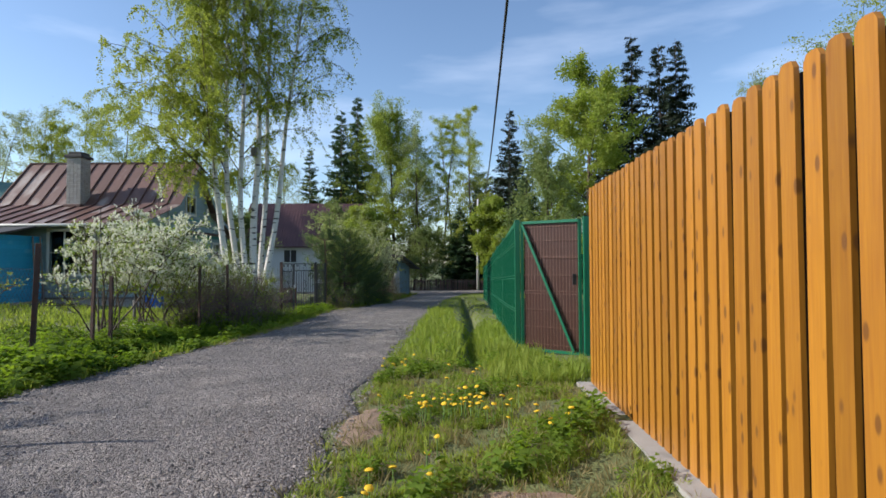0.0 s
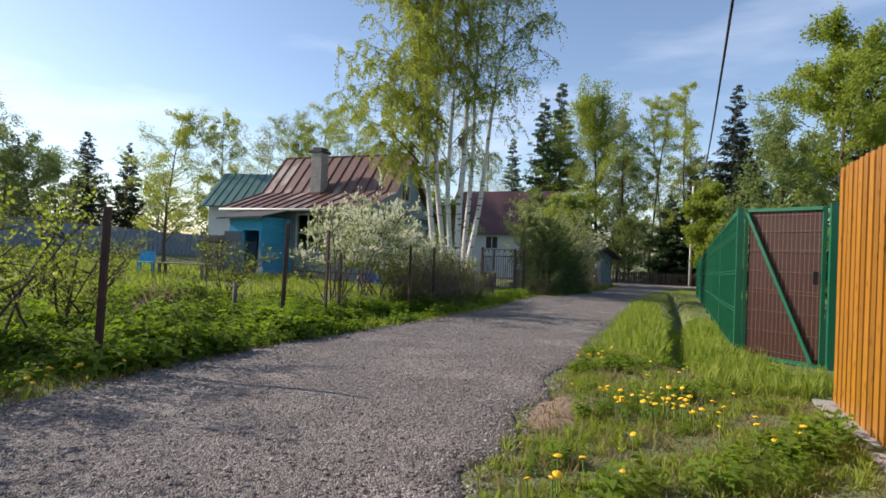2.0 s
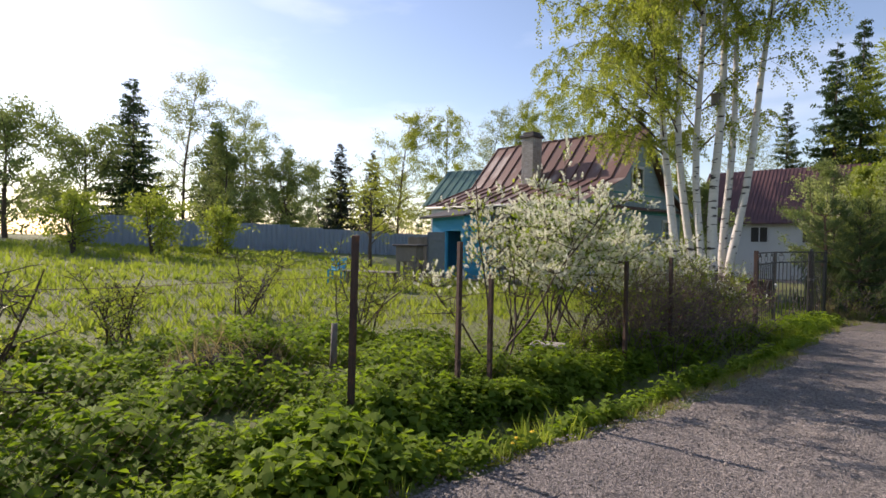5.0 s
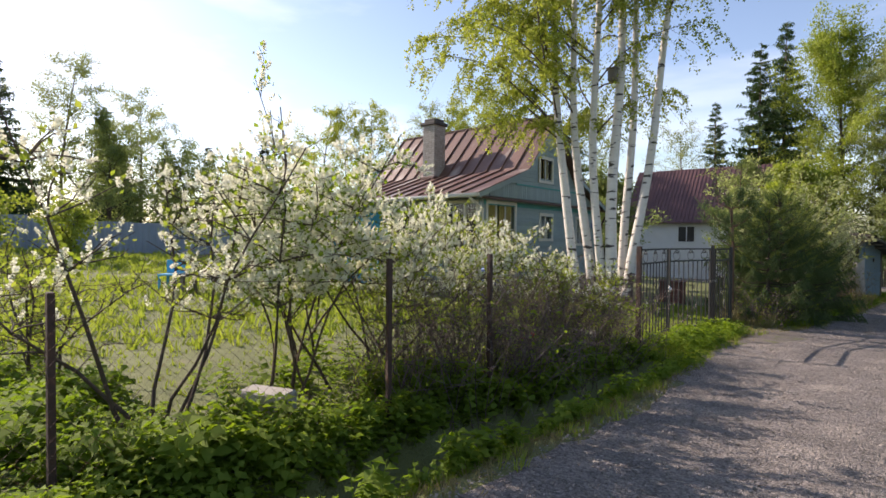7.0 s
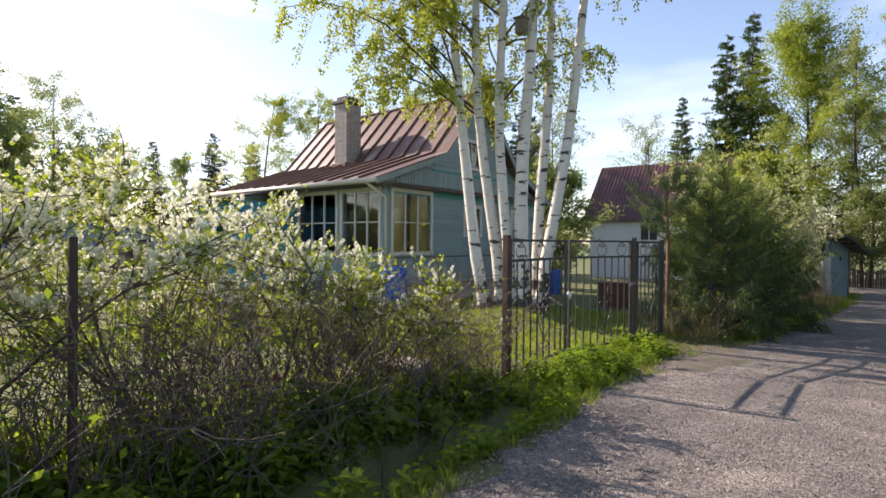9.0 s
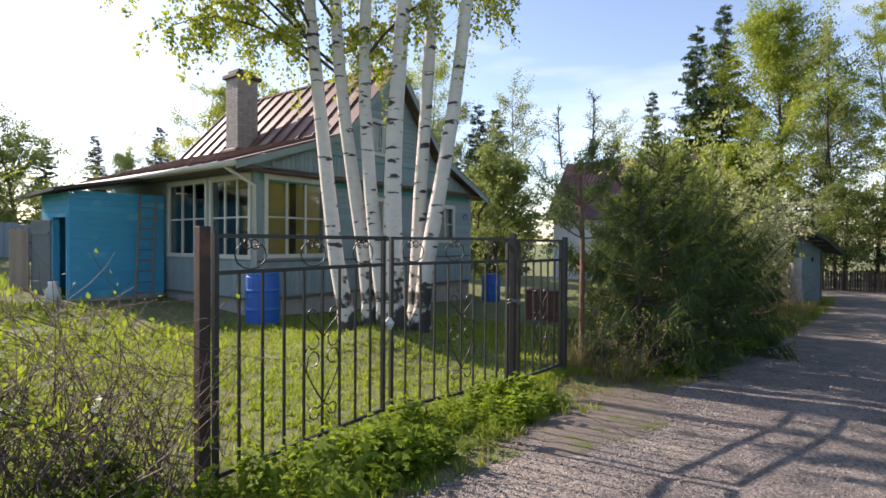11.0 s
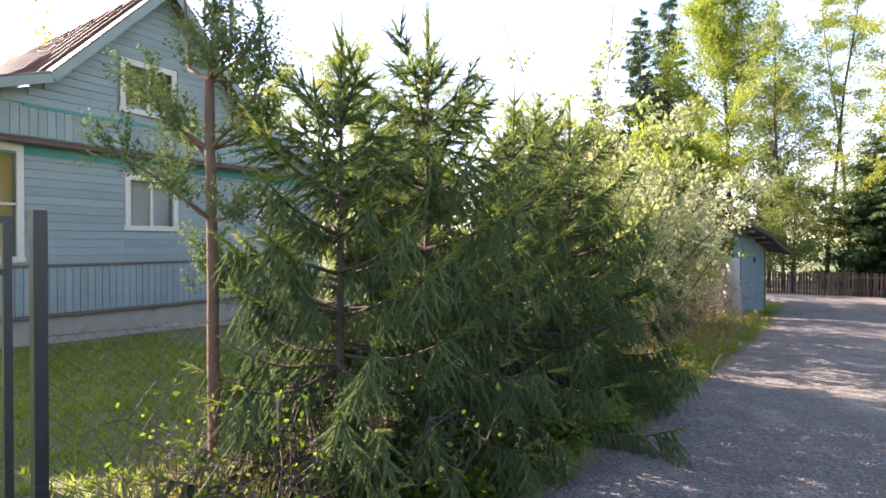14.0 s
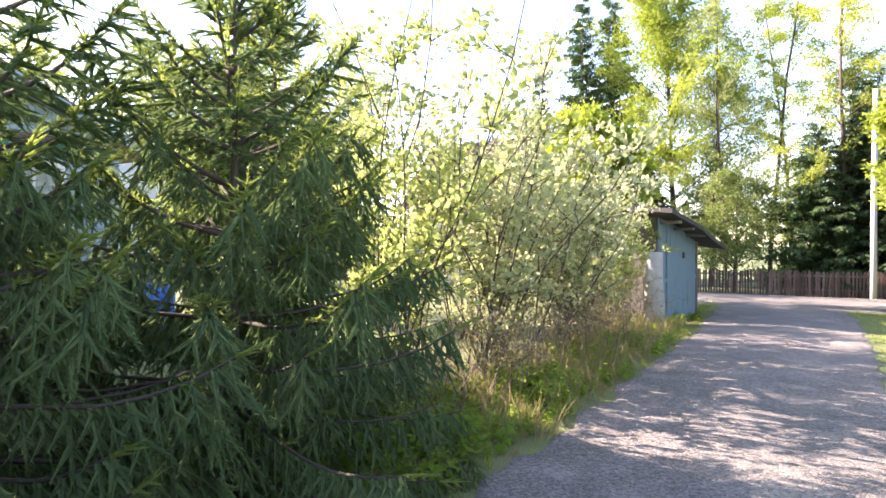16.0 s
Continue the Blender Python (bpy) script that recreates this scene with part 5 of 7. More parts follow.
# ---- greenhouse ----
def greenhouse():
    th = thing("greenhouse", -8.4, 2.5, gz(-8.4, 1), "arched polycarbonate greenhouse with steel ribs", "greenhouse")
    W, H, L = 1.45, 2.15, 6.3
    arc = [(-W, 0), (-W, 0.9)] + [(-W * math.cos(a), 0.9 + (H - 0.9) * math.sin(a)) for a in [k * math.pi / 14 for k in range(1, 14)]] + [(W, 0.9), (W, 0)]
    bm = bmesh.new()
    rows = [[bm.verts.new((x, -y, z)) for x, z in arc] for y in (0.0, L)]
    for i in range(len(arc) - 1):
        bm.faces.new((rows[0][i], rows[0][i + 1], rows[1][i + 1], rows[1][i]))
    sh = part("cover", bm, POLY, th, "milky polycarbonate cover", smooth=True)
    md = sh.modifiers.new("thickness", "SOLIDIFY")
    md.thickness = 0.006
    for y in (0.003, L - 0.003):
        bm = bmesh.new()
        bm.faces.new([bm.verts.new((x * 0.995, -y, z * 0.995)) for x, z in arc])
        e = part("end_panel", bm, POLY, th)
        md = e.modifiers.new("thickness", "SOLIDIFY")
        md.thickness = 0.006
    STEEL = mat("galvanised_tube", (0.35, 0.38, 0.42), (0.28, 0.3, 0.34), 0.45, metal=0.6, scale=9, bump=0.1)
    for k in range(7):
        y = L * k / 6
        bm = bmesh.new()
        tube(bm, [(x * 1.006, -y, z * 1.004) for x, z in arc], 0.018, 6)
        part("rib", bm, STEEL, th, smooth=True)
    for x, z in ((W, 0.9), (W * 0.7, 0.9 + (H - 0.9) * 0.71), (-W, 0.9)):
        bm = bmesh.new()
        beam(bm, (x, 0, z), (x, -L, z), 0.02)
        part("purlin", bm, STEEL, th)
    part("base_board", boxed(-W - 0.02, W + 0.03, -L - 0.02, 0.02, -0.1, 0.16), mat("old_plank", (0.25, 0.15, 0.08), (0.18, 0.1, 0.05), 0.9, scale=4, bump=0.3), th, "brown plank base")


greenhouse()


# ---- garden things ----
def bench(x, y):
    th = thing("garden_table", x, y, gz(x, y), "low grey plank table on posts in the garden", "table", rz=20)
    for k in range(4):
        part("plank", boxed(-0.9, 0.9, -0.3 + k * 0.15, -0.16 + k * 0.15, 0.5, 0.53, 0.004), GREYWOOD, th)
    for a in (-0.75, 0.75):
        for b in (-0.2, 0.2):
            part("leg", boxed(a - 0.04, a + 0.04, b - 0.04, b + 0.04, -0.15, 0.5), GREYWOOD, th)
    th2 = thing("garden_chair", x - 1.2, y - 0.5, gz(x - 1.2, y - 0.5), "blue-painted wooden garden chair on the grass", "chair", rz=40)
    part("seat", boxed(-0.25, 0.25, -0.25, 0.25, 0.4, 0.44, 0.004), BLUE, th2)
    part("backrest", boxed(-0.25, 0.25, 0.22, 0.26, 0.45, 0.8, 0.004), BLUE, th2)
    for a in (-0.21, 0.21):
        for b in (-0.21, 0.21):
            part("leg", boxed(a - 0.025, a + 0.025, b - 0.025, b + 0.025, -0.1, 0.4), BLUE, th2)


bench(-15.2, 14.2)


def yard_things():
    th = thing("metal_box", -7.95, 27.4, gz(-7.95, 27.4), "rusty red-brown metal box on the lawn", "box", rz=15)
    red = mat("red_brown_paint", (0.17, 0.06, 0.045), (0.11, 0.04, 0.03), 0.7, scale=5, bump=0.2)
    part("body", boxed(-0.42, 0.42, -0.3, 0.3, -0.05, 0.72, 0.015), red, th)
    part("lid", boxed(-0.45, 0.45, -0.33, 0.33, 0.722, 0.77, 0.01), red, th)
    th = thing("wooden_stand", -16.4, 16.8, gz(-16.4, 16.8), "dark weathered wooden box on tall legs", "stand", rz=25)
    part("body", boxed(-0.4, 0.4, -0.35, 0.35, 0.75, 1.3, 0.01), GREYWOOD, th)
    part("roof", boxed(-0.5, 0.5, -0.45, 0.45, 1.302, 1.36, 0.01), SOOT, th)
    for a in (-0.33, 0.33):
        for b in (-0.28, 0.28):
            part("leg", boxed(a - 0.05, a + 0.05, b - 0.05, b + 0.05, -0.1, 0.75), GREYWOOD, th)
    bm = bmesh.new()
    tube(bm, [(0, 0, 0), (0, 0, 0.32), (0, 0, 0.4), (0, 0, 0.5)], [0.15, 0.15, 0.09, 0.1], 14)
    ob = finish("milk_can", bm, PLASTER, smooth=True)
    ob.location = (-16.2, 19.3, gz(-16.2, 19.3))
    tagged(ob, "pale metal milk can by the annex door", "can")
    # compost heaps grown over with dry stalks
    for x, y, r, h in ((-7.2, 6.5, 0.65, 0.36),):
        bm = bmesh.new()
        bmesh.ops.create_icosphere(bm, subdivisions=3, radius=1)
        for v in bm.verts:
            q = 1 + 0.25 * noise.noise(v.co * 2.3 + Vector((x, y, 0)))
            v.co = Vector((v.co.x * r * q, v.co.y * r * q, v.co.z * h * q))
        ob = finish("compost_mound", bm, mat("dark_compost", (0.075, 0.06, 0.035), (0.05, 0.04, 0.025), 0.95, scale=9, fine=70, bump=0.9, dist=0.05), smooth=True)
        ob.location = (x, y, gz(x, y))
        tagged(ob, "dark overgrown mound of compost in the garden", "mound")
    for x, y, h in ((-9.0, 4.6, 0.7), (-6.9, 7.6, 0.55), (-12.8, 9.5, 0.6), (-8.1, 14.0, 0.6)):
        bm = bmesh.new()
        tube(bm, [(0, 0, -0.1), (0.02, 0, h * 0.5), (0, 0.02, h)], [0.045, 0.04, 0.038], 7)
        ob = finish("stake", bm, GREYWOOD, smooth=True)
        ob.location = (x, y, gz(x, y))
        tagged(ob, "short weathered wooden stake in the grass", "stake", group="garden stakes")


yard_things()


def overhead_wire():
    bm = bmesh.new()
    a, b = Vector((0.80, 0.6, 8.6)), Vector((4.5, 56, 9.0))
    pts = []
    for k in range(25):
        s = k / 24
        p = a.lerp(b, s)
        p.z -= 4 * 0.9 * s * (1 - s)
        pts.append(p)
    tube(bm, pts, 0.038, 6)
    ob = finish("power_cable", bm, SOOT, smooth=True)
    tagged(ob, "black twisted overhead power cable along the lane", "cable")


overhead_wire()


def concrete_slabs():
    for i, (x, y, sx, sy, sz, rz, tilt) in enumerate(((-5.7, 10.2, 0.46, 0.2, 0.26, 20, 4), (-5.6, 15.6, 0.55, 0.3, 0.3, 15, 5), (-6.3, 15.2, 0.6, 0.4, 0.16, -20, -4))):
        bm = boxed(-sx / 2, sx / 2, -sy / 2, sy / 2, -0.1, sz, 0.015)
        ob = finish("concrete_block", bm, CONCRETE)
        ob.matrix_basis = pose(x, y, gz(x, y), tilt, 0, rz)
        tagged(ob, "grey broken concrete block half hidden in weeds", "block", group="concrete blocks")


concrete_slabs()

# ---- plants ----
BARK = mat("brown_bark", (0.105, 0.075, 0.055), (0.06, 0.045, 0.035), 0.95, scale=8, fine=50, bump=0.8, stretch=(3, 3, 0.8))
TWIG = mat("grey_brown_twig", (0.19, 0.14, 0.12), (0.10, 0.072, 0.062), 0.9, scale=5, bump=0.2, vary=0.4, isl=True)
BIRCHLEAF = leaf_mat("birch_leaf", (0.23, 0.28, 0.045), (0.34, 0.36, 0.075), 0.5)
PALELEAF = leaf_mat("pale_birch_leaf", (0.22, 0.26, 0.08), (0.30, 0.33, 0.14), 0.45)
MAPLELEAF = leaf_mat("maple_leaf", (0.19, 0.26, 0.04), (0.30, 0.33, 0.07), 0.5)
BIGMAPLE = leaf_mat("spring_maple_leaf", (0.20, 0.26, 0.04), (0.30, 0.34, 0.07), 0.45)
# far greens paled and greyed: glare haze mixed into the leaf colour
HAZELEAF = leaf_mat("hazed_leaf", (0.15, 0.20, 0.06), (0.24, 0.28, 0.10), 0.45)
GREENLEAF = leaf_mat("green_leaf", (0.15, 0.23, 0.03), (0.24, 0.31, 0.05), 0.5, 0.65)
NETTLE = leaf_mat("nettle_leaf", (0.12, 0.195, 0.026), (0.215, 0.295, 0.042), 0.5, 0.75)
GRASSM = leaf_mat("grass_blade", (0.19, 0.26, 0.038), (0.32, 0.36, 0.075), 0.45, 0.75)
LAWNM = leaf_mat("lawn_blade", (0.20, 0.265, 0.038), (0.30, 0.35, 0.075), 0.45, 0.75)
DRYM = leaf_mat("dry_grass_blade", (0.28, 0.23, 0.12), (0.22, 0.2, 0.08), 0.35, 0.8)
SPRUCEM = leaf_mat("spruce_needle", (0.04, 0.075, 0.03), (0.075, 0.12, 0.045), 0.25, 0.6)
SPRUCENEAR = leaf_mat("young_spruce_needle", (0.072, 0.115, 0.048), (0.155, 0.2, 0.078), 0.32, 0.7)
# new shoots, coloured brighter still to carry the sun on the tops
SUNLITTIP = leaf_mat("sunlit_fresh_shoot", (0.16, 0.21, 0.055), (0.27, 0.31, 0.095), 0.5, 0.6)
DARKSPRUCE = leaf_mat("dark_spruce_needle", (0.018, 0.034, 0.018), (0.04, 0.05, 0.025), 0.12, 0.6)
FLOWER = leaf_mat("white_blossom", (0.58, 0.58, 0.44), (0.74, 0.73, 0.62), 0.4)
WILLOW = leaf_mat("willow_leaf", (0.30, 0.33, 0.16), (0.40, 0.42, 0.24), 0.5)
BRIGHT = leaf_mat("yellow_green_leaf", (0.27, 0.32, 0.10), (0.37, 0.40, 0.16), 0.5)
EARTH = mat("bare_earth", (0.205, 0.172, 0.145), (0.13, 0.108, 0.09), 0.95, scale=6, fine=70, bump=0.8, stain=(0.12, 0.13, 0.05), stain_at=0.58, dist=0.03)
YELLOW = mat("dandelion_yellow", (0.80, 0.52, 0.01), (0.7, 0.42, 0.01), 0.7, scale=60, bump=0.3)
STEM = mat("green_stem", (0.16, 0.26, 0.06), (0.12, 0.2, 0.05), 0.7, scale=20, bump=0)


def birch_bark():
    """White bark with dark level marks, black and rough at the foot."""
    m = mat("birch_bark", (0.66, 0.63, 0.585), (0.50, 0.465, 0.42), 0.8, scale=5, fine=60, bump=0.3, stretch=(1, 1, 2))
    n, l = m.node_tree.nodes, m.node_tree.links
    b = n["Principled BSDF"]
    old = b.inputs["Base Color"].links[0].from_socket
    co = n.new("ShaderNodeTexCoord")
    mp = n.new("ShaderNodeMapping")
    mp.inputs["Scale"].default_value = (3.2, 3.2, 11)
    ns = n.new("ShaderNodeTexNoise")
    ns.inputs["Scale"].default_value, ns.inputs["Detail"].default_value = 1.0, 3
    mp2 = n.new("ShaderNodeMapping")
    mp2.inputs["Scale"].default_value = (2, 2, 2.4)
    n2 = n.new("ShaderNodeTexNoise")
    n2.inputs["Scale"].default_value, n2.inputs["Detail"].default_value = 1.6, 6
    l.new(co.outputs["Object"], mp.inputs["Vector"])
    l.new(mp.outputs["Vector"], ns.inputs["Vector"])
    l.new(co.outputs["Object"], mp2.inputs["Vector"])
    l.new(mp2.outputs["Vector"], n2.inputs["Vector"])
    sp = n.new("ShaderNodeSeparateXYZ")
    l.new(co.outputs["Object"], sp.inputs["Vector"])
    r = n.new("ShaderNodeMapRange")
    r.inputs["From Min"].default_value, r.inputs["From Max"].default_value = 0.585, 0.63
    l.new(ns.outputs["Fac"], r.inputs["Value"])
    # rough black plates low on the stem
    foot = n.new("ShaderNodeMapRange")
    foot.inputs["From Min"].default_value, foot.inputs["From Max"].default_value = 0.1, 1.5
    foot.inputs["To Min"].default_value, foot.inputs["To Max"].default_value = 0.2, -0.15
    l.new(sp.outputs["Z"], foot.inputs["Value"])
    ad = n.new("ShaderNodeMath")
    ad.operation = "ADD"
    l.new(n2.outputs["Fac"], ad.inputs[0])
    l.new(foot.outputs["Result"], ad.inputs[1])
    r2 = n.new("ShaderNodeMapRange")
    r2.inputs["From Min"].default_value, r2.inputs["From Max"].default_value = 0.56, 0.62
    l.new(ad.outputs[0], r2.inputs["Value"])
    mxx = n.new("ShaderNodeMath")
    mxx.operation = "MAXIMUM"
    l.new(r.outputs["Result"], mxx.inputs[0])
    l.new(r2.outputs["Result"], mxx.inputs[1])
    mx = n.new("ShaderNodeMixRGB")
    mx.inputs[2].default_value = (0.05, 0.042, 0.038, 1)
    l.new(mxx.outputs[0], mx.inputs[0])
    l.new(old, mx.inputs[1])
    l.new(mx.outputs["Color"], b.inputs["Base Color"])
    return m


BIRCHBARK = birch_bark()
LEAF_T = (np.array([(0, 0, 0), (0.32, 0.45, 0.06), (0, 1, -0.02), (-0.32, 0.45, 0.06)]), np.array([(0, 1, 2, 3)]))
TRI_T = (np.array([(-0.22, 0.1, 0), (0.3, 0.35, 0.05), (-0.05, 1, -0.02)]), np.array([(0, 1, 2)]))
ROUND_T = (np.array([(0, 0, 0), (0.42, 0.35, 0.08), (0, 1, -0.03), (-0.42, 0.35, 0.08)]), np.array([(0, 1, 2, 3)]))




def unit(v):
    return v / (np.linalg.norm(v, axis=-1, keepdims=True) + 1e-9)


def bend_line(a, way, L, k, rng, wob=0.12, droop=0.0, rise=0.0):
    """A wandering line of k points from a."""
    p, d = np.array(a, float), unit(np.array(way, float))
    out = [p.copy()]
    for i in range(k - 1):
        d = unit(d + rng.normal(0, wob, 3) + np.array([0, 0, rise - droop * (i + 1) / k]))
        p = p + d * L / (k - 1)
        out.append(p.copy())
    return np.array(out)


def leaves_on(spots, ways, rng, size, material, parent, name="crown", label="", tmpl=LEAF_T, spray=0.9):
    n = len(spots)
    w = unit(ways) + rng.normal(0, spray, (n, 3))
    f = frames_along(w, rng, size * rng.uniform(0.6, 1.25, n))
    v, q = spread(*tmpl, f, spots)
    return np_mesh(name, v, q, material, parent, label)


def broadleaf(x, y, H, R, label, leafm, seed, leaves=5000, size=0.14, trunk=0.16, stems=1, low=0.22, droop=0.0, bark=None, name="tree", shape=0.55, group="", category="tree", limbs=26, wob=0.14, lean=0.04):
    """A tree with tapering stems, limbs and twigs, and a loose crown of single leaves."""
    rng = np.random.default_rng(seed)
    th = thing(name, x, y, gz(x, y) - 0.03, label, category, group=group)
    lines, spots, ways = [], [], []
    twigs = []
    for s in range(stems):
        a = rng.uniform(0, 2 * np.pi)
        off = np.array([math.cos(a), math.sin(a), 0]) * (0.0 if stems == 1 else 0.25 * R * rng.uniform(0.1, 0.5))
        d = np.array([math.cos(a) * lean * (1 if stems == 1 else 3), math.sin(a) * lean * (1 if stems == 1 else 3), 1])
        h = H * (1 if s == 0 else rng.uniform(0.7, 0.97))
        st = bend_line(off, d, h, 9, rng, 0.035, rise=0.05)
        lines.append((st, trunk * (1 if stems == 1 else 0.7), trunk * 0.12))
        for i in range(max(6, limbs // stems)):
            u = low + (0.97 - low) * (i + rng.uniform(0, 1)) / max(6, limbs // stems)
            j = u * 8
            p = st[int(j)] + (st[min(8, int(j) + 1)] - st[int(j)]) * (j % 1)
            a = rng.uniform(0, 2 * np.pi)
            prof = math.sin(math.pi * min(1, max(0.06, ((u - low) / (1 - low)) ** shape * 0.86 + 0.12)))
            L = R * (0.45 + 0.75 * prof) * rng.uniform(0.6, 1.15) * (1.0 if stems == 1 else 0.8)
            up = 0.35 + 0.9 * u
            br = bend_line(p, (math.cos(a), math.sin(a), up), L, 6, rng, wob, droop=droop * 0.6)
            lines.append((br, trunk * 0.34 * (1.1 - u), 0.012))
            for t in range(5):
                k = rng.integers(1, 6)
                tw = bend_line(br[k], unit(br[k] - br[k - 1]) + rng.normal(0, 0.7, 3), L * rng.uniform(0.25, 0.5), 5, rng, 0.2, droop=droop)
                twigs.append(tw)
                if t < 1 and H < 14:
                    lines.append((tw, 0.012 + 0.02 * trunk, 0.004))
            twigs.append(br[2:])
    per = max(1, leaves // len(twigs))
    for tw in twigs:
        u = rng.uniform(0.1, 1, per) * (len(tw) - 1)
        i = np.minimum(u.astype(int), len(tw) - 2)
        p = tw[i] + (tw[i + 1] - tw[i]) * (u - i)[:, None]
        spots.append(p + rng.normal(0, 0.035 * R + size * 0.4, (per, 3)) * np.array([1, 1, 0.8]))
        ways.append(tw[i + 1] - tw[i] + np.array([0, 0, -0.3 - droop]) * 0.2)
    v, f = tubes(lines, 4)
    np_mesh("trunk", v, f, bark or BARK, th, smooth=True)
    leaves_on(np.concatenate(spots), np.concatenate(ways), rng, size, leafm, th, tmpl=TRI_T if H > 4.5 else LEAF_T)
    return th


def frond_template():
    """A hanging spray of a spruce: a narrow spine with ragged side shoots."""
    v, f = [(-0.05, 0, 0), (0.05, 0, 0), (0, 1.15, -0.06)], [(0, 1, 2)]
    for u, L in ((0.05, 0.5), (0.4, 0.36)):
        for e in (-1, 1):
            b = len(v)
            v += [(0, u, 0.0), (e * L, u + 0.36, -0.14), (0, u + 0.3, 0.01)]
            f.append((b, b + 1, b + 2))
    return np.array(v, float), np.array(f)


FROND = frond_template()


def spruce(x, y, H, R, label, material, seed, whorls=0, name="spruce", group="spruces"):
    rng = np.random.default_rng(seed)
    th = thing(name, x, y, gz(x, y) - 0.03, label, "tree", group=group)
    lines = [(np.array([(0, 0, 0), (rng.normal(0, 0.05), rng.normal(0, 0.05), H * 0.5), (0, 0, H)]), 0.013 * H + 0.03, 0.01)]
    whorls = whorls or int(26 + 1.1 * H)
    P, D, S = [], [], []
    for w in range(whorls):
        u = 0.06 + 0.93 * w / whorls
        r = R * (1 - u) ** 0.85 * rng.uniform(0.8, 1.15) + 0.12
        for b in range(7 if u < 0.85 else 5):
            a = rng.uniform(0, 2 * np.pi)
            L = r * rng.uniform(0.65, 1.2)
            d = np.array([math.cos(a), math.sin(a), 0.25 - 0.55 * (1 - u)])
            z = H * u + rng.normal(0, H / whorls * 0.4)
            br = bend_line((0, 0, z), d, L, 4, rng, 0.06, droop=-0.12)
            if L > 0.5:
                lines.append((br, 0.02, 0.006))
            n = 5 + int(1.5 * L / (0.018 * H + 0.05))
            for k in range(n):
                s = (k + 0.6) / n
                j = s * 3
                p = br[int(j)] + (br[min(3, int(j) + 1)] - br[int(j)]) * (j % 1)
                P.append(p)
                D.append(unit(br[-1] - br[0]) + np.array([rng.normal(0, 0.6), rng.normal(0, 0.6), rng.normal(-0.45, 0.25)]))
                S.append((0.014 * H + 0.12 * R + 0.16) * rng.uniform(0.6, 1.2) * (1 - 0.5 * u))
    P, D, S = np.array(P), np.array(D), np.array(S)
    fr = frames_along(D, rng, S, roll=rng.normal(0, 0.7, len(P)))
    v, f = spread(*FROND, fr, P)
    np_mesh("crown", v, f, material, th)
    v, f = tubes(lines, 3)
    np_mesh("trunk", v, f, BARK, th, smooth=True)
    return th


def needle_template(rng, n=11):
    """A spruce shoot: a thin stem with single needles all round and one side shoot each way."""
    v, f = [], []

    def shoot(a, b, cnt):
        a, b = np.array(a, float), np.array(b, float)
        d = unit(b - a)
        for i in range(cnt):
            u = i / cnt
            p = a + (b - a) * u
            ang = i * 2.4
            s = unit(np.cross(d, (0.3, 0.1, 1.0)))
            t = np.cross(d, s)
            o = s * math.cos(ang) + t * math.sin(ang)
            tip = p + (o * 0.8 + d * 0.75) * 0.105 * (1 - 0.3 * u)
            k = len(v)
            w = unit(np.cross(o, d)) * 0.042
            v.extend([p - w, p + w, tip])
            f.append((k, k + 1, k + 2))
        k = len(v)
        w = np.cross(d, (0, 0, 1.0)) * 0.014
        v.extend([a - w, a + w, b])
        f.append((k, k + 1, k + 2))
    shoot((0, 0, 0), (0, 1, -0.05), n)
    for s in (-1, 1):
        shoot((0, 0.2, 0), (0.33 * s, 0.55, -0.10), n // 2)
        shoot((0, 0.5, 0), (0.26 * s, 0.82, -0.10), n // 2)
    return np.array(v), np.array(f)


NEEDLES = needle_template(np.random.default_rng(1))


def brush_template(needles=34):
    """A hanging spruce branchlet: a slim stem close-set with fine needles, and short side branchlets."""
    v, f = [], []

    def twig(a, b, cnt, length, core):
        a, b = np.array(a, float), np.array(b, float)
        d = unit(b - a)
        s = unit(np.cross(d, (0.31, 0.12, 1.0)))
        t = np.cross(d, s)
        for q in range(2):
            k = len(v)
            w = (s if q else t) * core
            v.extend([a - w, a + w, b])
            f.append((k, k + 1, k + 2))
        for i in range(cnt):
            u = i / cnt
            p = a + (b - a) * u
            o = s * math.cos(i * 2.4) + t * math.sin(i * 2.4)
            w = np.cross(o, d) * length * 0.12
            k = len(v)
            v.extend([p - w, p + w, p + (o * 0.7 + d * 0.75) * length * (1 - 0.35 * u)])
            f.append((k, k + 1, k + 2))
    twig((0, 0, 0), (0, 1, 0), needles, 0.115, 0.05)
    for k in range(2):
        for e in (-1, 1):
            y = 0.12 + 0.3 * k
            twig((0, y, 0), (0.25 * e, y + 0.34, -0.08), needles // 3, 0.105, 0.045)
    return np.array(v), np.array(f)


BRUSH = brush_template()


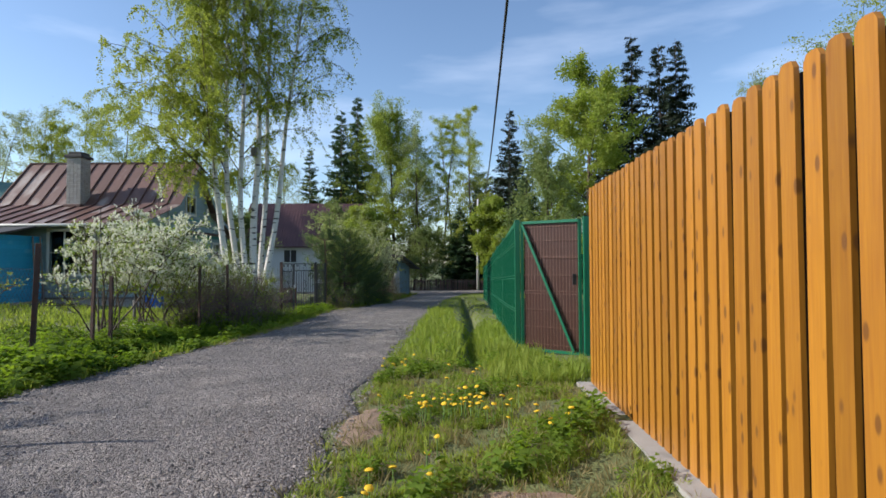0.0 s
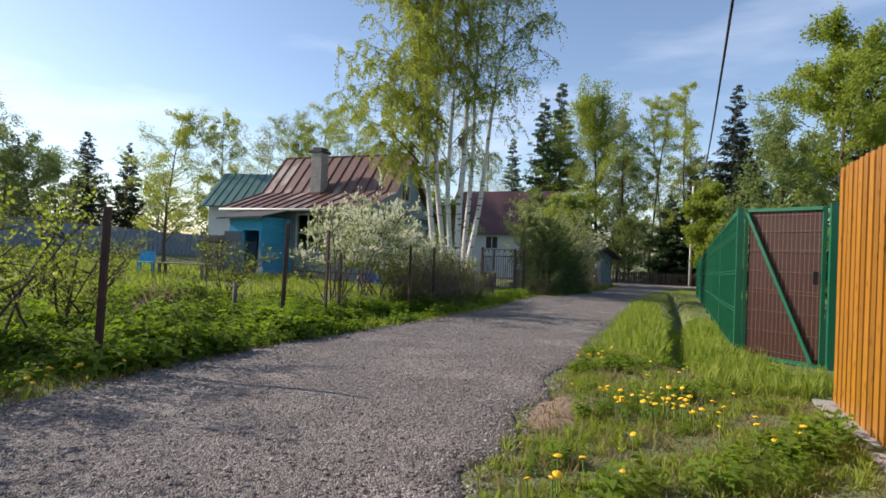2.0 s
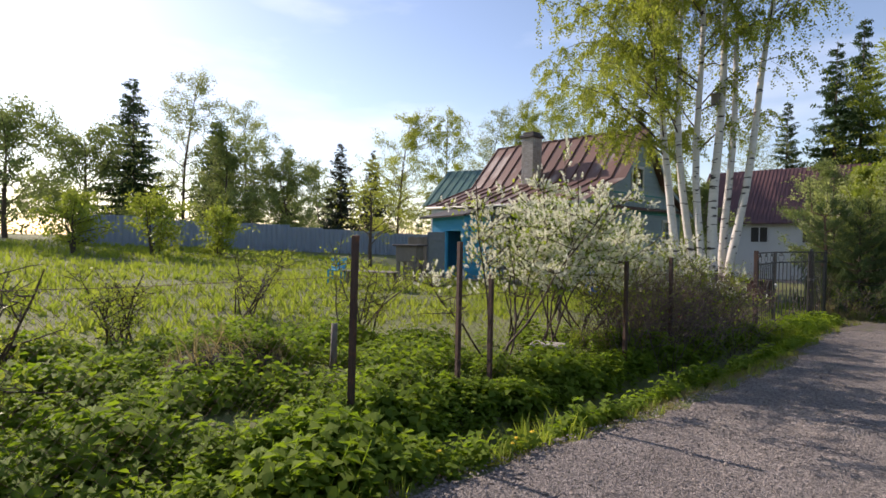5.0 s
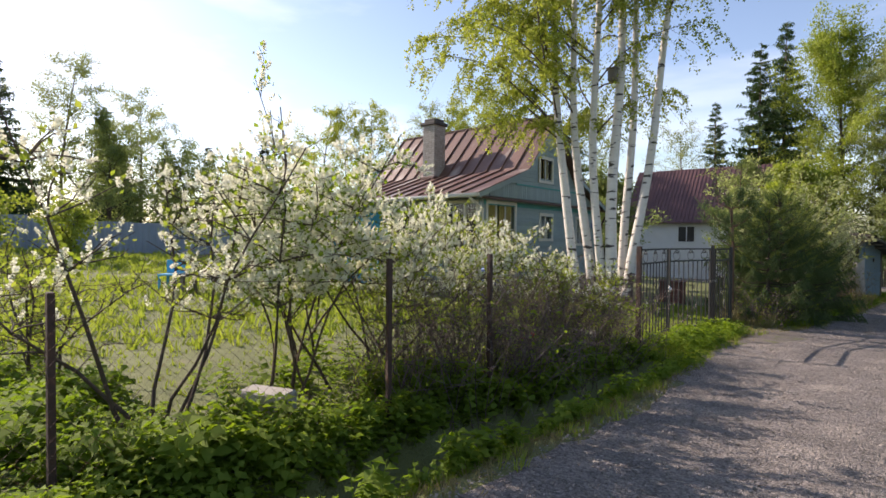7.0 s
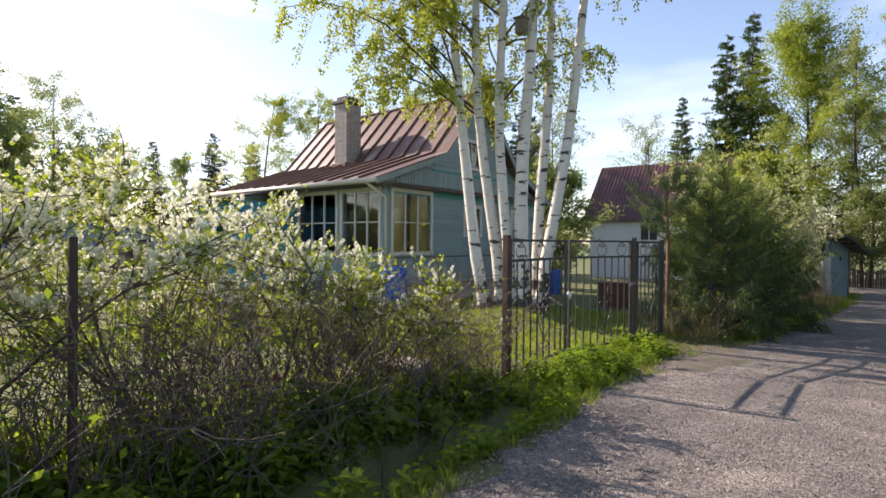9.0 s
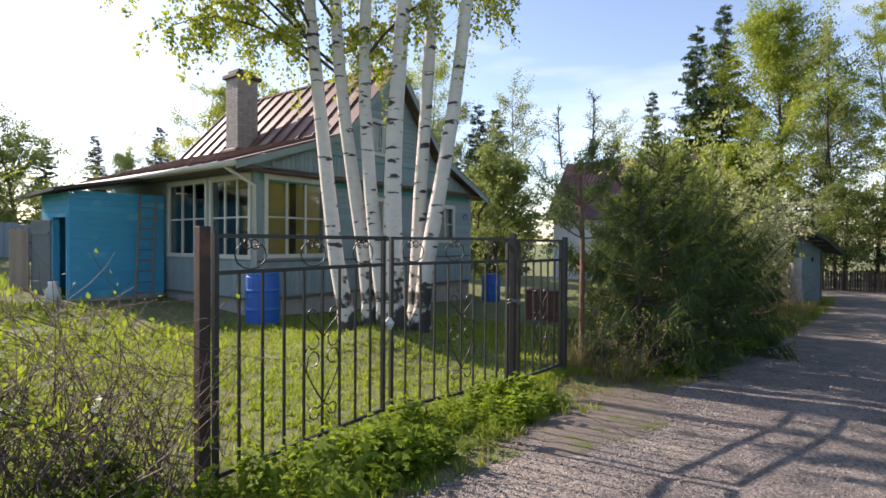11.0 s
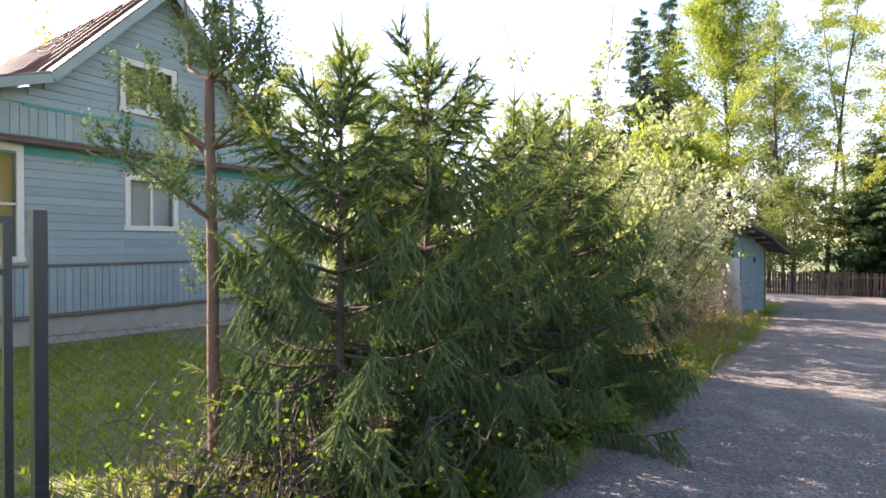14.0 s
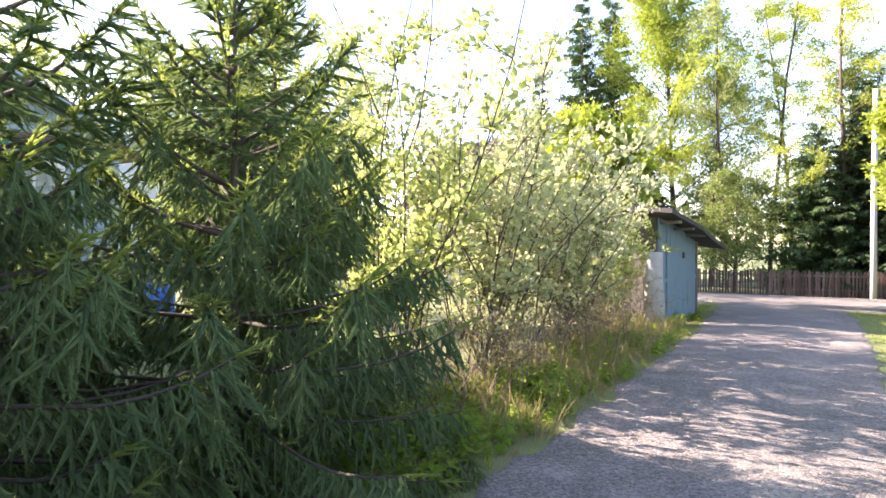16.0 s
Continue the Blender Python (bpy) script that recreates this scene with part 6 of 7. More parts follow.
def near_spruce(x, y, H, R, seed, label="dense young spruce in the roadside hedge"):
    """A young spruce seen close: tiers of boughs with upturned tips, from which branchlets hang in curtains."""
    rng = np.random.default_rng(seed)
    th = thing("hedge_spruce", x, y, gz(x, y) - 0.03, label, "tree", group="spruce hedge")
    lines = [(np.array([(0, 0, 0), (0.03, 0, H * 0.5), (0.02, 0.02, H)]), 0.055, 0.008)]
    P, N = [], []
    tiers = int(3.6 * H)
    for w in range(tiers):
        u = 0.07 + 0.87 * (w + rng.uniform(-0.15, 0.15)) / tiers
        turn = rng.uniform(0, 2 * np.pi)
        nb = 7 if u < 0.7 else 5
        for b in range(nb):
            a = turn + 2 * np.pi * b / nb + rng.normal(0, 0.2)
            L = (R * (1 - u) ** 0.75 + 0.14) * rng.uniform(0.65, 1.25)
            d = np.array([math.cos(a), math.sin(a), 0.8 - 1.15 * min(1, (1 - u) * 1.15)])
            br = bend_line((0, 0, H * u + rng.normal(0, 0.04)), d, L, 7, rng, 0.05, droop=-0.22)
            lines.append((br, 0.016, 0.005))
            flat = np.array([-math.sin(a), math.cos(a), 0])
            n = max(4, int(L / 0.052))
            hang = 1.35 if u < 0.6 else 0.55 if u < 0.8 else 0.0
            for k in range(n):
                q = min(5.999, (0.12 + 0.88 * (k + rng.uniform(0, 1)) / n) * 6)
                p = br[int(q)] + (br[int(q) + 1] - br[int(q)]) * (q % 1)
                out = unit(br[int(q) + 1] - br[int(q)])
                e = 1 if k % 2 else -1
                way = out * 0.6 + flat * e * rng.uniform(0.25, 0.6) + np.array([0, 0, -hang * rng.uniform(0.7, 1.2)])
                P.append((p, way, rng.uniform(0.24, 0.46) * (0.6 + 0.45 * (1 - u)) * (1.0 if q > 1.5 else 0.7)))
                # bright shoots mostly on upper, outer boughs, where sunlight is painted in
                if q > 3.2 and u > 0.35:
                    N.append((p, out * 0.9 + flat * -e * 0.6 + np.array([0, 0, 0.1]), rng.uniform(0.12, 0.2)))
            N.append((br[-1], br[-1] - br[-2], 0.2))
    for k in range(16):
        aa = rng.uniform(0, 2 * np.pi)
        N.append((np.array([0.02, 0.02, H * rng.uniform(0.82, 0.99)]), np.array([0.6 * math.cos(aa), 0.6 * math.sin(aa), 0.9]), rng.uniform(0.16, 0.3)))
    N.append((np.array([0.02, 0.02, H - 0.08]), np.array([0.02, 0, 1]), 0.42))
    for nm, T, m, lab in (("foliage", P, SPRUCENEAR, ""), ("fresh_growth", N, SUNLITTIP, "yellow-green fresh shoots with sunlight put into their colour")):
        p, d, z = np.array([t[0] for t in T]), np.array([t[1] for t in T]), np.array([t[2] for t in T])
        v, f = spread(*BRUSH, frames_along(d, rng, z, roll=rng.normal(0, 0.6, len(p))), p)
        np_mesh(nm, v, f, m, th, lab)
    v, f = tubes(lines, 4)
    np_mesh("trunk", v, f, BARK, th, smooth=True)
    return th


# the clump of birches before the house
def birch_clump():
    rng = np.random.default_rng(21)
    # foot, lean of the foot in metres, lean higher up in metres a metre, stem radius, leafy share
    feet = [(-8.30, 21.05, -0.85, 0.0, 0.13, 1.25), (-8.05, 21.3, -0.62, 0.0, 0.125, 1.25), (-7.76, 21.35, -0.4, 0.01, 0.12, 1.0), (-7.5, 21.3, -0.2, 0.035, 0.155, 0.6), (-7.42, 21.65, 0.0, 0.04, 0.12, 0.6), (-7.28, 21.62, 0.1, 0.12, 0.13, 0.55)]
    for i, (x, y, foot, lean, r, leafy) in enumerate(feet):
        H = rng.uniform(13.5, 16)
        th = thing("birch", x, y, gz(x, y) - 0.05, "tall white-barked birch in fresh leaf, one of a clump", "tree", group="birch clump")
        s = np.linspace(0, 1, 14)
        side = foot * (1 - np.exp(-H * s / 3.0)) + lean * H * s + 0.05 * np.sin(s * 9 + i) * np.minimum(1, s * 5)
        st = np.stack([0.8 * side + 0.04 * np.sin(s * 13 + i), 0.6 * side + 0.08 * np.sin(s * 5 + 2 * i), H * s], 1)
        st[0] = (0, 0, 0)
        flare = [(st, r * 1.05, 0.02), (np.stack([st[0], st[0] + (st[1] - st[0]) * 0.2, st[0] + (st[1] - st[0]) * 0.4]), r * 1.5, r * 0.98)]
        v, f = tubes(flare, 12)
        np_mesh("trunk", v, f, BIRCHBARK, th, smooth=True)
        lines, spots, ways = [], [], []
        nb = 30
        for k in range(nb):
            u0 = 0.27 if leafy > 0.9 else 0.52
            u = u0 + (0.98 - u0) * (k + rng.uniform(0, 1)) / nb
            j = u * 13
            p = st[int(j)] + (st[min(13, int(j) + 1)] - st[int(j)]) * (j % 1)
            a = rng.uniform(2.0, 5.0) if i < 2 else rng.uniform(-1.6, 1.6) if i == 5 else rng.uniform(0, 2 * np.pi)
            L = rng.uniform(1.6, 4.4) * (1.15 - 0.5 * u) * (1.3 if i < 2 else 0.9)
            br = bend_line(p, (math.cos(a), math.sin(a), 0.9), L, 7, rng, 0.1, droop=0.3)
            lines.append((br, 0.035 * (1.2 - u), 0.008))
            for t in range(15 if leafy > 0.9 else 8):
                m = rng.integers(2, 7)
                tw = bend_line(br[m], (rng.normal(0, 0.6), rng.normal(0, 0.6), -0.1), rng.uniform(0.5, 1.7), 6, rng, 0.12, droop=0.9)
                lines.append((tw[::5] if t % 2 else tw[::2], 0.004, 0.002))
                n = int(86 * leafy)
                uu = rng.uniform(0.05, 1, n) * 5
                ii = np.minimum(uu.astype(int), 4)
                q = tw[ii] + (tw[ii + 1] - tw[ii]) * (uu - ii)[:, None]
                spots.append(q + rng.normal(0, 0.05, (n, 3)))
                ways.append(np.tile([0, 0, -1.0], (n, 1)))
        v, f = tubes(lines, 3)
        np_mesh("branchwork", v, f, BARK, th, smooth=True)
        leaves_on(np.concatenate(spots), np.concatenate(ways), rng, 0.066, BIRCHLEAF, th, tmpl=ROUND_T)


birch_clump()
bm = boxed(-0.1, 0.1, -0.1, 0.1, 0, 0.3, 0.01)
box(bm, -0.13, 0.13, -0.14, 0.12, 0.302, 0.33)
ob = finish("birdhouse", bm, GREYWOOD)
ob.location = (-7.5, 21.1, 5.75)
tagged(ob, "small weathered wooden birdhouse tied to a birch", "birdhouse")

# ---- bushes with white blossom by the garden fence ----

def blossom_template():
    rng = np.random.default_rng(2)
    v, f = [], []
    for k in range(16):
        u = k / 16
        a = k * 2.4
        c = np.array([0.16 * math.cos(a) * (1 - 0.5 * u), u, 0.16 * math.sin(a) * (1 - 0.5 * u)])
        n = unit(rng.normal(0, 1, 3))
        s = unit(np.cross(n, (0.2, 0.5, 1)))
        t = np.cross(n, s)
        b = len(v)
        r = 0.13
        v += [c + s * r, c + t * r, c - s * r, c - t * r]
        f.append((b, b + 1, b + 2, b + 3))
    return np.array(v), np.array(f)


BLOSSOM_T = blossom_template()


def blossom_bush(x, y, H, R, seed, leaves, flowers, label, stems=9, size=0.06, leafm=None, sq=1.0, name="blossom_bush", group="blossoming bushes", low=0.3, fl_size=0.085):
    rng = np.random.default_rng(seed)
    th = thing(name, x, y, gz(x, y) - 0.03, label, "bush", group=group)
    lines, twigs = [], []
    for s in range(stems):
        a = rng.uniform(0, 2 * np.pi)
        st = bend_line((rng.normal(0, 0.12 * R), rng.normal(0, 0.2 * R * sq), 0), (math.cos(a) * 0.55 * R / H * 2, math.sin(a) * 0.55 * R / H * 2 * sq, 1), H * rng.uniform(0.65, 1.05), 8, rng, 0.12)
        lines.append((st, 0.018, 0.005))
        for k in range(12 if flowers else 9):
            u = low + (1 - low) * rng.uniform(0, 1)
            i = int(u * 6.99)
            tw = bend_line(st[i], (rng.normal(0, 1), rng.normal(0, 1) * sq, 0.6), R * rng.uniform(0.3, 0.7), 6, rng, 0.2)
            lines.append((tw, 0.007, 0.003))
            twigs.append(tw)
            for m in range(2):
                t2 = bend_line(tw[rng.integers(1, 5)], (rng.normal(0, 1), rng.normal(0, 1) * sq, 0.4), R * rng.uniform(0.15, 0.35), 5, rng, 0.2)
                twigs.append(t2)
                lines.append((t2, 0.004, 0.002))
        twigs.append(st[4:])
    v, f = tubes(lines, 4)
    np_mesh("stemwork", v, f, BARK, th, smooth=True)

    def on(n, sc):
        per = max(1, n // len(twigs))
        P, W = [], []
        for tw in twigs:
            u = rng.uniform(0, 1, per) * (len(tw) - 1)
            i = np.minimum(u.astype(int), len(tw) - 2)
            P.append(tw[i] + (tw[i + 1] - tw[i]) * (u - i)[:, None] + rng.normal(0, sc, (per, 3)))
            W.append(tw[i + 1] - tw[i] + np.array([0, 0, 0.05]))
        return np.concatenate(P), np.concatenate(W)
    P, W = on(leaves, 0.04)
    leaves_on(P, W, rng, size, leafm or GREENLEAF, th, "foliage")
    if flowers:
        P, W = on(flowers, 0.03)
        k = P[:, 2] > H * 0.38
        P, W = P[k], W[k]
        w = unit(W) + rng.normal(0, 0.5, W.shape) + np.array([0, 0, 0.35])
        v, f = spread(*BLOSSOM_T, frames_along(w, rng, fl_size * rng.uniform(0.7, 1.3, len(P))), P)
        np_mesh("blossom", v, f, FLOWER, th, "white flower clusters")
    return th


for i, (x, y, H, R, fl) in enumerate(((-5.9, 9.5, 2.5, 0.9, 330), (-6.2, 10.7, 2.85, 1.15, 1350), (-6.4, 12.1, 2.75, 1.15, 1250), (-6.5, 13.4, 2.35, 1.0, 700), (-7.4, 11.4, 2.6, 1.0, 600), (-6.1, 14.4, 2.3, 1.05, 600), (-5.8, 15.4, 1.75, 0.85, 120))):
    blossom_bush(x, y, H, R, 40 + i, 1100 if i == 0 else 3000, int(fl * 1.5), "bird cherry bush with white blossom and fresh leaves", sq=1.2, stems=6, low=0.5, size=0.05, fl_size=0.078, leafm=GREENLEAF if i % 3 == 1 else MAPLELEAF)
for i, (x, y, H, R) in enumerate(((-5.35, 2.9, 1.9, 0.8), (-5.2, 1.75, 2.0, 0.85), (-4.9, 0.9, 2.0, 0.85), (-6.3, 4.4, 1.7, 0.7), (-9.5, 6.0, 1.2, 0.6), (-8.6, 9.2, 1.5, 0.7), (-11.5, 8.5, 1.5, 0.9))):
    blossom_bush(x, y, H, R, 60 + i, 1500 if i < 3 else 1100, 0, "thin garden shrub with new leaves", stems=7, size=0.05, leafm=MAPLELEAF, name="shrub", group="garden shrubs", low=0.35)

# twiggy hedge along the fence
def twig_hedge(y0, y1, x, h, n, seed, label, spreadx=0.35, leafm=GREENLEAF, leaves=2500):
    rng = np.random.default_rng(seed)
    th = thing("hedge", x, (y0 + y1) / 2, gz(x, (y0 + y1) / 2) - 0.02, label, "hedge", group="hedges")
    ym = (y0 + y1) / 2
    lines, tips = [], []
    for k in range(n):
        yy, xx = rng.uniform(y0, y1), x + rng.normal(0, spreadx)
        z = gz(xx, yy) - gz(x, ym)
        H = h * rng.uniform(0.5, 1.1)
        st = bend_line((xx - x, yy - ym, z), (rng.normal(0, 0.3), rng.normal(0, 0.3), 1), H, 6, rng, 0.2)
        lines.append((st, rng.uniform(0.004, 0.008), 0.002))
        for m in range(3):
            tw = bend_line(st[rng.integers(2, 6)], (rng.normal(0, 1), rng.normal(0, 1), 0.5), H * rng.uniform(0.2, 0.45), 4, rng, 0.25)
            lines.append((tw, 0.0035, 0.0015))
            tips.append(tw)
    v, f = tubes(lines, 3)
    np_mesh("brushwood", v, f, TWIG, th)
    per = max(1, leaves // len(tips))
    P = np.concatenate([tw[rng.integers(0, 4, per)] for tw in tips]) + rng.normal(0, 0.04, (per * len(tips), 3))
    leaves_on(P, rng.normal(0, 1, P.shape) + np.array([0, 0, 0.5]), rng, 0.045, leafm, th, "foliage")


twig_hedge(11.2, 13.6, -5.4, 1.4, 300, 71, "tangled brown twig hedge with few leaves", leaves=1000)
twig_hedge(13.0, 16.7, -5.45, 1.3, 560, 72, "tangled grey-brown twig hedge with few leaves", leaves=900)
twig_hedge(21.8, 24.5, -4.35, 0.9, 220, 73, "dry undergrowth below the spruces", leaves=1500)
twig_hedge(29.2, 39.0, -4.0, 1.25, 330, 74, "dry reedy undergrowth beside the lane", leafm=DRYM, leaves=6000)

# spruce hedge and the pine at its end
for i, (x, y, H, R) in enumerate(((-4.3, 23.13, 3.0, 1.05), (-4.2, 24.0, 3.42, 1.2), (-4.05, 25.25, 3.1, 1.2), (-3.95, 26.5, 3.35, 1.3), (-5.3, 25.4, 3.0, 1.15), (-4.8, 27.6, 3.9, 1.5))):
    near_spruce(x, y, H, R, 80 + i)


def young_pine(x, y):
    rng = np.random.default_rng(95)
    th = thing("pine", x, y, gz(x, y) - 0.03, "thin crooked young pine with a lopped top", "tree")
    st = bend_line((0, 0, 0), (0.0, 0.0, 1), 2.85, 7, rng, 0.02)
    lines = [(st, 0.045, 0.032)]
    P, D, S = [], [], []
    for dx, h in ((-0.32, 1.0), (0.16, 1.15)):
        up = np.array([st[6], st[6] + (dx, 0.05, 0.15), st[6] + (dx * 1.15, 0.05, 0.6 * h), st[6] + (dx * 1.2, 0.04, h)])
        lines.append((up, 0.02, 0.006))
        for q in range(34):
            s = rng.uniform(0.25, 1) * 3
            p = up[min(2, int(s))] + (up[min(2, int(s)) + 1] - up[min(2, int(s))]) * (s - min(2, int(s)))
            P.append(p)
            D.append(rng.normal(0, 0.5, 3) + np.array([0, 0, 0.8]))
            S.append(rng.uniform(0.14, 0.22))
    for k in range(15):
        a = k * 2.4
        j = rng.integers(3, 7)
        br = bend_line(st[j], (math.cos(a), math.sin(a), 0.35), rng.uniform(0.4, 0.95), 6, rng, 0.16, droop=-0.25)
        lines.append((br, 0.014, 0.005))
        for q in range(24):
            p = br[rng.integers(2, 6)]
            P.append(p + rng.normal(0, 0.04, 3))
            D.append(unit(br[-1] - br[0]) * 0.7 + rng.normal(0, 0.5, 3) + np.array([0, 0, 0.5]))
            S.append(rng.uniform(0.18, 0.32))
    v, f = spread(*NEEDLES, frames_along(np.array(D), rng, np.array(S)), np.array(P))
    np_mesh("foliage", v, f, SPRUCENEAR, th)
    v, f = tubes(lines, 7)
    np_mesh("trunk", v, f, mat("pine_bark", (0.20, 0.12, 0.075), (0.12, 0.07, 0.05), 0.95, scale=9, bump=0.6), th, smooth=True)


young_pine(-4.97, 22.65)

# bushes and trees past the hedge
for i, (x, y, H, R, m, fl) in enumerate(((-5.0, 29.7, 5.1, 1.3, BRIGHT, 0), (-4.55, 31.2, 4.7, 1.25, WILLOW, 0), (-4.7, 32.7, 4.5, 1.3, WILLOW, 380), (-4.35, 34.2, 4.2, 1.3, WILLOW, 380), (-4.6, 35.8, 4.2, 1.3, WILLOW, 200), (-4.4, 37.4, 3.9, 1.2, BRIGHT, 0), (-4.5, 38.9, 3.4, 1.0, BRIGHT, 0), (-5.9, 31.0, 6.2, 1.5, BRIGHT, 0), (-6.1, 33.6, 5.0, 1.4, WILLOW, 200))):
    blossom_bush(x, y, H, R, 100 + i, 4600, fl, "tall loose willow bush with silvery and yellow-green new leaves", stems=13, size=0.10, leafm=m, name="tall_bush", group="roadside bushes", low=0.25)

FAR = [
    # x, y, H, R, kind
    (-6.0, 67.0, 20.5, 6.2, "broad maple"), (-0.1, 66.0, 22.0, 2.8, "birch"), (1.5, 69.0, 23.0, 3.0, "birch"), (-2.6, 63.0, 19.0, 2.8, "pale"), (3.4, 60.5, 21.0, 3.2, "birch"), (3.8, 61.5, 10.0, 2.8, "darkspruce"), (6.3, 60.5, 13.0, 3.0, "darkspruce"),
    (-12.6, 66.0, 22.5, 4.2, "spruce"), (-11.2, 70.0, 25.5, 4.4, "spruce"), (-17.5, 70.0, 18.5, 2.9, "spruce"), (-9.0, 47.0, 7.5, 2.6, "green"),
    (7.3, 58.0, 20.0, 3.4, "darkspruce"), (4.7, 48.0, 8.0, 2.0, "maple"), (11.0, 64.0, 18.5, 3.0, "pale"), (9.8, 36.0, 15.5, 3.8, "maple"), (6.0, 30.0, 8.0, 2.4, "green"),
    (13.0, 42.0, 18.0, 3.2, "darkspruce"), (15.2, 42.5, 21.0, 3.6, "darkspruce"), (17.2, 42.0, 20.0, 3.4, "darkspruce"), (19.0, 43.0, 20.8, 3.6, "darkspruce"), (24.5, 45.0, 18.0, 3.4, "pale"), (23.0, 30.0, 15.5, 4.0, "birch"),
    (6.0, 15.5, 4.8, 1.3, "spruce"), (3.6, 63.0, 14.0, 3.5, "green"), (8.2, 52.0, 12.0, 3.0, "spruce"), (13.0, 58.0, 13.0, 3.4, "green"),
    (-38.0, 50.0, 16.5, 3.3, "pale"), (-35.0, 52.0, 18.0, 4.0, "birch"), (-31.0, 52.0, 18.5, 4.2, "birch"), (-27.0, 56.0, 15.0, 3.6, "spruce"), (-25.0, 50.0, 13.5, 2.6, "spruce"), (-28.0, 50.0, 12.5, 4.0, "green"), (-21.5, 50.0, 13.5, 3.3, "pale"), (-13.8, 34.2, 5.0, 2.3, "green"), (-27.0, 11.2, 2.6, 1.9, "low"), (-27.5, 8.4, 2.4, 1.8, "low"), (-26.5, 13.8, 2.2, 1.5, "low"),
    (-41.0, 36.0, 12.5, 3.6, "birch"), (-37.0, 39.0, 13.0, 3.0, "birch"), (-37.0, 44.0, 14.0, 3.2, "pale"), (-33.0, 45.5, 14.0, 3.0, "birch"),
    (-60.0, 42.0, 13.5, 3.2, "darkspruce"), (-58.0, 45.5, 13.0, 3.0, "darkspruce"), (-66.0, 38.0, 12.5, 2.5, "darkspruce"), (-68.0, 34.0, 11.5, 2.5, "spruce"), (-70.0, 30.0, 11.5, 2.5, "darkspruce"), (-62.0, 40.0, 10.0, 3.0, "green"), (-56.0, 48.0, 10.0, 3.2, "pale"),
    (-42.0, 14.0, 11.0, 2.7, "spruce"), (-43.0, 17.5, 11.5, 3.2, "pale"), (-46.0, 21.0, 10.0, 2.6, "spruce"), (-44.0, 22.5, 10.5, 3.0, "pale"), (-40.0, 11.0, 6.0, 3.4, "green"), (-39.0, 19.0, 7.0, 3.0, "green"), (-41.0, 25.0, 6.5, 3.0, "green"), (-38.0, 7.0, 6.0, 3.5, "green"),
    (-20.5, 18.0, 3.6, 1.7, "apple"), (-18.0, 62.0, 14.0, 4.0, "pale"), 
    (-6.5, 44.5, 6.5, 2.2, "maple"), (9.5, 68.0, 18.0, 3.6, "darkspruce"), (5.5, 66.0, 14.0, 3.0, "darkspruce"), (-3.5, 65.0, 14.0, 3.8, "green"), (2.0, 60.2, 9.5, 3.0, "spruce"), (4.2, 61.0, 12.0, 3.2, "spruce"), (-2.0, 60.0, 6.5, 2.8, "green"), (8.5, 59.5, 9.5, 3.2, "darkspruce"), (-6.8, 60.0, 7.5, 2.6, "darkspruce"), (11.5, 60.5, 10.0, 3.2, "darkspruce"), (12.0, 50.0, 9.0, 2.6, "darkspruce"),
]
KINDS = {
    "maple": ("broad maple with bright yellow-green spring leaves", MAPLELEAF, dict(leaves=38000, size=0.235, trunk=0.2, limbs=44, low=0.14)),
    "broad maple": ("broad maple with bright yellow-green spring leaves", BIGMAPLE, dict(leaves=70000, size=0.235, trunk=0.26, limbs=64, low=0.12)),
    "birch": ("tall birch with light green hanging foliage", BIRCHLEAF, dict(leaves=19000, size=0.16, trunk=0.15, droop=0.35, limbs=40, low=0.14)),
    "pale": ("pale thin-leaved birch at the edge of the wood", PALELEAF, dict(leaves=13000, size=0.15, trunk=0.14, droop=0.2, limbs=38, low=0.14)),
    "green": ("leafy green tree at the edge of the wood", HAZELEAF, dict(leaves=15000, size=0.18, trunk=0.14, limbs=34, low=0.08)),
    "low": ("low leafy bush in the upper garden", MAPLELEAF, dict(leaves=3500, size=0.13, trunk=0.06, stems=4, limbs=28, low=0.1)),
    "apple": ("old low apple tree coming into leaf", BIRCHLEAF, dict(leaves=2200, size=0.09, trunk=0.12, limbs=22, low=0.3)),
}
for i, (x, y, H, R, kind) in enumerate(FAR):
    if "spruce" in kind:
        spruce(x, y, H, R, "dark old spruce with drooping boughs" if kind == "darkspruce" else "green pointed spruce at the wood's edge", DARKSPRUCE if kind == "darkspruce" else SPRUCEM, 200 + i)
    else:
        lab, lm, kw = KINDS[kind]
        broadleaf(x, y, H, R, lab, lm, 200 + i, group="trees round the lane", **kw)


def far_wood():
    """The wood that closes the view all round, as one mass of crowns."""
    rng = np.random.default_rng(77)
    P, D, S = [], [], []
    for k in range(240):
        a = rng.uniform(0, 2 * np.pi)
        r = rng.uniform(85, 125)
        x, y = r * math.cos(a), 25 + r * math.sin(a)
        H = rng.uniform(9, 15)
        R = rng.uniform(3, 5)
        n = 55
        u = rng.uniform(0, 1, n)
        ang = rng.uniform(0, 2 * np.pi, n)
        rr = R * (1 - u) ** 0.6 * np.sqrt(rng.uniform(0.2, 1, n))
        P.append(np.stack([x + rr * np.cos(ang), y + rr * np.sin(ang), gz(x, y) + H * u], 1))
        D.append(np.stack([np.cos(ang), np.sin(ang), rng.normal(-0.2, 0.5, n)], 1))
        S.append(rng.uniform(0.8, 1.8, n))
    P, D, S = np.concatenate(P), np.concatenate(D), np.concatenate(S)
    v, f = spread(*FROND, frames_along(D, rng, S), P)
    ob = np_mesh("far_woods", v, f, SPRUCEM)
    tagged(ob, "dark mixed wood around the village", "wood", kind="stuff")


far_wood()


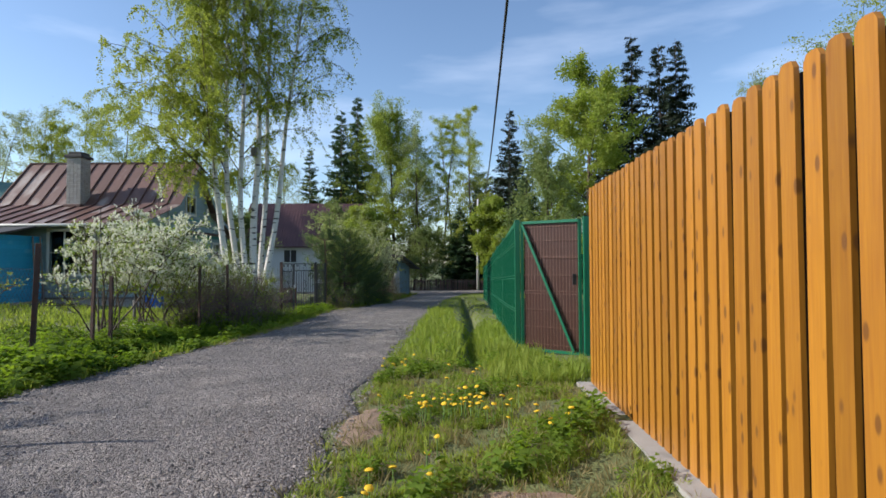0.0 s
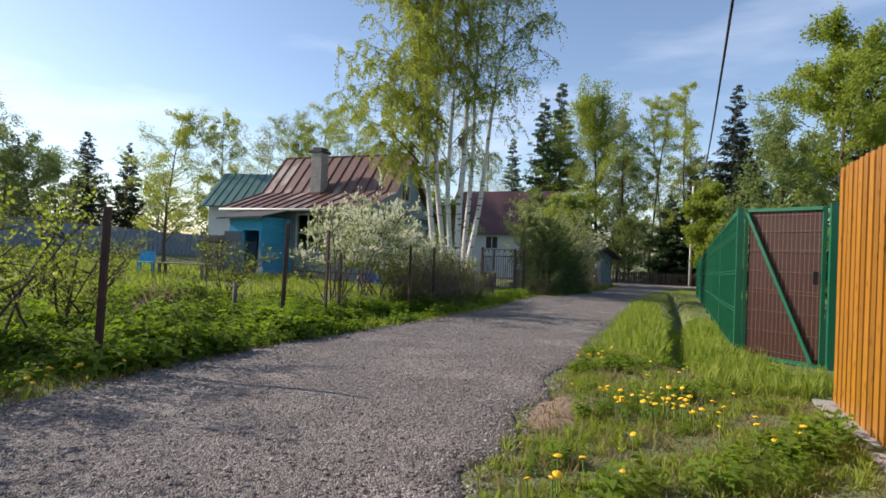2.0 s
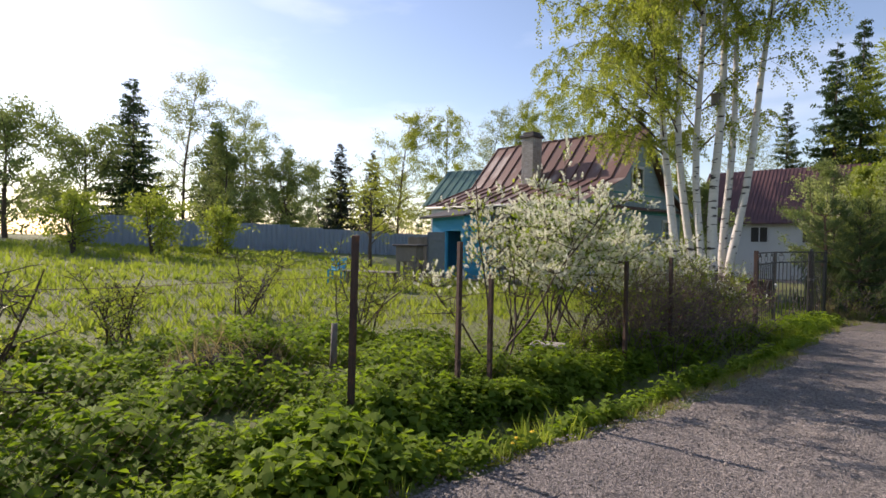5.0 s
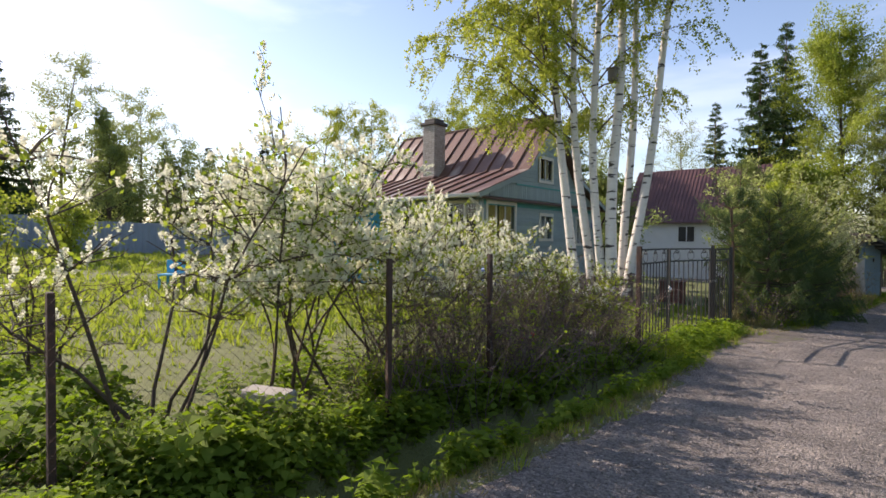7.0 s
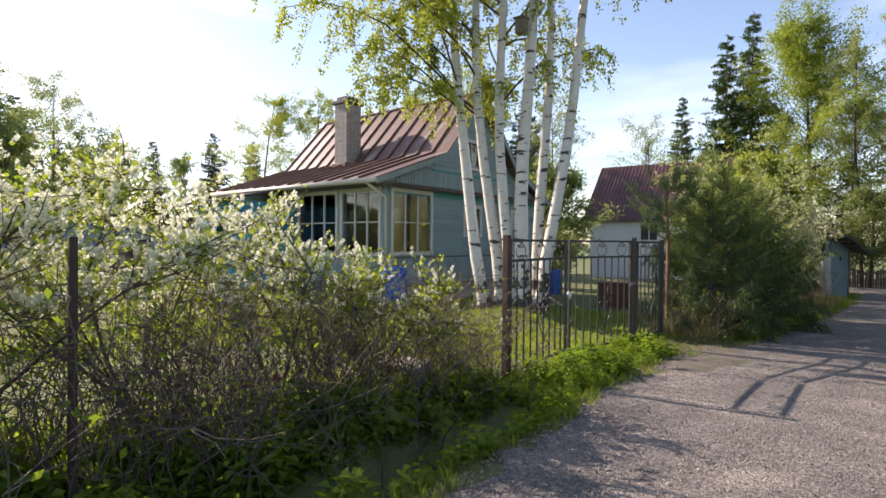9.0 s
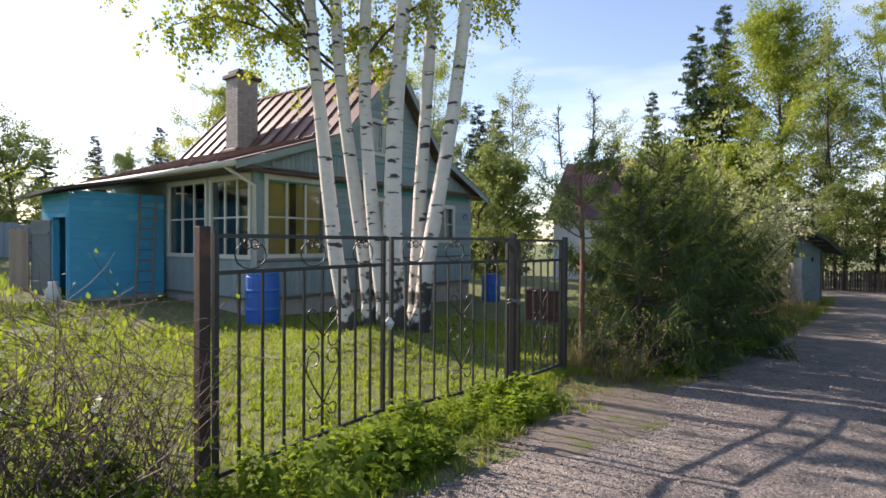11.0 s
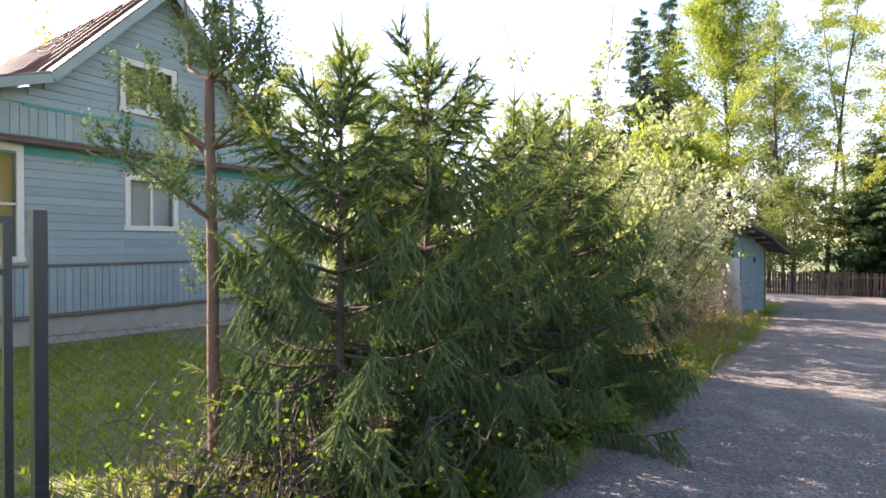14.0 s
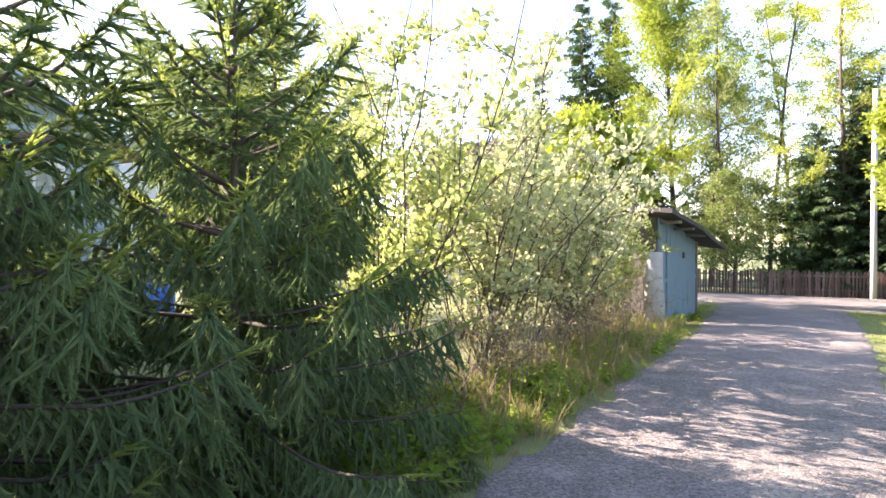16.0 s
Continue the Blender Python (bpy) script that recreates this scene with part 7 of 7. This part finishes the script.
# ---- grass, weeds, stones, flowers ----
def tuft_template(rng, blades=7, wide=0.035):
    v, f = [], []
    for b in range(blades):
        a = rng.uniform(0, 2 * np.pi)
        r = rng.uniform(0, 0.25)
        h = rng.uniform(0.55, 1.0)
        o = np.array([r * math.cos(a), r * math.sin(a), 0])
        d = np.array([math.cos(a), math.sin(a), 0]) * rng.uniform(0.1, 0.55)
        w = np.array([-math.sin(a), math.cos(a), 0]) * wide
        k = len(v)
        m = o + d * 0.35 * h + np.array([0, 0, h * 0.6])
        t = o + d * h + np.array([0, 0, h * 0.95])
        v += [o - w, o + w, m + w * 0.8, m - w * 0.8, t]
        f += [(k, k + 1, k + 2, k + 3), (k + 3, k + 2, k + 4, k + 4)]
    return np.array(v), f


def scatter_tufts(name, pts, size, material, seed, label, blades=7, wide=0.035, lean=0.2):
    rng = np.random.default_rng(seed)
    tv, tf = tuft_template(rng, blades, wide)
    quads = np.array([q for q in tf if q[2] != q[3]])
    tris = np.array([q[:3] for q in tf if q[2] == q[3]])
    fr = upright(rng, len(pts), size * rng.uniform(0.55, 1.35, len(pts)), lean)
    # quads split into triangles so that one array holds all faces
    allf = np.concatenate([quads[:, [0, 1, 2]], quads[:, [0, 2, 3]], tris])
    v, f = spread(tv, allf, fr, pts)
    ob = np_mesh(name, v, f, material)
    return tagged(ob, label, "grass", kind="stuff")


def patch(n, x0, x1, y0, y1, rng, keep=None):
    x, y = rng.uniform(x0, x1, n), rng.uniform(y0, y1, n)
    a, b = road_sides(y)
    k = (x < a + rng.normal(0, 0.07, n)) | (x > b + rng.normal(0, 0.1, n))
    if keep is not None:
        k &= keep(x, y)
    k &= ~((y < 5.5) & (x > 1.46 - 0.065 * (5.28 - y) - np.where(y < 3.0, 0.08, 0.17)))
    k &= ~((y > 7.0) & (y < 16.4) & (x > -4.78) & (x < -4.14))
    x, y = x[k], y[k]
    return np.stack([x, y, ground_z(x, y) - 0.01], 1)


def noise2(x, y, s=1.0, o=0.0):
    return np.sin(x * 2.1 * s + o) * np.cos(y * 1.7 * s - o) + 0.5 * np.sin(x * 4.3 * s - y * 3.1 * s + o * 2)


G = np.random.default_rng(500)
bare = lambda x, y: ~(((x - 0.35) ** 2 / 0.16 + (y - 2.45) ** 2 / 0.10 < 1) | ((x + 0.6) ** 2 / 0.03 + (y - 3.9) ** 2 / 0.5 < 1))
scatter_tufts("grass", np.concatenate([patch(9000, -0.75, 1.35, 0.8, 7.5, G, lambda x, y: bare(x, y) & (noise2(x, y, 2.6) > -0.35)), patch(3600, -0.8, 1.4, 7, 14, G), patch(2600, -0.8, 2.0, 14, 34, G), patch(3800, 0.2, 7, 34, 47.5, G)]), 0.078, GRASSM, 1, "fresh green grass on the verge", wide=0.045, lean=0.5)
scatter_tufts("tall_grass", np.concatenate([patch(900, 0.5, 1.35, 5.4, 12, G), patch(700, -0.6, 0.3, 7, 20, G), patch(300, 0.95, 2.3, 5.45, 6.6, G)]), 0.2, GRASSM, 2, "taller green grass beside the fence", wide=0.025)
scatter_tufts("dry_grass", np.concatenate([patch(2500, -0.8, 1.3, 1, 7, G), patch(2500, -5, -2.2, 7, 45, G), patch(2600, -4.15, -3.5, 2, 17, G, lambda x, y: x > -4.12), patch(5200, -4.4, -2.0, 23, 41, G), patch(1300, -4.7, -2.6, 18.2, 22.5, G)]), 0.09, DRYM, 3, "dry straw-coloured grass at the road's edge", wide=0.03, lean=0.6)
scatter_tufts("grass", np.concatenate([patch(800, -4.4, -3.5, 0, 16.5, G, lambda x, y: x > -4.1), patch(2800, -5.0, -3.4, 15.5, 22.2, G, lambda x, y: (x < -4.35 + 0.25 * np.sin(y * 2)) | (y < 17.8)), patch(220, -4.6, -1.6, 30, 46, G), patch(120, -3.6, -1.9, 24, 30, G), patch(260, -4.2, -2.0, 22, 25, G), patch(420, -4.6, -3.0, 17.8, 20.6, G, lambda x, y: noise2(x, y, 2.2) > 0.1), patch(1500, -3.4, 0.2, 44, 56, G)]), 0.12, GRASSM, 4, "green grass along the lane's edge")
scatter_tufts("lawn_grass", np.concatenate([patch(17000, -12, -4.9, 16, 26, G), patch(7000, -22, -5.5, 4, 17, G), patch(3500, -33, -12, 3, 22, G)]), 0.078, LAWNM, 5, "unmown sunlit garden grass", blades=4, wide=0.085, lean=0.45)
scatter_tufts("meadow_grass", patch(6500, -34, -9, 2, 20, G, lambda x, y: noise2(x, y, 0.4) > -0.7), 0.24, GRASSM, 7, "longer green grass in the upper garden", blades=5, wide=0.07, lean=0.35)
scatter_tufts("dry_stalks", np.concatenate([patch(420, -5.1, -4.0, 21.6, 25.5, G), patch(700, -4.5, -2.7, 28.5, 39.5, G)]), 0.42, DRYM, 8, "dry brown stalks at the hedge foot", blades=6, wide=0.012, lean=0.35)
scatter_tufts("iris_leaves", np.concatenate([patch(650, -6.3, -5.2, 11.6, 15.9, G), patch(30, -4.2, -3.9, 7.0, 8.2, G)]), 0.3, GRASSM, 6, "tall sword-shaped garden leaves", blades=6, wide=0.035, lean=0.1)


def weed_template(rng, leaves=9):
    v, f = [], []
    for k in range(leaves):
        u = 0.15 + 0.85 * k / leaves
        a = k * 2.4 + rng.normal(0, 0.3)
        L = 0.42 * (1.1 - 0.5 * u)
        d = np.array([math.cos(a), math.sin(a), 0.15])
        s = np.array([-math.sin(a), math.cos(a), 0]) * L * 0.34
        o = np.array([0, 0, u])
        b = len(v)
        m = o + d * L * 0.45 + np.array([0, 0, 0.05])
        v += [o, m + s, o + d * L + np.array([0, 0, -0.06]), m - s]
        f.append((b, b + 1, b + 2, b + 3))
    b = len(v)
    v += [np.array([-0.012, 0, 0]), np.array([0.012, 0, 0]), np.array([0.006, 0, 1]), np.array([-0.006, 0, 1])]
    f.append((b, b + 1, b + 2, b + 3))
    return np.array(v), np.array(f)


def weeds(pts, size, seed, label, material=NETTLE):
    rng = np.random.default_rng(seed)
    half = len(pts) // 2
    V, F, off = [], [], 0
    for part_pts in (pts[:half], pts[half:]):
        v, f = spread(*weed_template(rng), upright(rng, len(part_pts), size * rng.uniform(0.5, 1.3, len(part_pts)) * np.clip(1 + 0.45 * noise2(part_pts[:, 0], part_pts[:, 1], 1.6, 0.7), 0.35, 1.55), 0.3), part_pts)
        V.append(v)
        F.append(f + off)
        off += len(v)
    ob = np_mesh("weeds", np.concatenate(V), np.concatenate(F), material)
    tagged(ob, label, "weeds", kind="stuff")


weeds(np.concatenate([patch(7500, -9.5, -4.0, 0.5, 9.5, G, lambda x, y: noise2(x, y, 0.8, 1.0) > -0.75), patch(4000, -5.6, -3.9, 3, 16.5, G), patch(2000, -5.2, -4.2, 6, 16, G)]), 0.23, 11, "knee-high nettles and leafy weeds by the garden fence")
weeds(patch(420, -7.2, -5.2, 8.6, 13.5, G, lambda x, y: noise2(x, y, 1.3, 0.4) > 0.1), 0.26, 16, "tall leafy weeds under the blossoming bushes")
weeds(np.concatenate([patch(700, -5.0, -4.1, 15.8, 20.2, G), patch(900, -4.2, -2.9, 21.8, 31, G, lambda x, y: x < np.interp(y, ROAD_Y, ROAD_L) - 0.1), patch(450, -4.3, -2.2, 29, 42, G)]), 0.2, 12, "low leafy weeds beneath the hedge")
weeds(np.concatenate([patch(2600, -0.7, 1.3, 1.2, 7.5, G, lambda x, y: bare(x, y) & (noise2(x, y, 2.0, 2.0) > 0.25))]), 0.13, 13, "low broad-leaved plants in the verge grass")


hp = np.random.default_rng(52)
ang, rad = hp.uniform(0, 2 * np.pi, 240), np.sqrt(hp.uniform(0, 1, 240))
heap_pts = np.stack([-7.2 + 0.66 * rad * np.cos(ang), 6.5 + 0.66 * rad * np.sin(ang), gz(-7.2, 6.5) + 0.35 * np.sqrt(np.maximum(0, 1 - rad ** 2)) - 0.02], 1)
weeds(heap_pts[:150], 0.2, 14, "weeds grown over the compost heap")
scatter_tufts("dry_grass", heap_pts[150:], 0.22, DRYM, 9, "dry stalks on the compost heap", wide=0.02, lean=0.5)


def road_stones():
    rng = np.random.default_rng(15)
    n = 42000
    y = 0.3 + 27 * rng.uniform(0, 1, n) ** 1.3
    a, b = road_sides(y)
    u = rng.uniform(0, 1, n)
    edge = rng.uniform(0, 1, n) < 0.4
    u = np.where(edge, np.where(rng.uniform(0, 1, n) < 0.5, rng.beta(1, 9, n), 1 - rng.beta(1, 9, n)), u)
    x = a + (b - a) * (u * 1.04 - 0.02)
    z = 0.416 - 0.035 * y + 0.014 + 0.03 * (1 - (2 * u - 1) ** 2)
    t = np.array([(1, 0, 0), (0, 1, 0), (-1, 0, 0), (0, -1, 0), (0.1, 0.1, 0.75), (0.1, -0.1, -0.5)], float)
    f = np.array([(0, 1, 4), (1, 2, 4), (2, 3, 4), (3, 0, 4)])
    s = np.minimum(rng.gamma(2.0, 0.0026, n) + 0.003, 0.0135)
    fr = upright(rng, n, s, 0.4)
    v, q = spread(t, f, fr, np.stack([x, y, z], 1))
    ob = np_mesh("gravel_stones", v, q, STONES)
    tagged(ob, "loose grey gravel stones on the lane", "gravel", kind="stuff")


road_stones()


def sand_patch(x, y, rx, ry, name="sand_patch", material=None, label="patch of bare pinkish sand on the verge"):
    bm = bmesh.new()
    rng = random.Random(int(x * 100))
    c = bm.verts.new((0, 0, 0.012))
    ring1, ring2 = [], []
    for k in range(22):
        a = k * 2 * math.pi / 22
        q = rng.uniform(0.75, 1.15)
        for ring, s, h in ((ring1, 0.6, 0.012), (ring2, 1.0, -0.03)):
            px, py = rx * s * q * math.cos(a), ry * s * q * math.sin(a)
            ring.append(bm.verts.new((px, py, gz(x + px, y + py) - gz(x, y) + h + rng.uniform(-0.006, 0.006))))
    for k in range(22):
        j = (k + 1) % 22
        bm.faces.new((c, ring1[k], ring1[j]))
        bm.faces.new((ring1[k], ring2[k], ring2[j], ring1[j]))
    ob = finish(name, bm, material or SAND, smooth=True)
    ob.location = (x, y, gz(x, y) + (0.02 if material else 0.004))
    tagged(ob, label, "soil", kind="structure")


sand_patch(0.35, 2.4, 0.5, 0.4)
sand_patch(-0.58, 3.9, 0.22, 0.7)
sand_patch(-3.6, 20.2, 0.75, 2.1, "bare_earth", EARTH, "bare brown earth before the iron gates")


def dandelions():
    rng = random.Random(31)
    head = bmesh.new()
    bmesh.ops.create_icosphere(head, subdivisions=2, radius=1)
    for v in head.verts:
        v.co.z = v.co.z * 0.45 if v.co.z > 0 else v.co.z * 0.3
        v.co *= 1 + 0.08 * math.sin(v.co.x * 23 + v.co.y * 31)
    hm = bpy.data.meshes.new("flower_head")
    head.to_mesh(hm)
    head.free()
    hm.materials.append(YELLOW)
    st = bmesh.new()
    tube(st, [(0, 0, 0), (0.01, 0, 0.5), (0, 0, 1)], [0.02, 0.018, 0.018], 5)
    sm = bpy.data.meshes.new("stalk")
    st.to_mesh(sm)
    st.free()
    sm.materials.append(STEM)
    spots = [(rng.gauss(0.1, 0.22), rng.gauss(4.1, 0.17)) for _ in range(46)] + [(rng.gauss(-0.35, 0.09), rng.gauss(2.55, 0.12)) for _ in range(5)] + [(rng.gauss(0.7, 0.12), rng.gauss(3.55, 0.15)) for _ in range(5)]
    spots += [(rng.gauss(-0.5, 0.12), rng.gauss(6.1, 0.2)) for _ in range(8)] + [(rng.gauss(0.15, 0.25), rng.gauss(5.3, 0.3)) for _ in range(6)] + [(rng.gauss(-0.05, 0.12), rng.gauss(2.9, 0.15)) for _ in range(3)]
    spots += [(rng.gauss(-3.9, 0.12), rng.gauss(2.2, 0.5)) for _ in range(9)] + [(rng.gauss(-3.95, 0.1), rng.gauss(7.0, 0.5)) for _ in range(6)]
    for x, y in spots:
        h = rng.uniform(0.09, 0.19)
        th = thing("dandelion", x, y, gz(x, y), "yellow dandelion in bloom in the verge grass", "flower", group="dandelions")
        s = new("stalk", sm)
        s.parent = th
        s.matrix_basis = Matrix.Diagonal((0.2, 0.2, h, 1))
        o = new("flower_head", hm)
        o.parent = th
        r = rng.uniform(0.015, 0.023)
        o.matrix_basis = pose(0, 0, h, rng.uniform(-25, 25), rng.uniform(-25, 25), 0) @ Matrix.Diagonal((r, r, r, 1))


dandelions()
for x, y, z in ((-5.35, 13.6, 0.42), (-5.4, 13.9, 0.4)):
    bm = bmesh.new()
    tube(bm, [(0, 0, 0), (0, 0, z)], 0.005, 5)
    th = thing("tulip", x, y, gz(x, y), "red garden tulip among green leaves", "flower", group="tulips")
    part("stalk", bm, STEM, th)
    bm = bmesh.new()
    tube(bm, [(0, 0, z), (0, 0, z + 0.02), (0, 0, z + 0.05), (0, 0, z + 0.075)], [0.008, 0.03, 0.034, 0.022], 8)
    part("flower_head", bm, mat("red_petal", (0.6, 0.02, 0.015), (0.45, 0.015, 0.01), 0.5, scale=30, bump=0), th, smooth=True)
